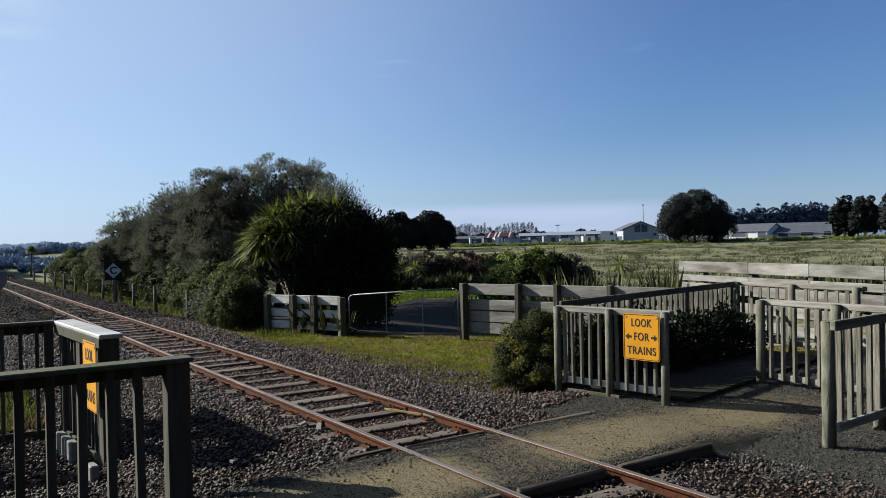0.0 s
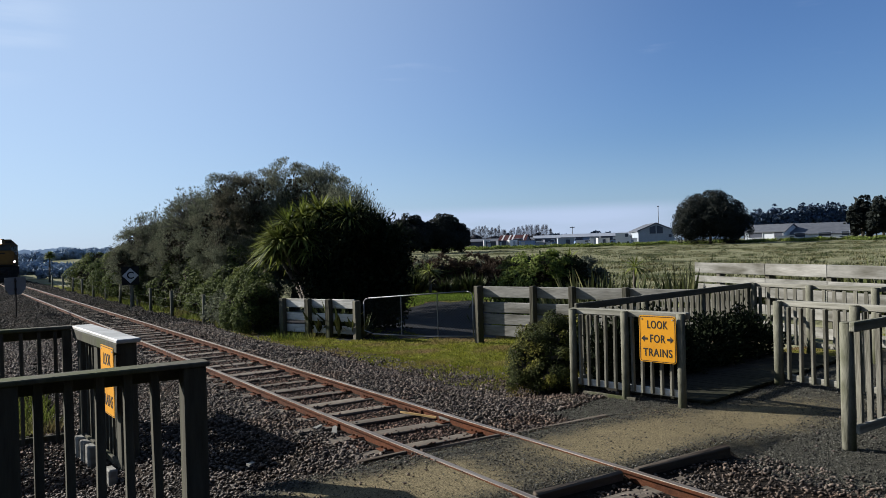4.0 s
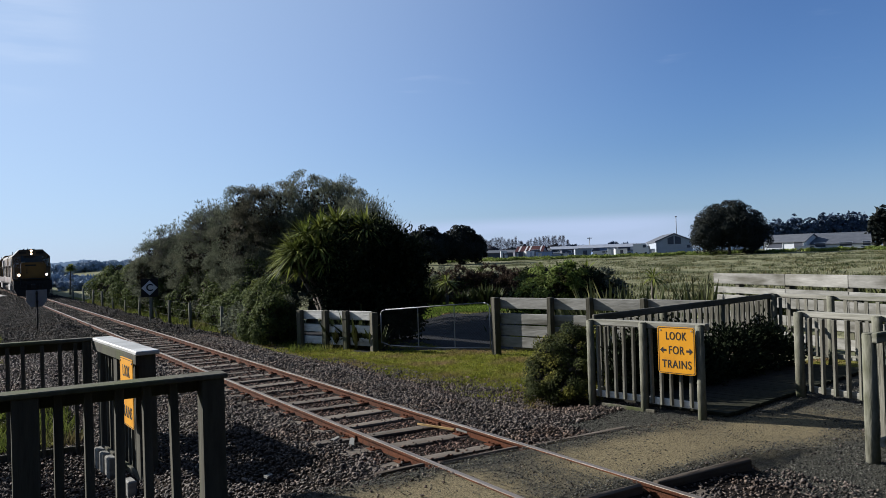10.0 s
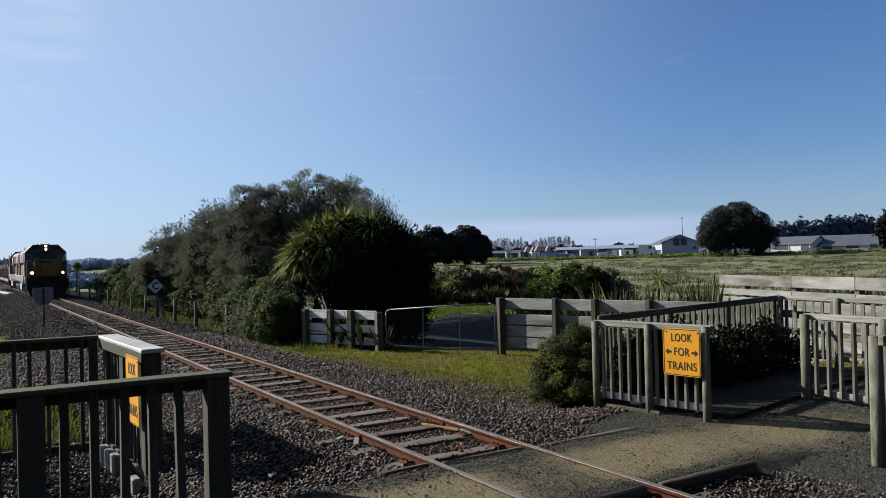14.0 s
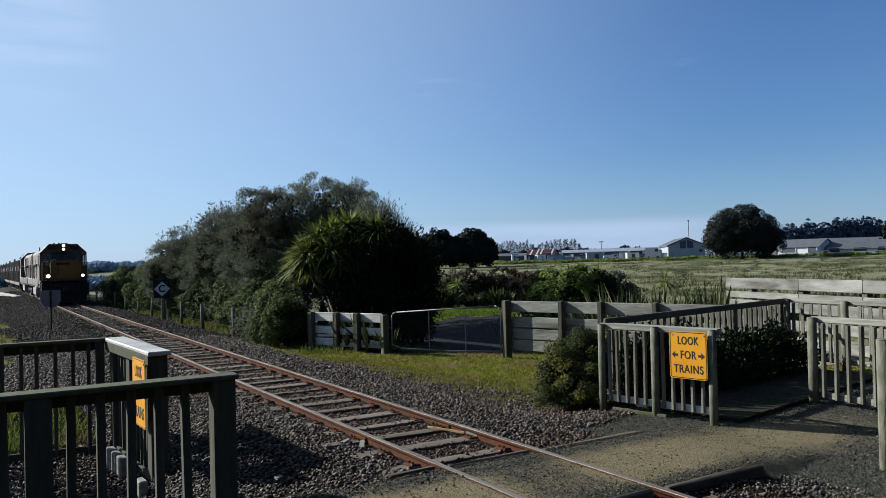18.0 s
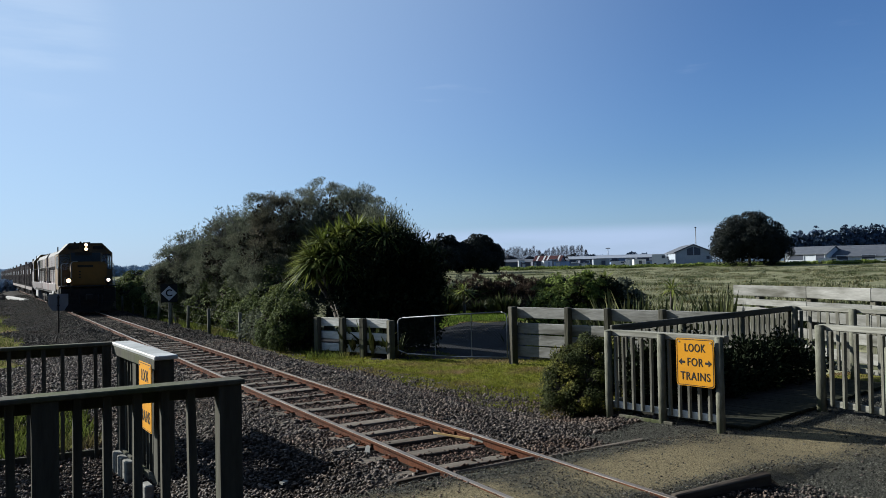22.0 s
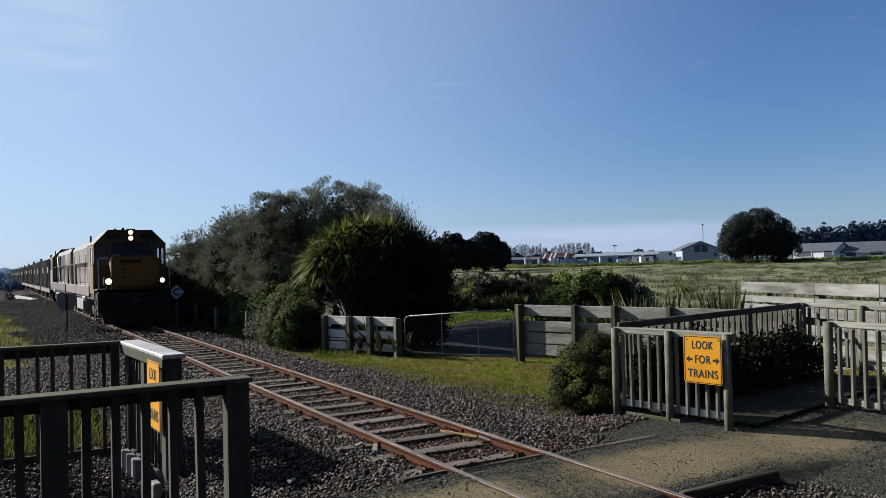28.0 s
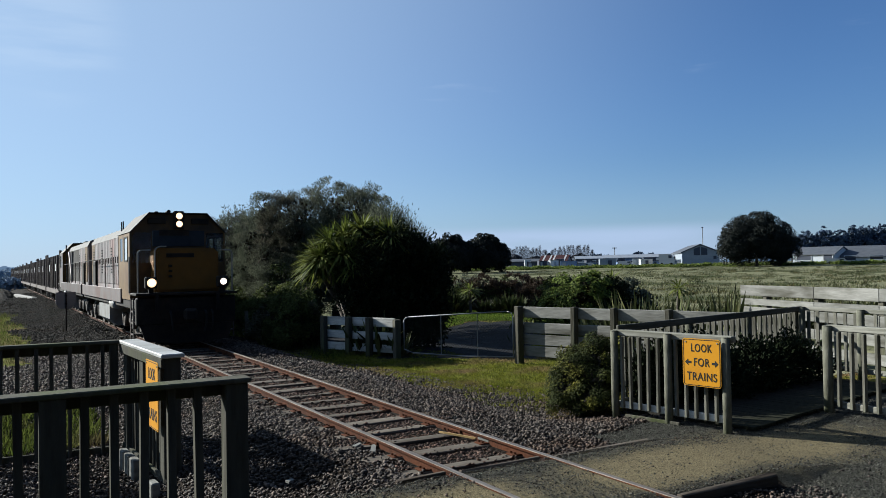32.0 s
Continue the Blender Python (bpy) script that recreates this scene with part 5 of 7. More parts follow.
def log_wagon():
    e = thing("log_wagon", pose(0, 0, 0), "dark rusty log wagon with tall stakes and stacked logs", "wagon", "wagons of the freight train")
    L = 13.6
    B = bmesh.new
    bm = B()
    add_box(bm, (0, L / 2, 0.98), (2.3, L - 0.5, 0.26), bevel=0.02)
    for s in (-1, 1):
        add_box(bm, (s * 1.16, L / 2, 0.92), (0.08, L - 0.5, 0.36), bevel=0.01)
    part("deck", bm, WAGON, e)
    for y in (0.35, L - 0.35):
        bm = B()
        add_box(bm, (0, y, 1.75), (2.4, 0.12, 1.7), bevel=0.02)
        for x in (-1.12, -0.4, 0.4, 1.12):
            add_box(bm, (x, y, 2.12), (0.14, 0.18, 2.45), bevel=0.02)
        part("bulkhead", bm, WAGON, e)
    bm = B()
    add_box(bm, (0, 0, 0), (0.13, 0.16, 2.05), bevel=0.02)
    me = to_mesh("stake", bm, WAGON)
    for y in (1.3, 3.0, 4.9, 6.3, 7.4, 8.9, 10.7, 12.3):
        for s in (-1, 1):
            o = new("stake", me)
            o.parent = e
            o.location = (s * 1.2, y, 2.07)
    for y0, y1 in ((0.6, 6.7), (6.95, 13.0)):
        for row in range(6):
            for k in range(5):
                x = -0.92 + k * 0.46 + (0.2 if row % 2 else 0)
                if abs(x) > 1.0:
                    continue
                r = random.uniform(0.17, 0.22)
                bm = B()
                add_rod(bm, (x, y0 + random.uniform(-0.1, 0.1), 1.33 + row * 0.34), (x + random.uniform(-0.05, 0.05), y1 + random.uniform(-0.1, 0.1), 1.33 + row * 0.34), r, r * 0.9, 8)
                part("log", bm, LOG, e)
    for y in (2.1, 8.1):
        bm = B()
        add_box(bm, (-1.27, y, 2.35), (0.012, 0.34, 0.42), bevel=0.003)
        part("placard", bm, WHITE, e, "small white placard")
    bogie(e, 2.0, 1.25, (-0.9, 0.9), 0.42)
    bogie(e, L - 2.0, 1.25, (-0.9, 0.9), 0.42)
    return e


LOCO_LENGTH, WAGON_LENGTH = 14.3, 14.3
lead = locomotive("leading orange diesel locomotive with lit headlights, front in shadow")
second = locomotive("second orange and grey diesel locomotive running hood first behind the leader", True)
for o in second.children_recursive:
    if o.name.startswith(("lens", "bulb")):
        o.data.materials[0] = GLASS
        tagged(o, "unlit dark lens")
wagons = [log_wagon()]
for i in range(10):
    wagons.append(copy_thing(wagons[0], pose(0, 0, 0)))
TRAIN = [(lead, 0.06), (second, 2 * LOCO_LENGTH - 0.1)] + [(w, 2 * LOCO_LENGTH + 0.3 + i * WAGON_LENGTH) for i, w in enumerate(wagons)]


def train_y(t):
    """Where the leading lights stand on the line after t seconds."""
    return 81.46 - 1.4818 * t - 0.01263 * t * t

# ---- plants ----


def unit(n):
    v = RNG.normal(size=(n, 3))
    return v / np.linalg.norm(v, axis=1)[:, None]


def leaf_mesh(name, pos, along, length, width, mat, face=None):
    """Lens-shaped leaves: one quad each, from pos along the given directions."""
    n = len(pos)
    side = np.cross(along, unit(n) if face is None else face + unit(n) * 0.35)
    side /= np.linalg.norm(side, axis=1)[:, None] + 1e-9
    L, W = np.broadcast_to(length, n)[:, None], np.broadcast_to(width, n)[:, None]
    mid = pos + along * L * 0.45
    v = np.stack([pos, mid + side * W / 2, pos + along * L, mid - side * W / 2], 1)
    f = np.arange(n * 4).reshape(n, 4)
    return from_arrays(name, v.reshape(-1, 3), f, mat)


def in_blobs(blobs, n, shell=0.55):
    """Points in a union of ellipsoids, denser near their surface, with the outward direction."""
    b = np.array(blobs, float)
    vol = b[:, 3] * b[:, 4] * b[:, 5]
    pick = RNG.choice(len(b), n, p=vol ** 0.75 / (vol ** 0.75).sum())
    d = unit(n)
    r = shell + (1 - shell) * RNG.uniform(size=n) ** 0.7
    r *= 1 + 0.16 * np.sin(d[:, 0] * 7 + pick) * np.sin(d[:, 2] * 6 + pick * 2) + 0.10 * np.sin(d[:, 1] * 13 + d[:, 0] * 9)
    return b[pick, :3] + d * b[pick, 3:] * r[:, None], d


def clumped(blobs, clumps, per, spread, shell=0.55, gaps=0.0):
    c, d = in_blobs(blobs, clumps, shell)
    if gaps:
        keep = np.sin(c[:, 0] * 2.9 + c[:, 2] * 2.1) + np.sin(c[:, 1] * 2.7 - c[:, 2] * 3.3) > gaps
        c, d = c[keep], d[keep]
    p = np.repeat(c, per, 0) + RNG.normal(size=(len(c) * per, 3)) * spread
    return p, np.repeat(d, per, 0)


def trunk_mesh(bm, base, blobs, r, height):
    top = Vector(base) + Vector((RNG.uniform(-0.2, 0.2), RNG.uniform(-0.2, 0.2), height))
    add_rod(bm, Vector(base) - Vector((0, 0, 0.2)), top, r, r * 0.65, 9)
    for x, y, z, rx, ry, rz in blobs:
        c = Vector((x, y, z))
        k = top.lerp(c, 0.5) + Vector((RNG.uniform(-0.2, 0.2), RNG.uniform(-0.2, 0.2), -0.15 * rz))
        add_rod(bm, top - Vector((0, 0, 0.1)), k, r * 0.45, r * 0.3, 6)
        add_rod(bm, k, c, r * 0.3, r * 0.12, 6)
        for j in range(4):
            e = c + Vector((RNG.uniform(-1, 1) * rx, RNG.uniform(-1, 1) * ry, RNG.uniform(-0.2, 1) * rz)) * 0.75
            add_rod(bm, k.lerp(c, 0.7), e, r * 0.14, r * 0.04, 5)


def tree(name, label, base, blobs, mat, clumps, per, spread, length, width, r=0.2, trunk_h=1.5, shell=0.5, up=0.3, outward=0.6, category="tree", group="", gaps=0.0):
    """Trunk with limbs into every mass of the crown, and a crown of single leaves. blobs are relative to the base."""
    z = float(gz(base[0], base[1]))
    t = thing(name, pose(base[0], base[1], z), label, category, group)
    bm = bmesh.new()
    trunk_mesh(bm, (0, 0, 0), blobs, r, trunk_h)
    part("trunk", bm, BARK, t)
    p, d = clumped(blobs, clumps, per, spread, shell, gaps)
    n = len(p)
    a = d * outward + unit(n) * 0.7 + np.array([0, 0, up])
    a /= np.linalg.norm(a, axis=1)[:, None]
    me = leaf_mesh("crown", p, a, length * RNG.uniform(0.6, 1.3, n), width * RNG.uniform(0.7, 1.3, n), mat)
    o = new("crown", me)
    o.parent = t
    return t


def plumes(blobs, n, per, size, cone, shell, core, lean=0.6, hollow=0.35):
    """Tufts that stand out of the masses of a crown, with dark gaps between them, and a thinner filling inside."""
    c, d = in_blobs(blobs, n, shell)
    ax = d * 0.8 + unit(n) * 0.3 + np.array([0, 0, lean])
    ax /= np.linalg.norm(ax, axis=1)[:, None]
    sz = size * RNG.uniform(0.6, 1.35, n)
    k = np.repeat(np.arange(n), per)
    r = ax[k] + unit(n * per) * cone
    r /= np.linalg.norm(r, axis=1)[:, None]
    q = sz[k] * (hollow + (1 - hollow) * RNG.uniform(size=n * per) ** 0.7)
    p = c[k] - ax[k] * sz[k][:, None] * 0.5 + r * q[:, None]
    pi, di = in_blobs(blobs, core, 0.05)
    b = np.array(blobs, float)
    return p, r, pi, di


def bush(name, label, base, blobs, mat, n, per, size, length, width, cone=0.6, shell=0.8, core=1500, core_leaf=0.3, r=0.15, trunk_h=0.8, lean=0.6, loose=0.35, category="shrub", group="", hollow=0.35, bark=None, flat=False, inside=None):
    """Trunk with limbs, a crown of tufted leaves or twigs, and the shaded inner growth."""
    z = float(gz(base[0], base[1]))
    t = thing(name, pose(base[0], base[1], z), label, category, group)
    bm = bmesh.new()
    trunk_mesh(bm, (0, 0, 0), blobs, r, trunk_h)
    part("trunk", bm, bark or BARK, t)
    p, a, pi, di = plumes(blobs, n, per, size, cone, shell, core, lean, hollow)
    m = len(p)
    face = None
    if flat:
        face, a = a, unit(m)
        a = a - face * (a * face).sum(1)[:, None] + face * 0.25
    else:
        a = a + unit(m) * loose
    a /= np.linalg.norm(a, axis=1)[:, None]
    me = leaf_mesh("crown", p, a, length * RNG.uniform(0.6, 1.3, m), width * RNG.uniform(0.7, 1.3, m), mat, face)
    o = new("crown", me)
    o.parent = t
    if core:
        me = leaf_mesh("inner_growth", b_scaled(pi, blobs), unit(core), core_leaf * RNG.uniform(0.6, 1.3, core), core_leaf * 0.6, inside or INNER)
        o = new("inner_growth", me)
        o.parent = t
        tagged(o, kind="stuff")
    return t


def b_scaled(p, blobs):
    """Draw points a little towards the middle of the nearest mass."""
    b = np.array(blobs, float)
    k = np.argmin((((p[:, None, :] - b[None, :, :3]) / b[None, :, 3:]) ** 2).sum(2), 1)
    return b[k, :3] + (p - b[k, :3]) * 0.78


def blades(name, base, along, length, width, droop, mat, segs=4):
    """Sword leaves: tapering strips that arch over by droop."""
    n = len(base)
    side = np.cross(along, np.array([0, 0, 1.0])) + unit(n) * 0.25
    side /= np.linalg.norm(side, axis=1)[:, None] + 1e-9
    L, W, D = (np.broadcast_to(q, n)[:, None] for q in (length, width, droop))
    rows = []
    for i in range(segs + 1):
        s = i / segs
        c = base + along * L * s + np.array([0, 0, -1.0]) * D * L * s * s
        w = W * (0.55 + 0.9 * s if s < 0.5 else 2.0 * (1.02 - s)) * 0.5
        rows.append(np.stack([c - side * w, c + side * w], 1))
    v = np.stack(rows, 1).reshape(n, -1, 3)
    q = np.array([(2 * i, 2 * i + 1, 2 * i + 3, 2 * i + 2) for i in range(segs)])
    f = (np.arange(n)[:, None, None] * (2 * segs + 2) + q[None]).reshape(-1, 4)
    return from_arrays(name, v.reshape(-1, 3), f, mat)


def grey_tree():
    x, y = at(22.0, 30.5)
    h = [(0.2, 0, 4.2, 1.75, 1.7, 1.45), (-1.55, -0.2, 4.0, 1.25, 1.4, 1.15), (1.3, 0.3, 4.15, 1.15, 1.4, 1.3), (2.5, 0.5, 2.7, 1.25, 1.4, 1.55), (-2.6, 0.2, 2.8, 1.1, 1.4, 1.5), (0.3, -0.6, 2.4, 2.1, 1.6, 1.6), (-1.9, -0.7, 1.5, 1.6, 1.4, 1.4), (-2.75, 0.1, 4.5, 0.35, 0.4, 0.7), (-0.6, -1.2, 3.3, 0.9, 0.7, 0.9), (0.9, -1.1, 3.5, 0.8, 0.7, 0.8)]
    bush("spreading_tree", "large twiggy grey-green spreading tree behind the wire fence", (x, y), h, TWIG, 1250, 230, 0.52, 0.075, 0.018, 0.52, 0.74, 7000, 0.16, 0.24, 1.2, 1.0, 0.22, "tree")


def bare_tree(az, d, h):
    """Forking grey limbs that end in fine twigs."""
    x, y = at(az, d)
    t = thing("bare_crowned_tree", pose(x, y, float(gz(x, y))), "thin forking tree with a nearly leafless grey crown", "tree", "hedgerow trees")
    bm, tips = bmesh.new(), []

    def fork(a, way, length, r, depth):
        b = a + way * length
        add_rod(bm, a, b, r, r * 0.7, 5 if depth > 2 else 4, caps=False)
        if depth == 0:
            tips.append((b, way))
            return
        for k in range(3 if depth > 1 else 4):
            turn = Vector([random.uniform(-1, 1) for q in range(3)])
            fork(b, (way + turn * 0.55 + Vector((0, 0, 0.08))).normalized(), length * random.uniform(0.62, 0.85), r * 0.6, depth - 1)

    fork(Vector((0, 0, -0.2)), Vector((random.uniform(-0.15, 0.15), 0, 1)).normalized(), h * 0.27, 0.08, 5)
    part("trunk", bm, GREYBARK, t, "grey forking trunk and limbs")
    k = 12
    p = np.repeat(np.array([q[0] for q in tips]), k, 0)
    a = np.repeat(np.array([q[1] for q in tips]), k, 0) + unit(len(p)) * 0.7
    a /= np.linalg.norm(a, axis=1)[:, None]
    o = new("crown", leaf_mesh("crown", p, a, RNG.uniform(0.06, 0.2, len(p)), 0.012, TWIG))
    o.parent = t


def hedge():
    # tall feathery trees of the hedge
    for az, d, h, w in ((16.9, 32, 4.7, 1.35), (18.6, 30.5, 3.6, 1.2), (15.3, 33.5, 4.5, 1.3), (14.2, 35, 3.7, 1.1), (12.8, 36.5, 3.6, 0.95), (11.5, 37.5, 3.4, 1.05)):
        x, y = at(az, d)
        bl = [(0, 0, h * 0.8, w * 0.85, w * 0.9, h * 0.2), (-w * 0.55, -0.3, h * 0.56, w * 0.75, w * 0.8, h * 0.24), (w * 0.5, 0.2, h * 0.6, w * 0.75, w * 0.8, h * 0.22), (0.1, -0.6, h * 0.36, w * 0.9, w * 0.7, h * 0.24), (w * 0.2, 0.1, h * 0.92, w * 0.4, w * 0.4, h * 0.1)]
        bush("hedge_tree", "feathery grey-brown twiggy tree in the hedgerow", (x, y), bl, TWIG, 280, 170, 0.44, 0.075, 0.019, 0.55, 0.68, 1800, 0.16, 0.11, 0.8, 0.75, 0.3, "tree", "hedgerow trees")
    for az, d, h in ((11.5, 37.0, 4.9), (13.2, 36.0, 4.8), (12.4, 37.4, 4.5), (16.6, 32.5, 5.6)):
        bare_tree(az, d, h)
    # leafy shrubs in front of them, towards the line
    for az, d, h, w in ((16.2, 28.5, 2.2, 1.1), (14.4, 31.5, 2.5, 1.2), (12.9, 34, 2.3, 1.2), (11.6, 37, 2.7, 1.3), (10.3, 41, 2.8, 1.4), (9.4, 45.5, 2.6, 1.4), (8.6, 50, 2.5, 1.4), (7.9, 55.5, 2.5, 1.3), (7.35, 61, 2.1, 1.2)):
        x, y = at(az, d)
        x += 1.15
        bl = [(0, 0, h * 0.68, w * 0.8, w * 0.8, h * 0.32), (-w * 0.55, -0.3, h * 0.42, w * 0.65, w * 0.7, h * 0.34), (w * 0.5, 0.2, h * 0.45, w * 0.65, w * 0.8, h * 0.36), (-0.2, -0.7, h * 0.26, w * 0.8, w * 0.6, h * 0.26)]
        bush("hedge_shrub", "dense leafy green shrub in the hedgerow", (x, y), bl, SHRUB, 75, 170, 0.46, 0.10, 0.07, 1.0, 0.92, 1800, 0.25, 0.10, 0.5, 0.5, 0.6, "shrub", "hedgerow shrubs", 0.75, flat=True)
    # leafy fringe along the wire fence
    for i, (x, y, h) in enumerate(((7.9, 24.0, 1.2), (8.0, 26.6, 1.3), (8.5, 29.5, 1.6), (8.6, 32.6, 1.7), (8.6, 39.5, 1.8), (8.1, 23.4, 1.9), (7.8, 23.0, 1.35))):
        bl = [(0, 0, h * 0.62, 0.6, 1.0, h * 0.36), (-0.3, 0.8, h * 0.4, 0.5, 0.7, h * 0.34), (-0.25, -0.8, h * 0.36, 0.5, 0.7, h * 0.32)]
        bush("hedge_shrub", "small-leaved green shrub growing through the wire fence", (x, y), bl, SHRUB if i % 3 else TWIG, 120, 70, 0.3, 0.085, 0.05, 0.9, 0.8, 700, 0.18, 0.04, 0.3, 0.5, 0.6, "shrub", "hedgerow shrubs", 0.6, flat=i % 3 > 0)


def cabbage_tree(base, heads, label, leaf=0.85, per=110, width=0.05):
    """Several stems, each with a burst of sword leaves. heads are relative places."""
    z = float(gz(*base))
    t = thing("cabbage_tree", pose(base[0], base[1], z), label, "tree")
    bm = bmesh.new()
    for hx, hy, hz in heads:
        add_rod(bm, (hx * 0.25, hy * 0.25, -0.1), (hx * 0.6, hy * 0.6, hz * 0.55), 0.10, 0.075, 7)
        add_rod(bm, (hx * 0.6, hy * 0.6, hz * 0.55), (hx, hy, hz), 0.075, 0.05, 7)
    part("trunk", bm, BARK, t)
    for h in heads:
        d = unit(per)
        d[:, 2] = np.abs(d[:, 2]) * 1.1 - 0.35
        d /= np.linalg.norm(d, axis=1)[:, None]
        me = blades("leaf_head", np.array(h) + d * 0.06, d, leaf * RNG.uniform(0.75, 1.1, per), width, RNG.uniform(0.1, 0.6, per), SWORD)
        o = new("leaf_head", me)
        o.parent = t
    return t


def palms():
    x, y = at(24.6, 22.5)
    heads = []
    for hx, hz in ((-1.5, 2.45), (-1.42, 2.8), (-1.12, 3.1), (-0.72, 3.35), (-0.28, 3.45), (0.12, 3.45), (0.5, 3.3), (-0.8, 2.8), (-0.2, 3.1), (-1.0, 2.35), (0.85, 3.1), (-0.5, 2.5), (0.3, 3.0), (-1.35, 2.6), (-1.0, 2.75), (-0.1, 2.75), (0.6, 2.8)):
        q = RNG.uniform(-0.4, 0.4)
        heads.append((hx * 0.97 + 0.1 + 0.42 * q, -0.42 * hx + 0.9 * q, hz - 0.14 + RNG.uniform(-0.1, 0.1)))
    cabbage_tree((x, y), heads, "broad cabbage tree with many heads of drooping sword leaves", 0.8, 200, 0.06)
    for az, d, h, w, mt in ((19.3, 22.2, 1.5, 0.6, SHRUB), (20.1, 22.6, 1.2, 0.5, TWIG), (18.4, 23.2, 1.6, 0.6, SHRUB)):
        x, y = at(az, d)
        bl = [(0, 0, h * 0.62, w * 0.6, w * 0.6, h * 0.38), (w * 0.5, 0.1, h * 0.42, w * 0.5, w * 0.5, h * 0.36), (-w * 0.5, -0.1, h * 0.4, w * 0.5, w * 0.5, h * 0.38)]
        bush("verge_shrub", "loose leafy shrub at the foot of the cabbage tree", (x, y), bl, mt, 110, 80, 0.26, 0.075, 0.04, 0.9, 0.85, 700, 0.15, 0.03, 0.3, 0.6, 0.6, "shrub", "shrubs by the cabbage tree", 0.6, flat=mt is not TWIG)
    # dark evergreen mass in its shade
    x, y = at(27.0, 22.4)
    tree("evergreen_shrub", "dark dense evergreen shrub beside the cabbage tree", (x, y), [(-0.15, 0, 1.5, 1.2, 0.9, 1.5), (-0.8, 0.4, 1.6, 0.9, 0.8, 1.5), (0.55, -0.3, 1.2, 0.7, 0.7, 1.25), (-0.1, 0.1, 2.6, 0.95, 0.8, 0.75), (0.55, -0.2, 2.2, 0.8, 0.7, 0.8)], DARKLEAF, 2600, 26, 0.13, 0.13, 0.06, 0.15, 0.6, 0.25, 0.2, 0.6, "shrub")
    x, y = at(26.6, 27)
    tree("evergreen_shrub", "twiggy grey-green tree beside the large one", (x, y), [(-0.45, 0, 3.85, 0.7, 0.8, 0.75), (0.25, 0, 3.2, 0.8, 0.9, 0.95), (0.5, 0, 2.2, 0.8, 0.9, 1.4)], TWIG, 700, 28, 0.15, 0.12, 0.025, 0.12, 0.8, 0.4, 0.8, 0.9, "shrub")
    x, y = at(32.0, 38.0)
    cabbage_tree((x, y), [(0, 0, 1.15)], "small young cabbage tree with yellow-green leaves", 0.75, 90, 0.06)
    x, y = at(46.9, 27)
    cabbage_tree((x, y), [(0, 0, 1.45)], "small young cabbage tree in the flax", 0.6, 70, 0.05)
    x, y = at(42.3, 29)
    cabbage_tree((x, y), [(0, 0, 1.7), (-0.3, 0.1, 1.3)], "small young cabbage tree among the shrubs", 0.7, 70, 0.05)


def flax(x, y, h, n):
    z = float(gz(x, y))
    a = RNG.uniform(0, 2 * math.pi, n)
    tilt = RNG.uniform(0.08, 0.75, n)
    d = np.stack([np.cos(a) * np.sin(tilt), np.sin(a) * np.sin(tilt), np.cos(tilt)], 1)
    b = np.stack([np.cos(a) * 0.12, np.sin(a) * 0.12, np.full(n, -0.05)], 1) * RNG.uniform(0.3, 1.6, n)[:, None]
    me = blades("flax", b, d, h * RNG.uniform(0.55, 1.15, n), 0.13, RNG.uniform(0.0, 0.4, n) * tilt * 1.6, FLAXM)
    o = new("flax", me)
    o.matrix_basis = pose(x, y, z)
    tagged(o, "clump of upright green flax blades", "flax", "flax clumps")


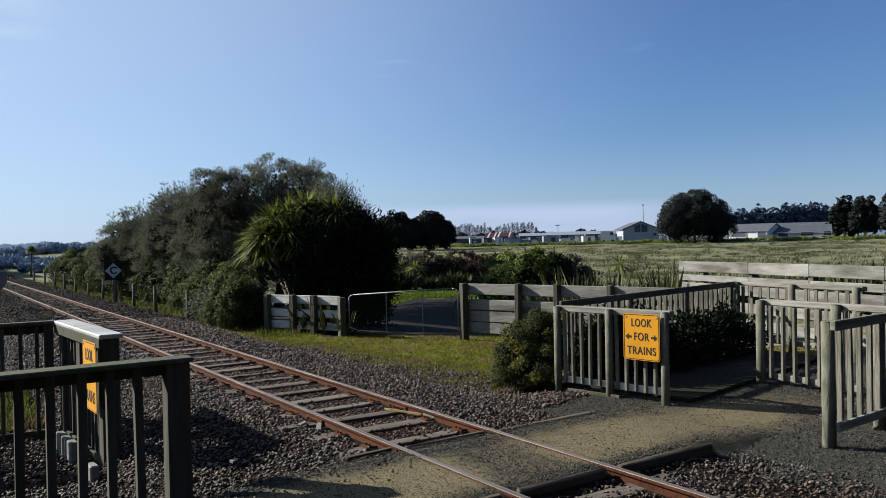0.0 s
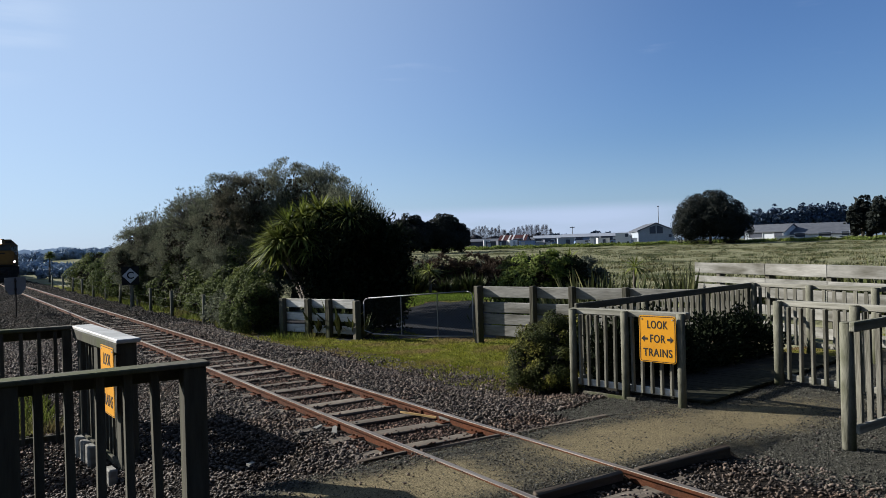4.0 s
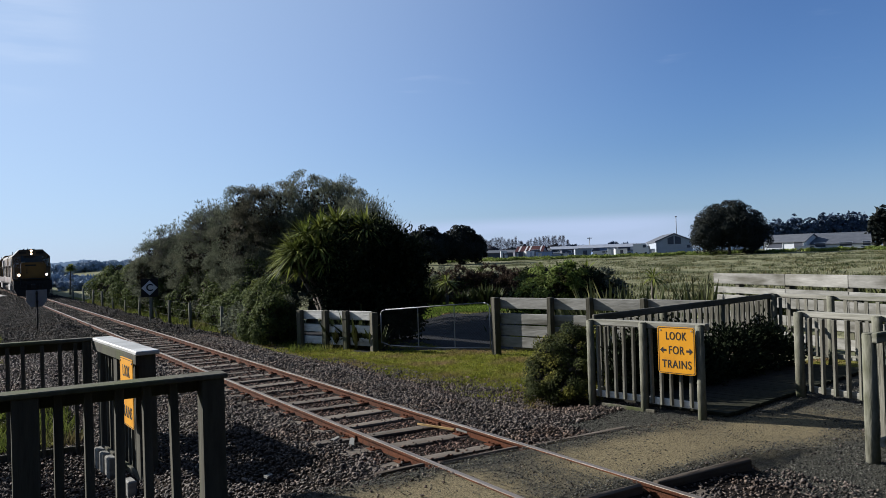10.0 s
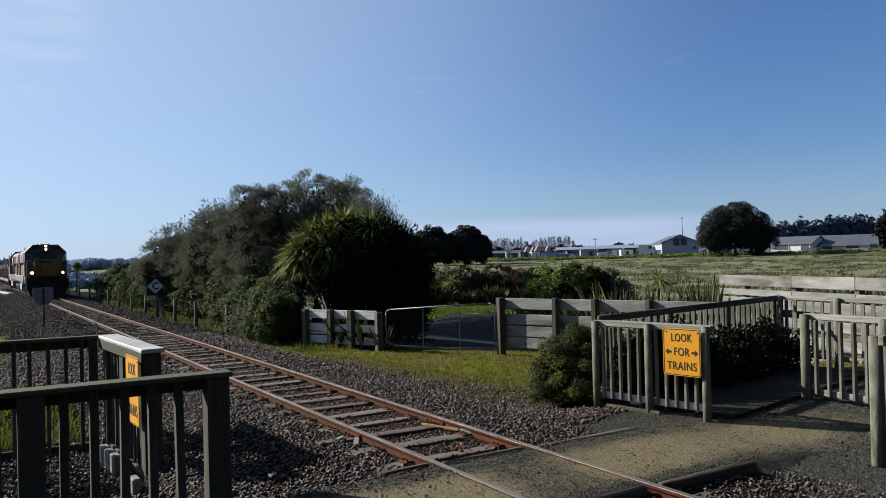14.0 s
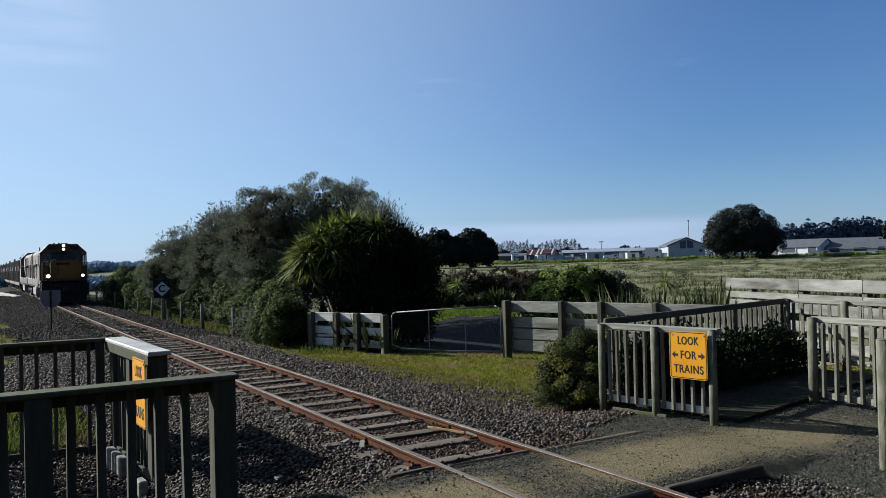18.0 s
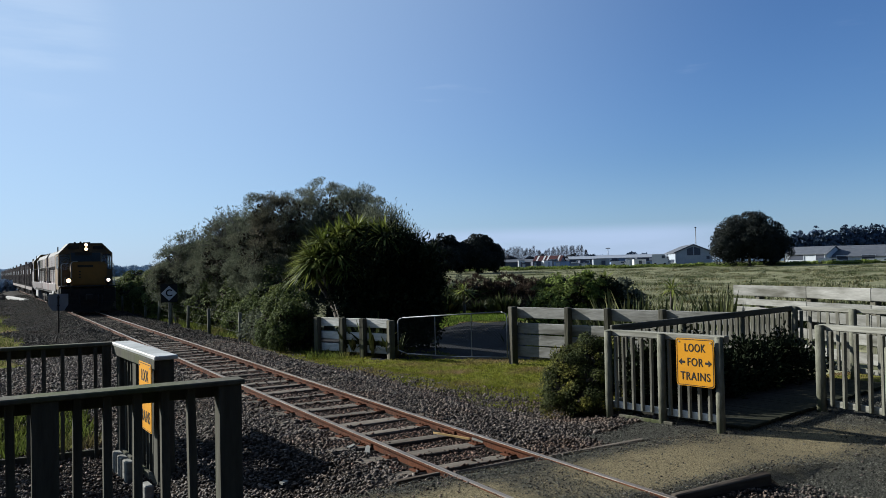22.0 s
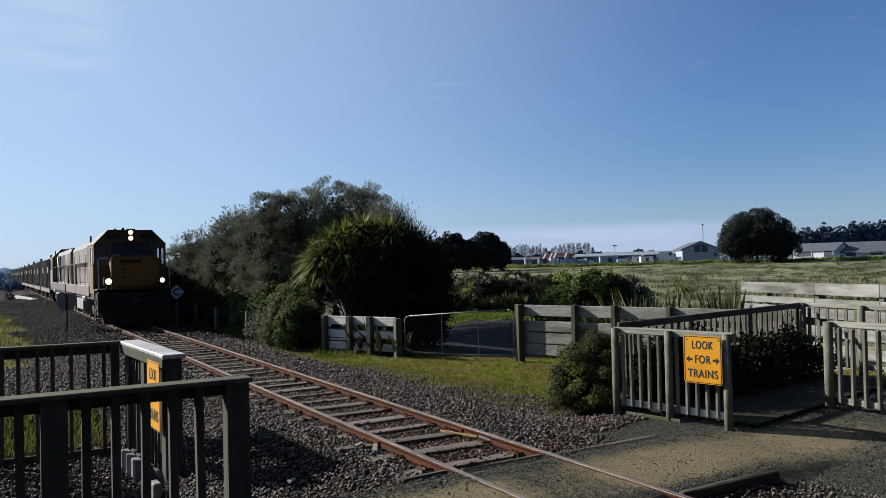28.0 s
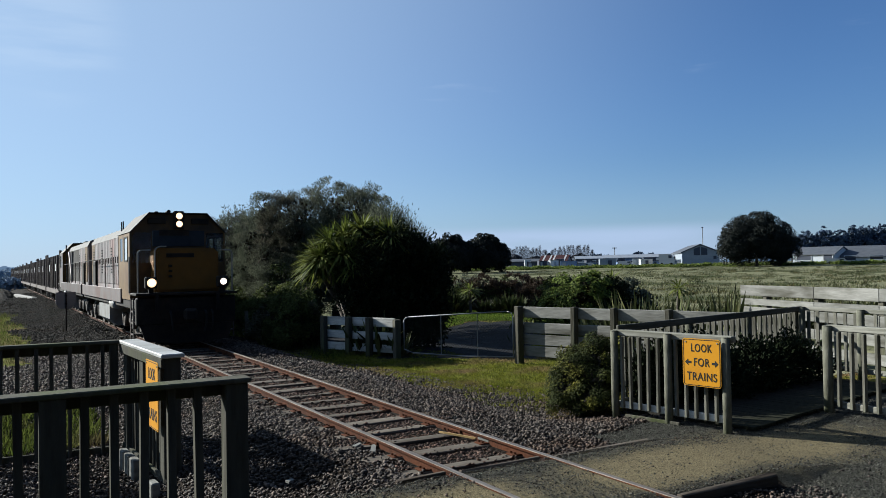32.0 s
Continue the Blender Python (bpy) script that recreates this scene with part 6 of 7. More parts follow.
def low_plants():
    for az, d, h in [(30.0, 38.3, 1.2), (30.7, 38.0, 1.35), (31.2, 38.4, 1.4), (33.0, 38.6, 0.8), (34.2, 38.2, 0.95), (34.9, 38.0, 1.1), (35.5, 38.4, 1.0), (37.6, 36, 1.2), (38.4, 34, 1.3), (53.4, 24, 2.19), (54.6, 24.6, 2.04), (56.5, 25, 2.04), (59.0, 24.6, 2.47), (59.8, 25.2, 2.62), (61.5, 23, 2.62), (62.4, 22.6, 2.91), (63.4, 23, 2.62), (64.2, 22.8, 2.76), (41.5, 21.5, 1.75), (40.2, 22, 1.42)]:
        x, y = at(az, d)
        flax(x, y, h * (1.0 if az < 39 else 0.82 if az < 53 else 0.6), 130)

    # flax hedge along the drain
    for i in range(23):
        x, y = at(42.4 + 0.36 * i + RNG.uniform(-0.15, 0.15), 20.6 + 0.9 * math.sin(i * 2.7) + 0.5 * math.sin(i * 1.3))
        flax(x, y, 1.75 * RNG.uniform(0.7, 1.15), 85)
    band = [(28.6 + 0.85 * i, 42.5 + 1.2 * math.sin(i * 2.3), 1.75 + 0.2 * math.sin(i * 1.7), 1.5, (BROWNTWIG, DARKLEAF, SHRUB, BROWNTWIG, TWIG)[i % 5]) for i in range(13)]
    band += [(39.3, 25.5, 2.1, 1.1, GREENLEAF), (40.4, 25, 2.35, 1.0, GREENLEAF), (41.4, 25.5, 2.1, 1.0, GREENLEAF), (42.4, 25.5, 1.8, 0.9, DARKLEAF), (43.6, 26, 1.75, 0.9, TWIG), (38.4, 28, 1.9, 1.0, SHRUB)]
    for az, d, h, w, mat in band:
        x, y = at(az, d)
        bl = [(0, 0, h * 0.6, w * 0.5, w * 0.5, h * 0.4), (w * 0.5, 0, h * 0.38, w * 0.45, w * 0.5, h * 0.36), (-w * 0.5, 0, h * 0.4, w * 0.45, w * 0.5, h * 0.38)]
        bush("swamp_shrub", "rounded twiggy shrub at the edge of the wet pasture", (x, y), bl, mat, 80, 70, 0.36, 0.13, 0.06, 0.7, 0.85, 700, 0.2, 0.05, 0.3, 0.6, 0.5, "shrub", "shrubs by the drain", 0.5, flat=mat is not BROWNTWIG)
    # spreading conifer by the railing: drooping sprays over a bare twiggy foot
    bl = []
    for i in range(16):
        u, w = i / 15, RNG.uniform(-1, 1)
        px, py = -0.30 + 1.1 * u + 0.22 * w, -0.1 + 0.75 * u - 0.32 * w
        top = 0.40 + 0.56 * u + 0.10 * RNG.uniform(-1, 1)
        bl.append((px, py, top, 0.24, 0.24, 0.16))
        bl.append((px * 0.85, py * 0.85, top * 0.6, 0.26, 0.26, 0.2))
    bush("spreading_conifer", "low dark spreading conifer bush with yellow-green tips by the railing", (7.62, 8.95), bl, CONIFER, 300, 260, 0.2, 0.034, 0.018, 0.8, 0.88, 2500, 0.10, 0.05, 0.2, 0.45, 0.45, "shrub", "", 0.6, flat=True)
    # shrub growing under the long handrail, the shade put into its near-black leaves
    tree("shade_shrub", "dark leafy shrub in the shade beside the walkway", (10.6, 8.35), [(0, 0, 0.38, 0.6, 0.4, 0.5), (0.9, 0.12, 0.42, 0.6, 0.4, 0.52), (-0.9, -0.1, 0.34, 0.6, 0.4, 0.42), (1.6, 0.2, 0.3, 0.5, 0.4, 0.36)], DARKLEAF, 700, 22, 0.07, 0.08, 0.035, 0.04, 0.2, 0.4, 0.3, 0.6, "shrub")
    # shrub added in the same near-black to darken the sign railing's gaps
    tree("shade_shrub", "dark leafy shrub in the shade behind the sign railing", (8.75, 8.3), [(0, 0, 0.5, 0.5, 0.3, 0.5), (0.6, 0.1, 0.5, 0.5, 0.3, 0.5), (-0.5, -0.1, 0.5, 0.45, 0.28, 0.5)], DARKLEAF, 700, 22, 0.07, 0.08, 0.035, 0.04, 0.2, 0.4, 0.3, 0.6, "shrub")
    # flax-like grass arching over the wing fence
    for x, y, h in ((8.76, 18.52, 1.2), (8.52, 19.1, 1.0), (8.98, 18.0, 0.8)):
        flax(x, y, h, 45)


def grass():
    n = 110000
    x, y = RNG.uniform(5.5, 16, n), RNG.uniform(8.5, 26, n)
    ok = (zone(x, y) == 0)
    x, y = x[ok], y[ok]
    n = len(x)
    d = unit(n) * 0.55 + np.array([0, 0, 1.0])
    d /= np.linalg.norm(d, axis=1)[:, None]
    p = np.stack([x, y, gz(x, y)], 1)
    tagged(new("lawn_grass", leaf_mesh("lawn_grass", p, d, RNG.uniform(0.015, 0.05, n), RNG.uniform(0.008, 0.018, n), BLADE)), "short mown yellow-green grass blades", "grass", kind="stuff")
    # tufts creeping out of the lawn into the stones
    c = 1500
    cy = RNG.uniform(8.6, 21.5, c)
    cx = right_edge(cy) - 0.9 * RNG.uniform(size=c) ** 1.7 + 0.25
    cx = np.concatenate([cx, RNG.uniform(7.0, 10.5, 700)])
    cy = np.concatenate([cy, RNG.uniform(9.0, 19.5, 700)])
    k = np.repeat(np.arange(len(cx)), 22)
    x, y = cx[k] + RNG.normal(size=len(k)) * 0.05, cy[k] + RNG.normal(size=len(k)) * 0.05
    ok = x > 6.1
    x, y = x[ok], y[ok]
    n = len(x)
    d = unit(n) * 0.7 + np.array([0, 0, 1.0])
    d /= np.linalg.norm(d, axis=1)[:, None]
    tagged(new("lawn_grass", leaf_mesh("lawn_grass", np.stack([x, y, gz(x, y)], 1), d, RNG.uniform(0.03, 0.09, n), RNG.uniform(0.006, 0.014, n), BLADE)), "longer grass tufts at the ragged edge of the lawn", "grass", kind="stuff")
    n = 26000
    az, r = RNG.uniform(28, 38, n), 30 + 12 * RNG.uniform(size=n)
    x, y = r * np.sin(np.radians(az)), r * np.cos(np.radians(az))
    ok = zone(x, y) == 0
    x, y = x[ok], y[ok]
    n = len(x)
    d = unit(n) * 0.55 + np.array([0, 0, 1.0])
    d /= np.linalg.norm(d, axis=1)[:, None]
    tagged(new("lawn_grass", leaf_mesh("lawn_grass", np.stack([x, y, gz(x, y)], 1), d, RNG.uniform(0.05, 0.14, n), RNG.uniform(0.02, 0.04, n), GREENBLADE)), "green grass strip beyond the gate", "grass", kind="stuff")
    # rough tufts over the pasture
    n = 40000
    r = 27 + 141 * RNG.uniform(size=n) ** 1.7
    az = RNG.uniform(27, 70, n)
    cx, cy = r * np.sin(np.radians(az)), r * np.cos(np.radians(az))
    ok = (zone(cx, cy) == 1) & (np.sin(cx * 0.23 + 1) + np.sin(cy * 0.31) + RNG.normal(size=n) * 0.6 > -0.6)
    cx, cy, r = cx[ok], cy[ok], r[ok]
    per = 6
    x, y, r = np.repeat(cx, per) + RNG.normal(size=len(cx) * per) * 0.15, np.repeat(cy, per) + RNG.normal(size=len(cx) * per) * 0.15, np.repeat(r, per)
    n = len(x)
    d = unit(n) * 0.5 + np.array([0, 0, 1.0])
    d /= np.linalg.norm(d, axis=1)[:, None]
    p = np.stack([x, y, gz(x, y) - 0.02], 1)
    k = 0.7 + 0.5 * np.clip(r / 80, 0, 1.5)
    tagged(new("pasture_tufts", leaf_mesh("pasture_tufts", p, d, RNG.uniform(0.04, 0.13, n) * k, RNG.uniform(0.02, 0.05, n) * k, DRYBLADE)), "rough tussocky pale green pasture grass", "grass", kind="stuff")
    # darker rush clumps
    n = 760
    r, az = 26 + 135 * RNG.uniform(size=n) ** 1.3, RNG.uniform(37, 68, n)
    cx, cy = r * np.sin(np.radians(az)), r * np.cos(np.radians(az))
    per = 60
    k = np.repeat(np.arange(n), per)
    w = RNG.uniform(0.3, 1.1, n)[k]
    x, y = cx[k] + RNG.normal(size=n * per) * w, cy[k] + RNG.normal(size=n * per) * w * 0.6
    d = unit(n * per) * 0.5 + np.array([0, 0, 1.0])
    d /= np.linalg.norm(d, axis=1)[:, None]
    tagged(new("rush_clumps", leaf_mesh("rush_clumps", np.stack([x, y, gz(x, y) - 0.02], 1), d, RNG.uniform(0.15, 0.42, n * per), RNG.uniform(0.03, 0.06, n * per), FLAXM)), "dark green rush clumps in the pasture", "rushes", kind="stuff")
    # weeds along the foot of the hedge and on the bank beside the line
    n = 16000
    x, y = np.concatenate([RNG.uniform(6.7, 8.4, n), RNG.uniform(-4.0, 1.6, n), RNG.uniform(-2.5, 1.45, n // 2)]), np.concatenate([RNG.uniform(18.5, 60, n), RNG.uniform(21.5, 62, n), RNG.uniform(12.5, 15.5, n // 2)])
    ok = (zone(x, y) != 2) | (y < 16)
    x, y = x[ok], y[ok]
    n = len(x)
    d = unit(n) * 0.6 + np.array([0, 0, 1.0])
    d /= np.linalg.norm(d, axis=1)[:, None]
    tagged(new("verge_grass", leaf_mesh("verge_grass", np.stack([x, y, gz(x, y)], 1), d, RNG.uniform(0.06, 0.26, n), RNG.uniform(0.012, 0.028, n), VERGE)), "long rough verge grass", "grass", kind="stuff")


grey_tree()
hedge()
palms()
low_plants()
grass()

# ---- distance ----


def far_tree(name, label, az, dist, w, h, blobs, clumps=900, leaf=0.5, mat=None, group="", z=None, trunk=0.35):
    x, y = at(az, dist)
    bl = [(a * w, b * w, c * h, d * w, d * w, e * h) for a, b, c, d, e in blobs]
    return bush(name, label, (x, y), bl, mat or FARLEAF, clumps // 8, 110, 0.085 * w, leaf * 0.6, leaf * 0.42, 0.9, 0.86, clumps * 2, leaf * 1.7, trunk, h * 0.3, 0.35, 0.6, "tree", group, 0.75, flat=True, inside=mat or FARLEAF)


DOME = [(0.02, 0, 0.74, 0.24, 0.22), (-0.2, 0.05, 0.6, 0.2, 0.22), (0.2, -0.03, 0.62, 0.2, 0.22), (-0.32, 0, 0.42, 0.17, 0.24), (0.32, 0.02, 0.44, 0.17, 0.26), (0.05, 0, 0.38, 0.38, 0.30), (-0.38, 0, 0.24, 0.12, 0.2), (0.38, 0, 0.26, 0.12, 0.22), (-0.1, -0.15, 0.5, 0.2, 0.25), (0.15, -0.15, 0.42, 0.2, 0.25)]


def building(name, label, az, dist, w, depth, wall_h, roof_h, walls, roofs, turn=0.0, openings=(), stripes=()):
    """Walls, a gabled roof along local x, and openings: (x, z, width, height, material) on the near face."""
    x, y = at(az, dist)
    b = thing(name, pose(x, y, float(gz(x, y)), 0, 0, -az + turn), label, "building", "buildings across the field")
    bm = bmesh.new()
    add_box(bm, (0, depth / 2, wall_h / 2 - 0.3), (w, depth, wall_h + 0.6))
    part("wall", bm, walls, b)
    bm = bmesh.new()
    o = 0.25
    if roof_h > 0:
        add_prism(bm, [(-o, wall_h - 0.02), (depth / 2, wall_h + roof_h), (depth + o, wall_h - 0.02), (depth + o, wall_h + 0.14), (depth / 2, wall_h + roof_h + 0.2), (-o, wall_h + 0.14)], 0, -w / 2 - o, w / 2 + o)
        gb = bmesh.new()
        add_prism(gb, [(0, wall_h - 0.02), (depth, wall_h - 0.02), (depth / 2, wall_h + roof_h)], 0, -w / 2, w / 2)
        part("gable", gb, walls, b)
    else:
        add_box(bm, (0, depth / 2, wall_h + 0.1), (w + 0.4, depth + 0.4, 0.2))
    part("roof", bm, roofs, b)
    for sx in stripes:
        bm = bmesh.new()
        q = [Vector((-o, wall_h + 0.15)), Vector((depth / 2, wall_h + roof_h + 0.21))]
        add_prism(bm, [(q[0].x, q[0].y), (q[1].x, q[1].y), (q[1].x, q[1].y + 0.04), (q[0].x, q[0].y + 0.04)], 0, sx - 0.25, sx + 0.25)
        part("roof_sheet", bm, DULLWHITE, b, "white roofing sheet")
    for ox, oz, ow, oh, m in openings:
        bm = bmesh.new()
        add_box(bm, (ox, -0.02, oz), (ow, 0.12, oh), bevel=0.02)
        wnd = part("window", bm, m, b)
        bm = bmesh.new()
        for e in (-1, 1):
            add_box(bm, (ox + e * ow / 2, -0.06, oz), (0.12, 0.12, oh + 0.2))
            add_box(bm, (ox, -0.06, oz + e * oh / 2), (ow, 0.12, 0.12))
        part("frame", bm, WALLPALE, wnd)
    return b


def gable_front(name, label, az, dist, w, depth, wall_h, roof_h, walls, roofs, turn=0.0, windows=()):
    """A hall whose gable faces the viewer."""
    x, y = at(az, dist)
    b = thing(name, pose(x, y, float(gz(x, y)), 0, 0, -az + turn), label, "building", "buildings across the field")
    bm = bmesh.new()
    add_prism(bm, [(-w / 2, -0.5), (w / 2, -0.5), (w / 2, wall_h), (0, wall_h + roof_h), (-w / 2, wall_h)], 1, 0, depth)
    part("wall", bm, walls, b)
    bm = bmesh.new()
    add_prism(bm, [(-w / 2 - 0.3, wall_h - 0.1), (0, wall_h + roof_h + 0.02), (w / 2 + 0.3, wall_h - 0.1), (w / 2 + 0.3, wall_h + 0.2), (0, wall_h + roof_h + 0.32), (-w / 2 - 0.3, wall_h + 0.2)], 1, -0.3, depth + 0.3)
    part("roof", bm, roofs, b)
    for pts in windows:
        bm = bmesh.new()
        add_prism(bm, pts, 1, -0.08, 0.02)
        part("window", bm, DARKWALL, b)
    return b


def distance():
    far_tree("dome_tree", "large dark dome-shaped evergreen standing across the field", 52.1, 170, 18.6, 11.2, DOME, 3600, 0.5, group="field trees")
    far_tree("dome_tree", "broad dark evergreen grove across the field", 30.5, 150, 11.5, 7.7, DOME, 2400, 0.5, group="field trees")
    far_tree("dome_tree", "broad dark evergreen grove across the field", 33.1, 152, 11, 7.5, DOME, 2400, 0.5, group="field trees")
    for az, d, w, h in ((61.5, 210, 9, 10.5), (62.7, 205, 9, 10.2), (64.5, 190, 10, 10.5), (65.6, 188, 8, 9)):
        far_tree("pine_tree", "tall dark ragged pine beside the houses", az, d, w, h, DOME, 640, 0.7, group="pines")
    for az, d, w, h in ((54.3, 420, 14, 13.5), (55.2, 420, 15, 16), (56.2, 425, 15, 18.0), (57.2, 430, 14, 15.5), (57.9, 432, 13, 17.5), (58.6, 440, 16, 19), (59.5, 445, 14, 19.5), (60.3, 450, 14, 18.5), (61.2, 455, 13, 17), (62.3, 460, 14, 17), (64, 460, 14, 17)):
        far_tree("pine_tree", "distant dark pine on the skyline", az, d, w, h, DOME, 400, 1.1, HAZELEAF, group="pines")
    # unseen tree belt added behind the viewer, closing the place and cutting sky light
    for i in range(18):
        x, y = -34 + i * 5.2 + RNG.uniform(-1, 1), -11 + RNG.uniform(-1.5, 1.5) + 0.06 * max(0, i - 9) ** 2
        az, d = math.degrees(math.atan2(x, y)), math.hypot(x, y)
        far_tree("belt_tree", "unseen evergreen added behind the viewer to block sky light", az, d, 10.5, RNG.uniform(15, 18), DOME, 380, 1.0, group="belt trees")
    # dark hedge along the far side of the pasture
    n = 26000
    az = RNG.uniform(27, 70, n)
    d = 178 + 5 * np.sin(az * 1.7) + RNG.uniform(-2, 2, n)
    x, y = d * np.sin(np.radians(az)), d * np.cos(np.radians(az))
    h = (0.55 + 0.15 * np.sin(az * 5.3) * np.sin(az * 2.1)) * RNG.uniform(0, 1, n) ** 0.6
    p = np.stack([x, y, gz(x, y) + h], 1)
    tagged(new("far_hedge", leaf_mesh("far_hedge", p, unit(n), RNG.uniform(0.25, 0.5, n), RNG.uniform(0.15, 0.3, n), GREENLEAF)), "low dark hedge along the far side of the pasture", "hedge", kind="stuff")
    # row of bare poplars
    for i in range(46):
        az = 34.7 + i * 0.135 + RNG.uniform(-0.08, 0.08) + (0.25 if i > 22 else 0.0)
        x, y = at(az, 420 + RNG.uniform(-10, 10))
        h = RNG.uniform(8.5, 11.0) * (0.84 if i in (0, 1, 21, 22, 23, 24, 44, 45) else 1.0)
        t = thing("bare_poplar", pose(x, y, float(gz(x, y))), "leafless pale twiggy poplar on the skyline", "tree", "bare poplars")
        bm = bmesh.new()
        add_rod(bm, (0, 0, -0.3), (0, 0, h * 0.6), 0.12, 0.03, 6)
        part("trunk", bm, BARE, t)
        n = 620
        z = RNG.uniform(0.05, 0.95, n) ** 0.85 * h
        a = RNG.uniform(0, 6.28, n)
        rr = RNG.uniform(0, 2.6, n) * (1.12 - z / h)
        p = np.stack([np.cos(a) * rr, np.sin(a) * rr, z], 1)
        d = np.stack([np.cos(a) * 0.3, np.sin(a) * 0.3, np.ones(n)], 1)
        o = new("crown", leaf_mesh("crown", p, d / np.linalg.norm(d, axis=1)[:, None], RNG.uniform(0.7, 1.5, n), 0.05, BARE))
        o.parent = t
    # hazy scrub under them, and low dark bushes where the line runs out of sight
    for k in range(9):
        far_tree("field_bush", "hazy grey-brown bush under the poplars", 34.6 + 0.78 * k, 400, 9, 5.2 + 1.2 * math.sin(k * 2.1), DOME, 260, 1.0, BARE, group="bushes under the poplars")
    for az, d, w, h in ((6.7, 96, 5, 1.5), (7.7, 93, 5, 1.6), (8.7, 90, 5, 1.8), (5.6, 118, 6, 1.7), (4.6, 125, 7, 2.0), (3.4, 122, 7, 1.8), (0.3, 128, 7, 1.9), (-1.2, 120, 6, 1.8), (-2.6, 115, 6, 2.2), (-4.0, 118, 7, 2.0)):
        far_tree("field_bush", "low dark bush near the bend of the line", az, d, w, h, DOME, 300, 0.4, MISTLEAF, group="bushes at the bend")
    # buildings
    gable_front("hangar", "grey metal hangar with a dark window in its gable", 48.45, 220, 9.6, 24, 3.3, 2.0, WALLGREY, ROOFGREY, 8, windows=([(-1.75, 2.6), (-0.15, 2.6), (-0.15, 4.85), (-1.75, 4.3)], [(0.15, 2.6), (1.75, 2.6), (1.75, 4.3), (0.15, 4.85)], [(3.3, 1.5), (4.1, 1.5), (4.1, 2.3), (3.3, 2.3)]))
    building("shed", "long low grey shed with a flat pale roof", 44.2, 235, 20, 10, 2.2, 0.9, BLUEWALL, ROOFPALE, 0, ((-6, 1.2, 3, 1.8, DARKWALL), (0, 1.2, 3, 1.8, DARKWALL), (5.5, 1.2, 4, 1.6, VANWHITE)))
    building("shed", "low open-fronted shed with a pale roof", 41.7, 240, 16, 9, 2.2, 0.8, DARKWALL, ROOFPALE, 4, ((-4, 1.0, 4, 1.5, DARKWALL), (3, 1.0, 4, 1.4, WALLPALE)))
    building("barn", "small barn with a rusty red and white striped roof", 38.1, 240, 8.5, 8, 1.4, 2.0, WALLGREY, ROOFRED, -14, ((2.4, 0.8, 1.6, 1.3, VANWHITE),), stripes=(-3.2, -1.2, 0.0, 3.4))
    building("shed", "low grey shed beside the grove", 36.1, 250, 9, 8, 1.7, 0.8, DARKWALL, ROOFGREY, 0, ())
    building("house", "low house with a grey gabled roof", 55.6, 190, 9, 9, 2.0, 1.7, WALLPALE, ROOFGREY, -24, ((-2, 1.4, 3.2, 1.2, DARKWALL), (3.2, 1.4, 2, 1.4, DARKWALL)))
    building("house", "wide low pale house with a grey hipped roof", 59.0, 190, 11.5, 10, 1.3, 1.9, VANWHITE, ROOFGREY, 0, ((-4, 1.2, 2.2, 1.0, DARKWALL), (1.0, 1.2, 2.6, 1.0, DARKWALL), (5, 1.2, 1.6, 1.2, DARKWALL)))
    building("house", "pale grey house behind the wide one", 58.7, 215, 14, 9, 2.7, 1.2, WALLGREY, ROOFGREY, 0, ((0, 3.0, 2.6, 1.0, DARKWALL),))
    for az, d, w, h, rh in ((39.6, 262, 12, 2.0, 0.7), (42.9, 265, 15, 2.4, 0.6), (46.2, 262, 12, 2.6, 0.8), (40.7, 250, 7, 1.6, 0.7)):
        building("shed", "low grey shed in the second row of buildings", az, d, w, 8, h, rh, WALLGREY, ROOFGREY if d > 261 else ROOFPALE, 6, ((-w * 0.2, 1.0, w * 0.2, 1.2, DARKWALL),))
    for az, d, w, h in ((41.3, 300, 7, 4.6), (42.0, 305, 6, 4.2), (44.2, 300, 8, 4.8), (45.1, 305, 6, 4.5), (47.0, 300, 7, 5.0)):
        far_tree("field_tree", "small dark tree behind the sheds", az, d, w, h, DOME, 240, 0.8, HAZELEAF, group="trees behind the sheds")
    # pale vehicles and containers by the hangar
    for az, d, w, h, l in ((46.15, 212, 4.0, 2.9, "white truck parked beside the hangar"), (45.2, 222, 6.5, 1.6, "white low trailer parked by the sheds"), (43.3, 222, 4.2, 1.4, "white van parked before the long shed"), (40.4, 226, 4.0, 1.5, "white van parked before the sheds"), (57.0, 182, 4.2, 1.2, "green and white car parked at the houses"), (37.0, 236, 5.0, 1.2, "pale trailer parked by the barn"), (59.9, 182, 7.0, 0.9, "low white fence panel before the house")):
        x, y = at(az, d)
        v = thing("parked_van", pose(x, y, float(gz(x, y)), 0, 0, -az), l, "vehicle", "parked vehicles")
        bm = bmesh.new()
        add_prism(bm, [(-w / 2, 0.35), (w / 2, 0.35), (w / 2, h * 0.62), (w * 0.42, h * 0.7), (w * 0.3, h), (-w / 2, h)], 1, -0.9, 0.9)
        part("body", bm, VANWHITE, v)
        bm = bmesh.new()
        add_box(bm, (w * 0.22, -0.91, h * 0.76), (w * 0.2, 0.03, h * 0.26))
        part("window", bm, DARKWALL, v)
        for e in (-0.3, 0.3):
            bm = bmesh.new()
            add_rod(bm, (e * w, -0.92, 0.33), (e * w, -0.7, 0.33), 0.33, n=12)
            part("wheel", bm, BLACK, v)
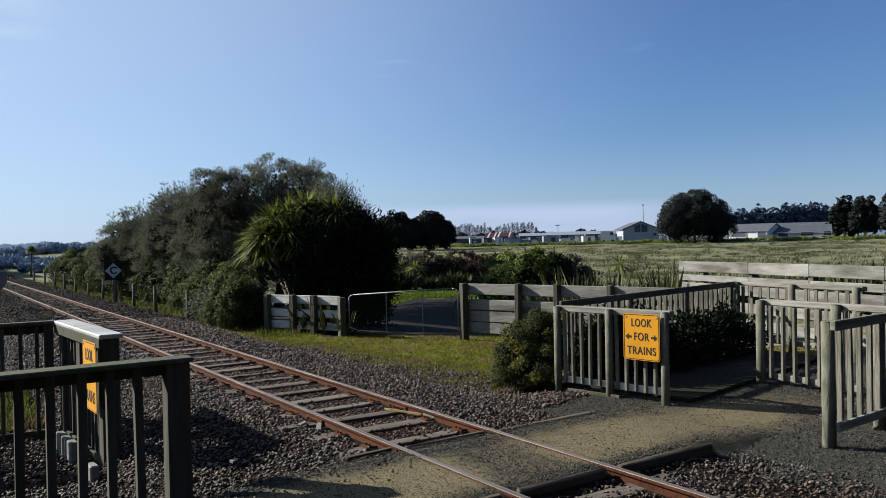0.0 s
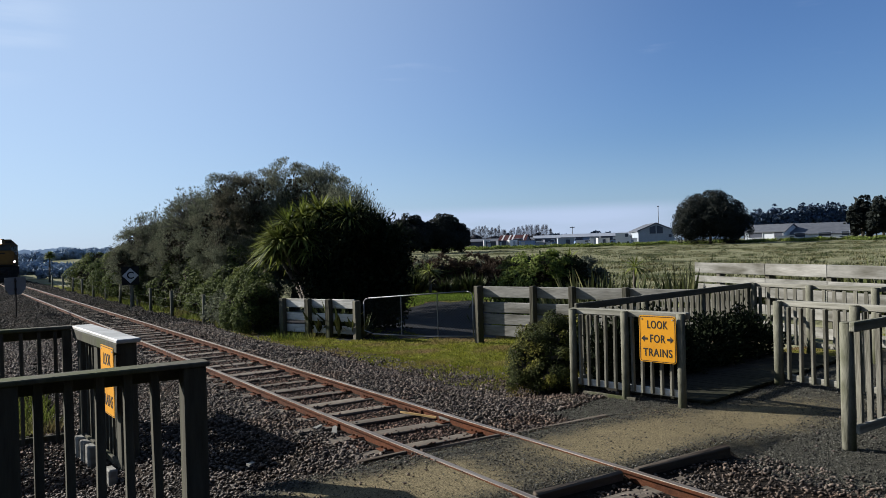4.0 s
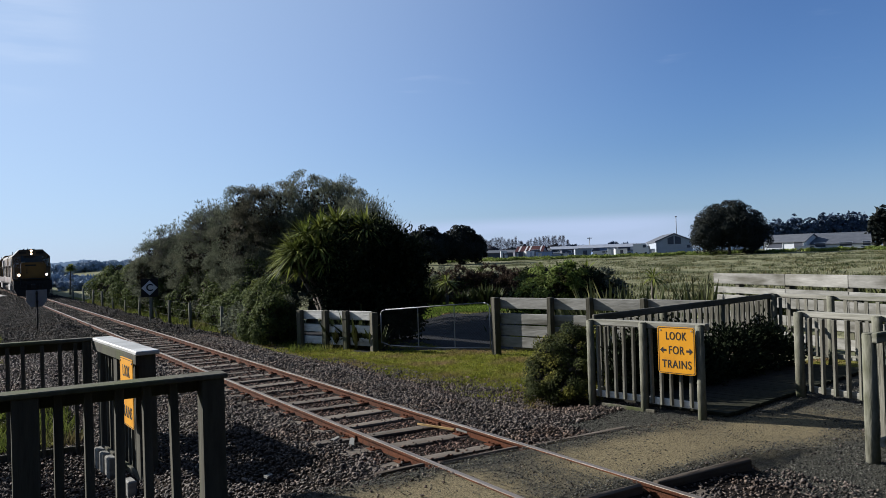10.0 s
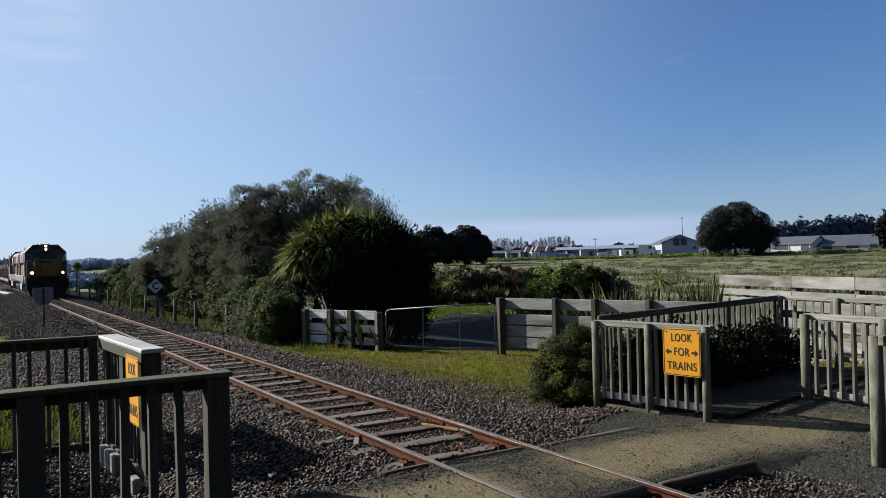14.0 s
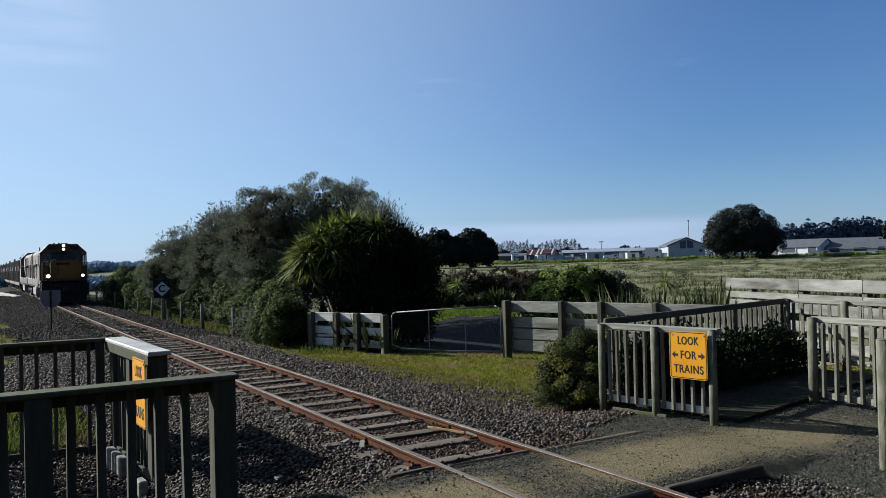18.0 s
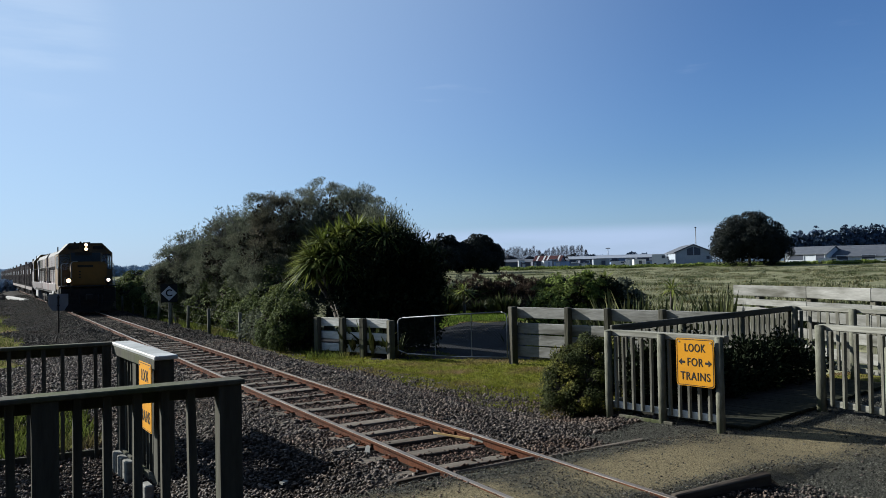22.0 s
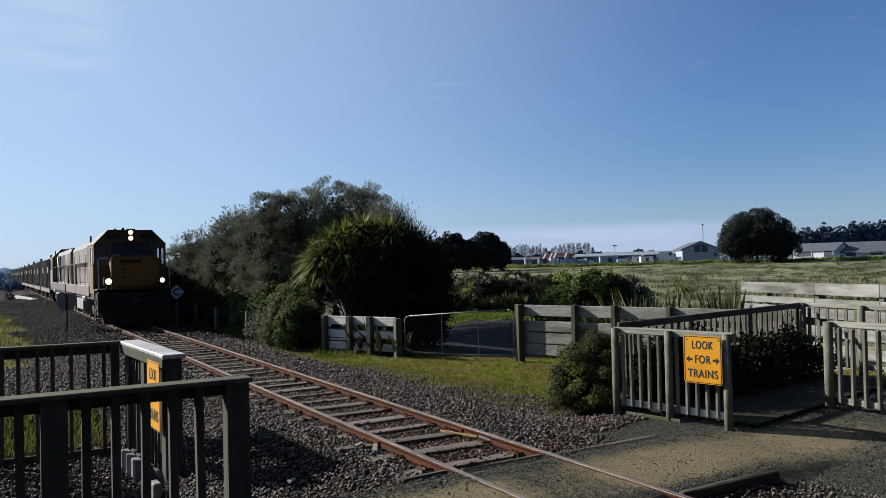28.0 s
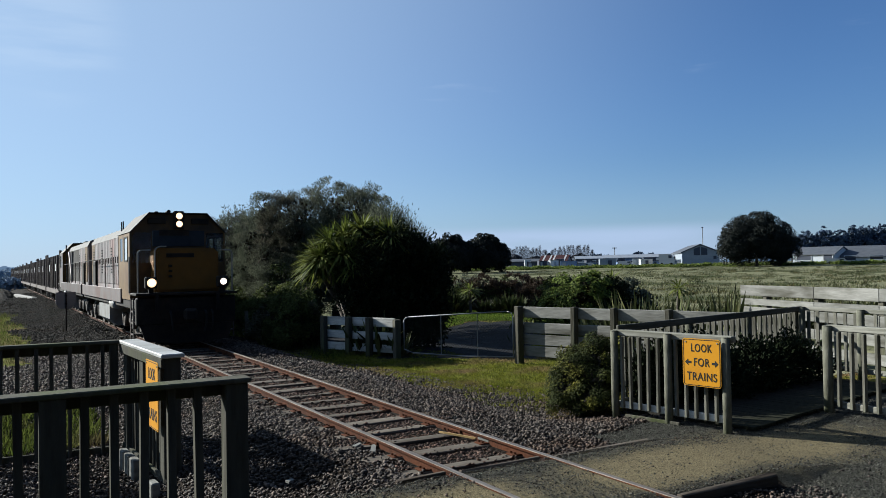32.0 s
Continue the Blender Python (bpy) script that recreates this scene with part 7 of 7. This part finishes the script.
    # boxes, tanks and small vehicles standing among the sheds
    for k in range(26):
        az, d = 36.2 + 0.42 * k + RNG.uniform(-0.15, 0.15), RNG.uniform(214, 232)
        if 47.0 < az < 50.2:
            continue
        x, y = at(az, d)
        w, h = RNG.uniform(1.6, 4.6), RNG.uniform(0.9, 2.3)
        v = thing("storage_box", pose(x, y, float(gz(x, y)), 0, 0, -az + RNG.uniform(-25, 25)), "small pale storage box standing among the sheds", "container", "storage boxes")
        bm = bmesh.new()
        add_box(bm, (0, 0, h / 2 - 0.1), (w, 1.8, h + 0.2), bevel=0.05)
        part("body", bm, (VANWHITE, DARKWALL, BLUEWALL, DARKWALL, WALLGREY)[k % 5], v)
        bm = bmesh.new()
        add_box(bm, (0, 0, h + 0.03), (w + 0.15, 1.95, 0.08), bevel=0.02)
        part("lid", bm, (ROOFPALE, ROOFGREY)[k % 2], v)
        bm = bmesh.new()
        add_box(bm, (w * RNG.uniform(-0.3, 0.3), -0.92, h * 0.45), (w * 0.25, 0.06, h * 0.7), bevel=0.01)
        part("door", bm, (DARKWALL, WALLGREY)[k % 2], v)
    # masts
    for az, d, h, l in ((48.62, 226, 10.4, "tall thin lattice mast rising behind the hangar"), (42.55, 240, 5.6, "floodlight pole with lamps on a crossbar"), (50.9, 260, 6, "thin grey pole behind the dome tree")):
        x, y = at(az, d)
        p = thing("mast", pose(x, y, float(gz(x, y)), 0, 0, -az), l, "mast")
        bm = bmesh.new()
        add_rod(bm, (0, 0, -0.3), (0, 0, h), 0.14, 0.09, 6)
        part("pole", bm, GALV, p)
        bm = bmesh.new()
        add_box(bm, (0, 0, h - 0.2), (0.5 if h > 8 else 1.4, 0.2, 0.22))
        part("lamp_bar", bm, DARKSTEEL, p)
    # dark tree belt under the skyline and far hills
    def ridge(name, label, az0, az1, d, h0, h1, mat, n, seed):
        bm = bmesh.new()
        r = np.random.default_rng(seed)
        top = []
        for i in range(n + 1):
            az = az0 + (az1 - az0) * i / n
            x, y = at(az, d)
            z = h0 + (h1 - h0) * (0.5 + 0.25 * math.sin(az * 0.76 + seed) + 0.15 * math.sin(az * 2.0) + 0.06 * math.sin(az * 9.0 + seed) + 0.08 * r.uniform(-1, 1))
            x2, y2 = at(az, d + 60)
            top.append((bm.verts.new((x, y, -3)), bm.verts.new((x, y, z)), bm.verts.new((x2, y2, -3))))
        for p, q in zip(top, top[1:]):
            bm.faces.new((p[0], q[0], q[1], p[1]))
            bm.faces.new((p[1], q[1], q[2], p[2]))
        solo(name, bm, mat, label, "hill", kind="structure")
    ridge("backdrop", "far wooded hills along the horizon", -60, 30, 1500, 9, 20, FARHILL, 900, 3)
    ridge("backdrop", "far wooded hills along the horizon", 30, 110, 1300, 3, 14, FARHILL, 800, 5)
    # far trees beyond the end of the hedge and the lone palm
    for az, d, w, h in ((3.0, 260, 18, 3.3), (4.2, 250, 16, 2.7), (5.4, 240, 12, 2.5), (7.6, 230, 14, 2.6), (9, 240, 16, 2.6), (-1.5, 250, 18, 4.5), (1.2, 270, 18, 3.6)):
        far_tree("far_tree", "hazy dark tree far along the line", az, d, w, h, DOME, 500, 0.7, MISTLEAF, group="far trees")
    x, y = at(6.03, 80)
    cabbage_tree((x, y), [(0.1, 0, 2.45)], "lone slim cabbage tree with a round head", 0.58, 420, 0.06)
    x, y = at(2.6, 170)
    p = thing("power_pole", pose(x, y, float(gz(x, y))), "timber power pole with a crossarm far along the line", "pole")
    bm = bmesh.new()
    add_rod(bm, (0, 0, -0.4), (0, 0, 5.4), 0.16, 0.11, 7)
    part("pole", bm, BARK, p)
    bm = bmesh.new()
    add_box(bm, (0, 0, 4.9), (1.8, 0.12, 0.14))
    part("crossarm", bm, BARK, p)
    # low concrete culvert head by the mound
    bm = bmesh.new()
    add_box(bm, (0, 0, 0), (0.45, 15.0, 0.4), bevel=0.05)
    solo("culvert_head", bm, CONCRETE, "pale low concrete beam of a culvert beside the line", "culvert", m=pose(2.35, 82, -0.2, 0, 0, 4))
    # heap of dark soil beyond the grass
    bm = bmesh.new()
    rings = []
    for i in range(9):
        q = i / 8
        rings.append([bm.verts.new((math.cos(a) * 2.1 * q * (1 + 0.12 * math.sin(3 * a)), math.sin(a) * 13 * q * (1 + 0.1 * math.sin(5 * a + 1)), 0.85 * (1 - q * q) ** 1.3 + 0.05 * math.sin(a * 7 + i * 2) - 0.35 * q ** 6)) for a in [2 * math.pi * k / 24 for k in range(24)]])
    for u, v in zip(rings, rings[1:]):
        for k in range(24):
            bm.faces.new((u[k], v[k], v[(k + 1) % 24], u[(k + 1) % 24]))
    solo("soil_heap", bm, BALLAST, "low heap of dark soil beside the line", "heap", m=pose(0.15, 92, float(gz(0.15, 92))))


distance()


def motions():
    for ob, back in TRAIN:
        turned = ob is second
        walk(ob, [(t, pose(TX, train_y(t) + back, 0, 0, 0, 180 if turned else 0)) for t in range(0, 33)])
        for w in ob.children:
            if "radius" in w:
                r, y = w["radius"], w.location.y
                walk(w, [(k * 0.25, pose(0, y, r, (-1 if turned else 1) * math.degrees((train_y(0) - train_y(k * 0.25)) / r))) for k in range(129)])


motions()
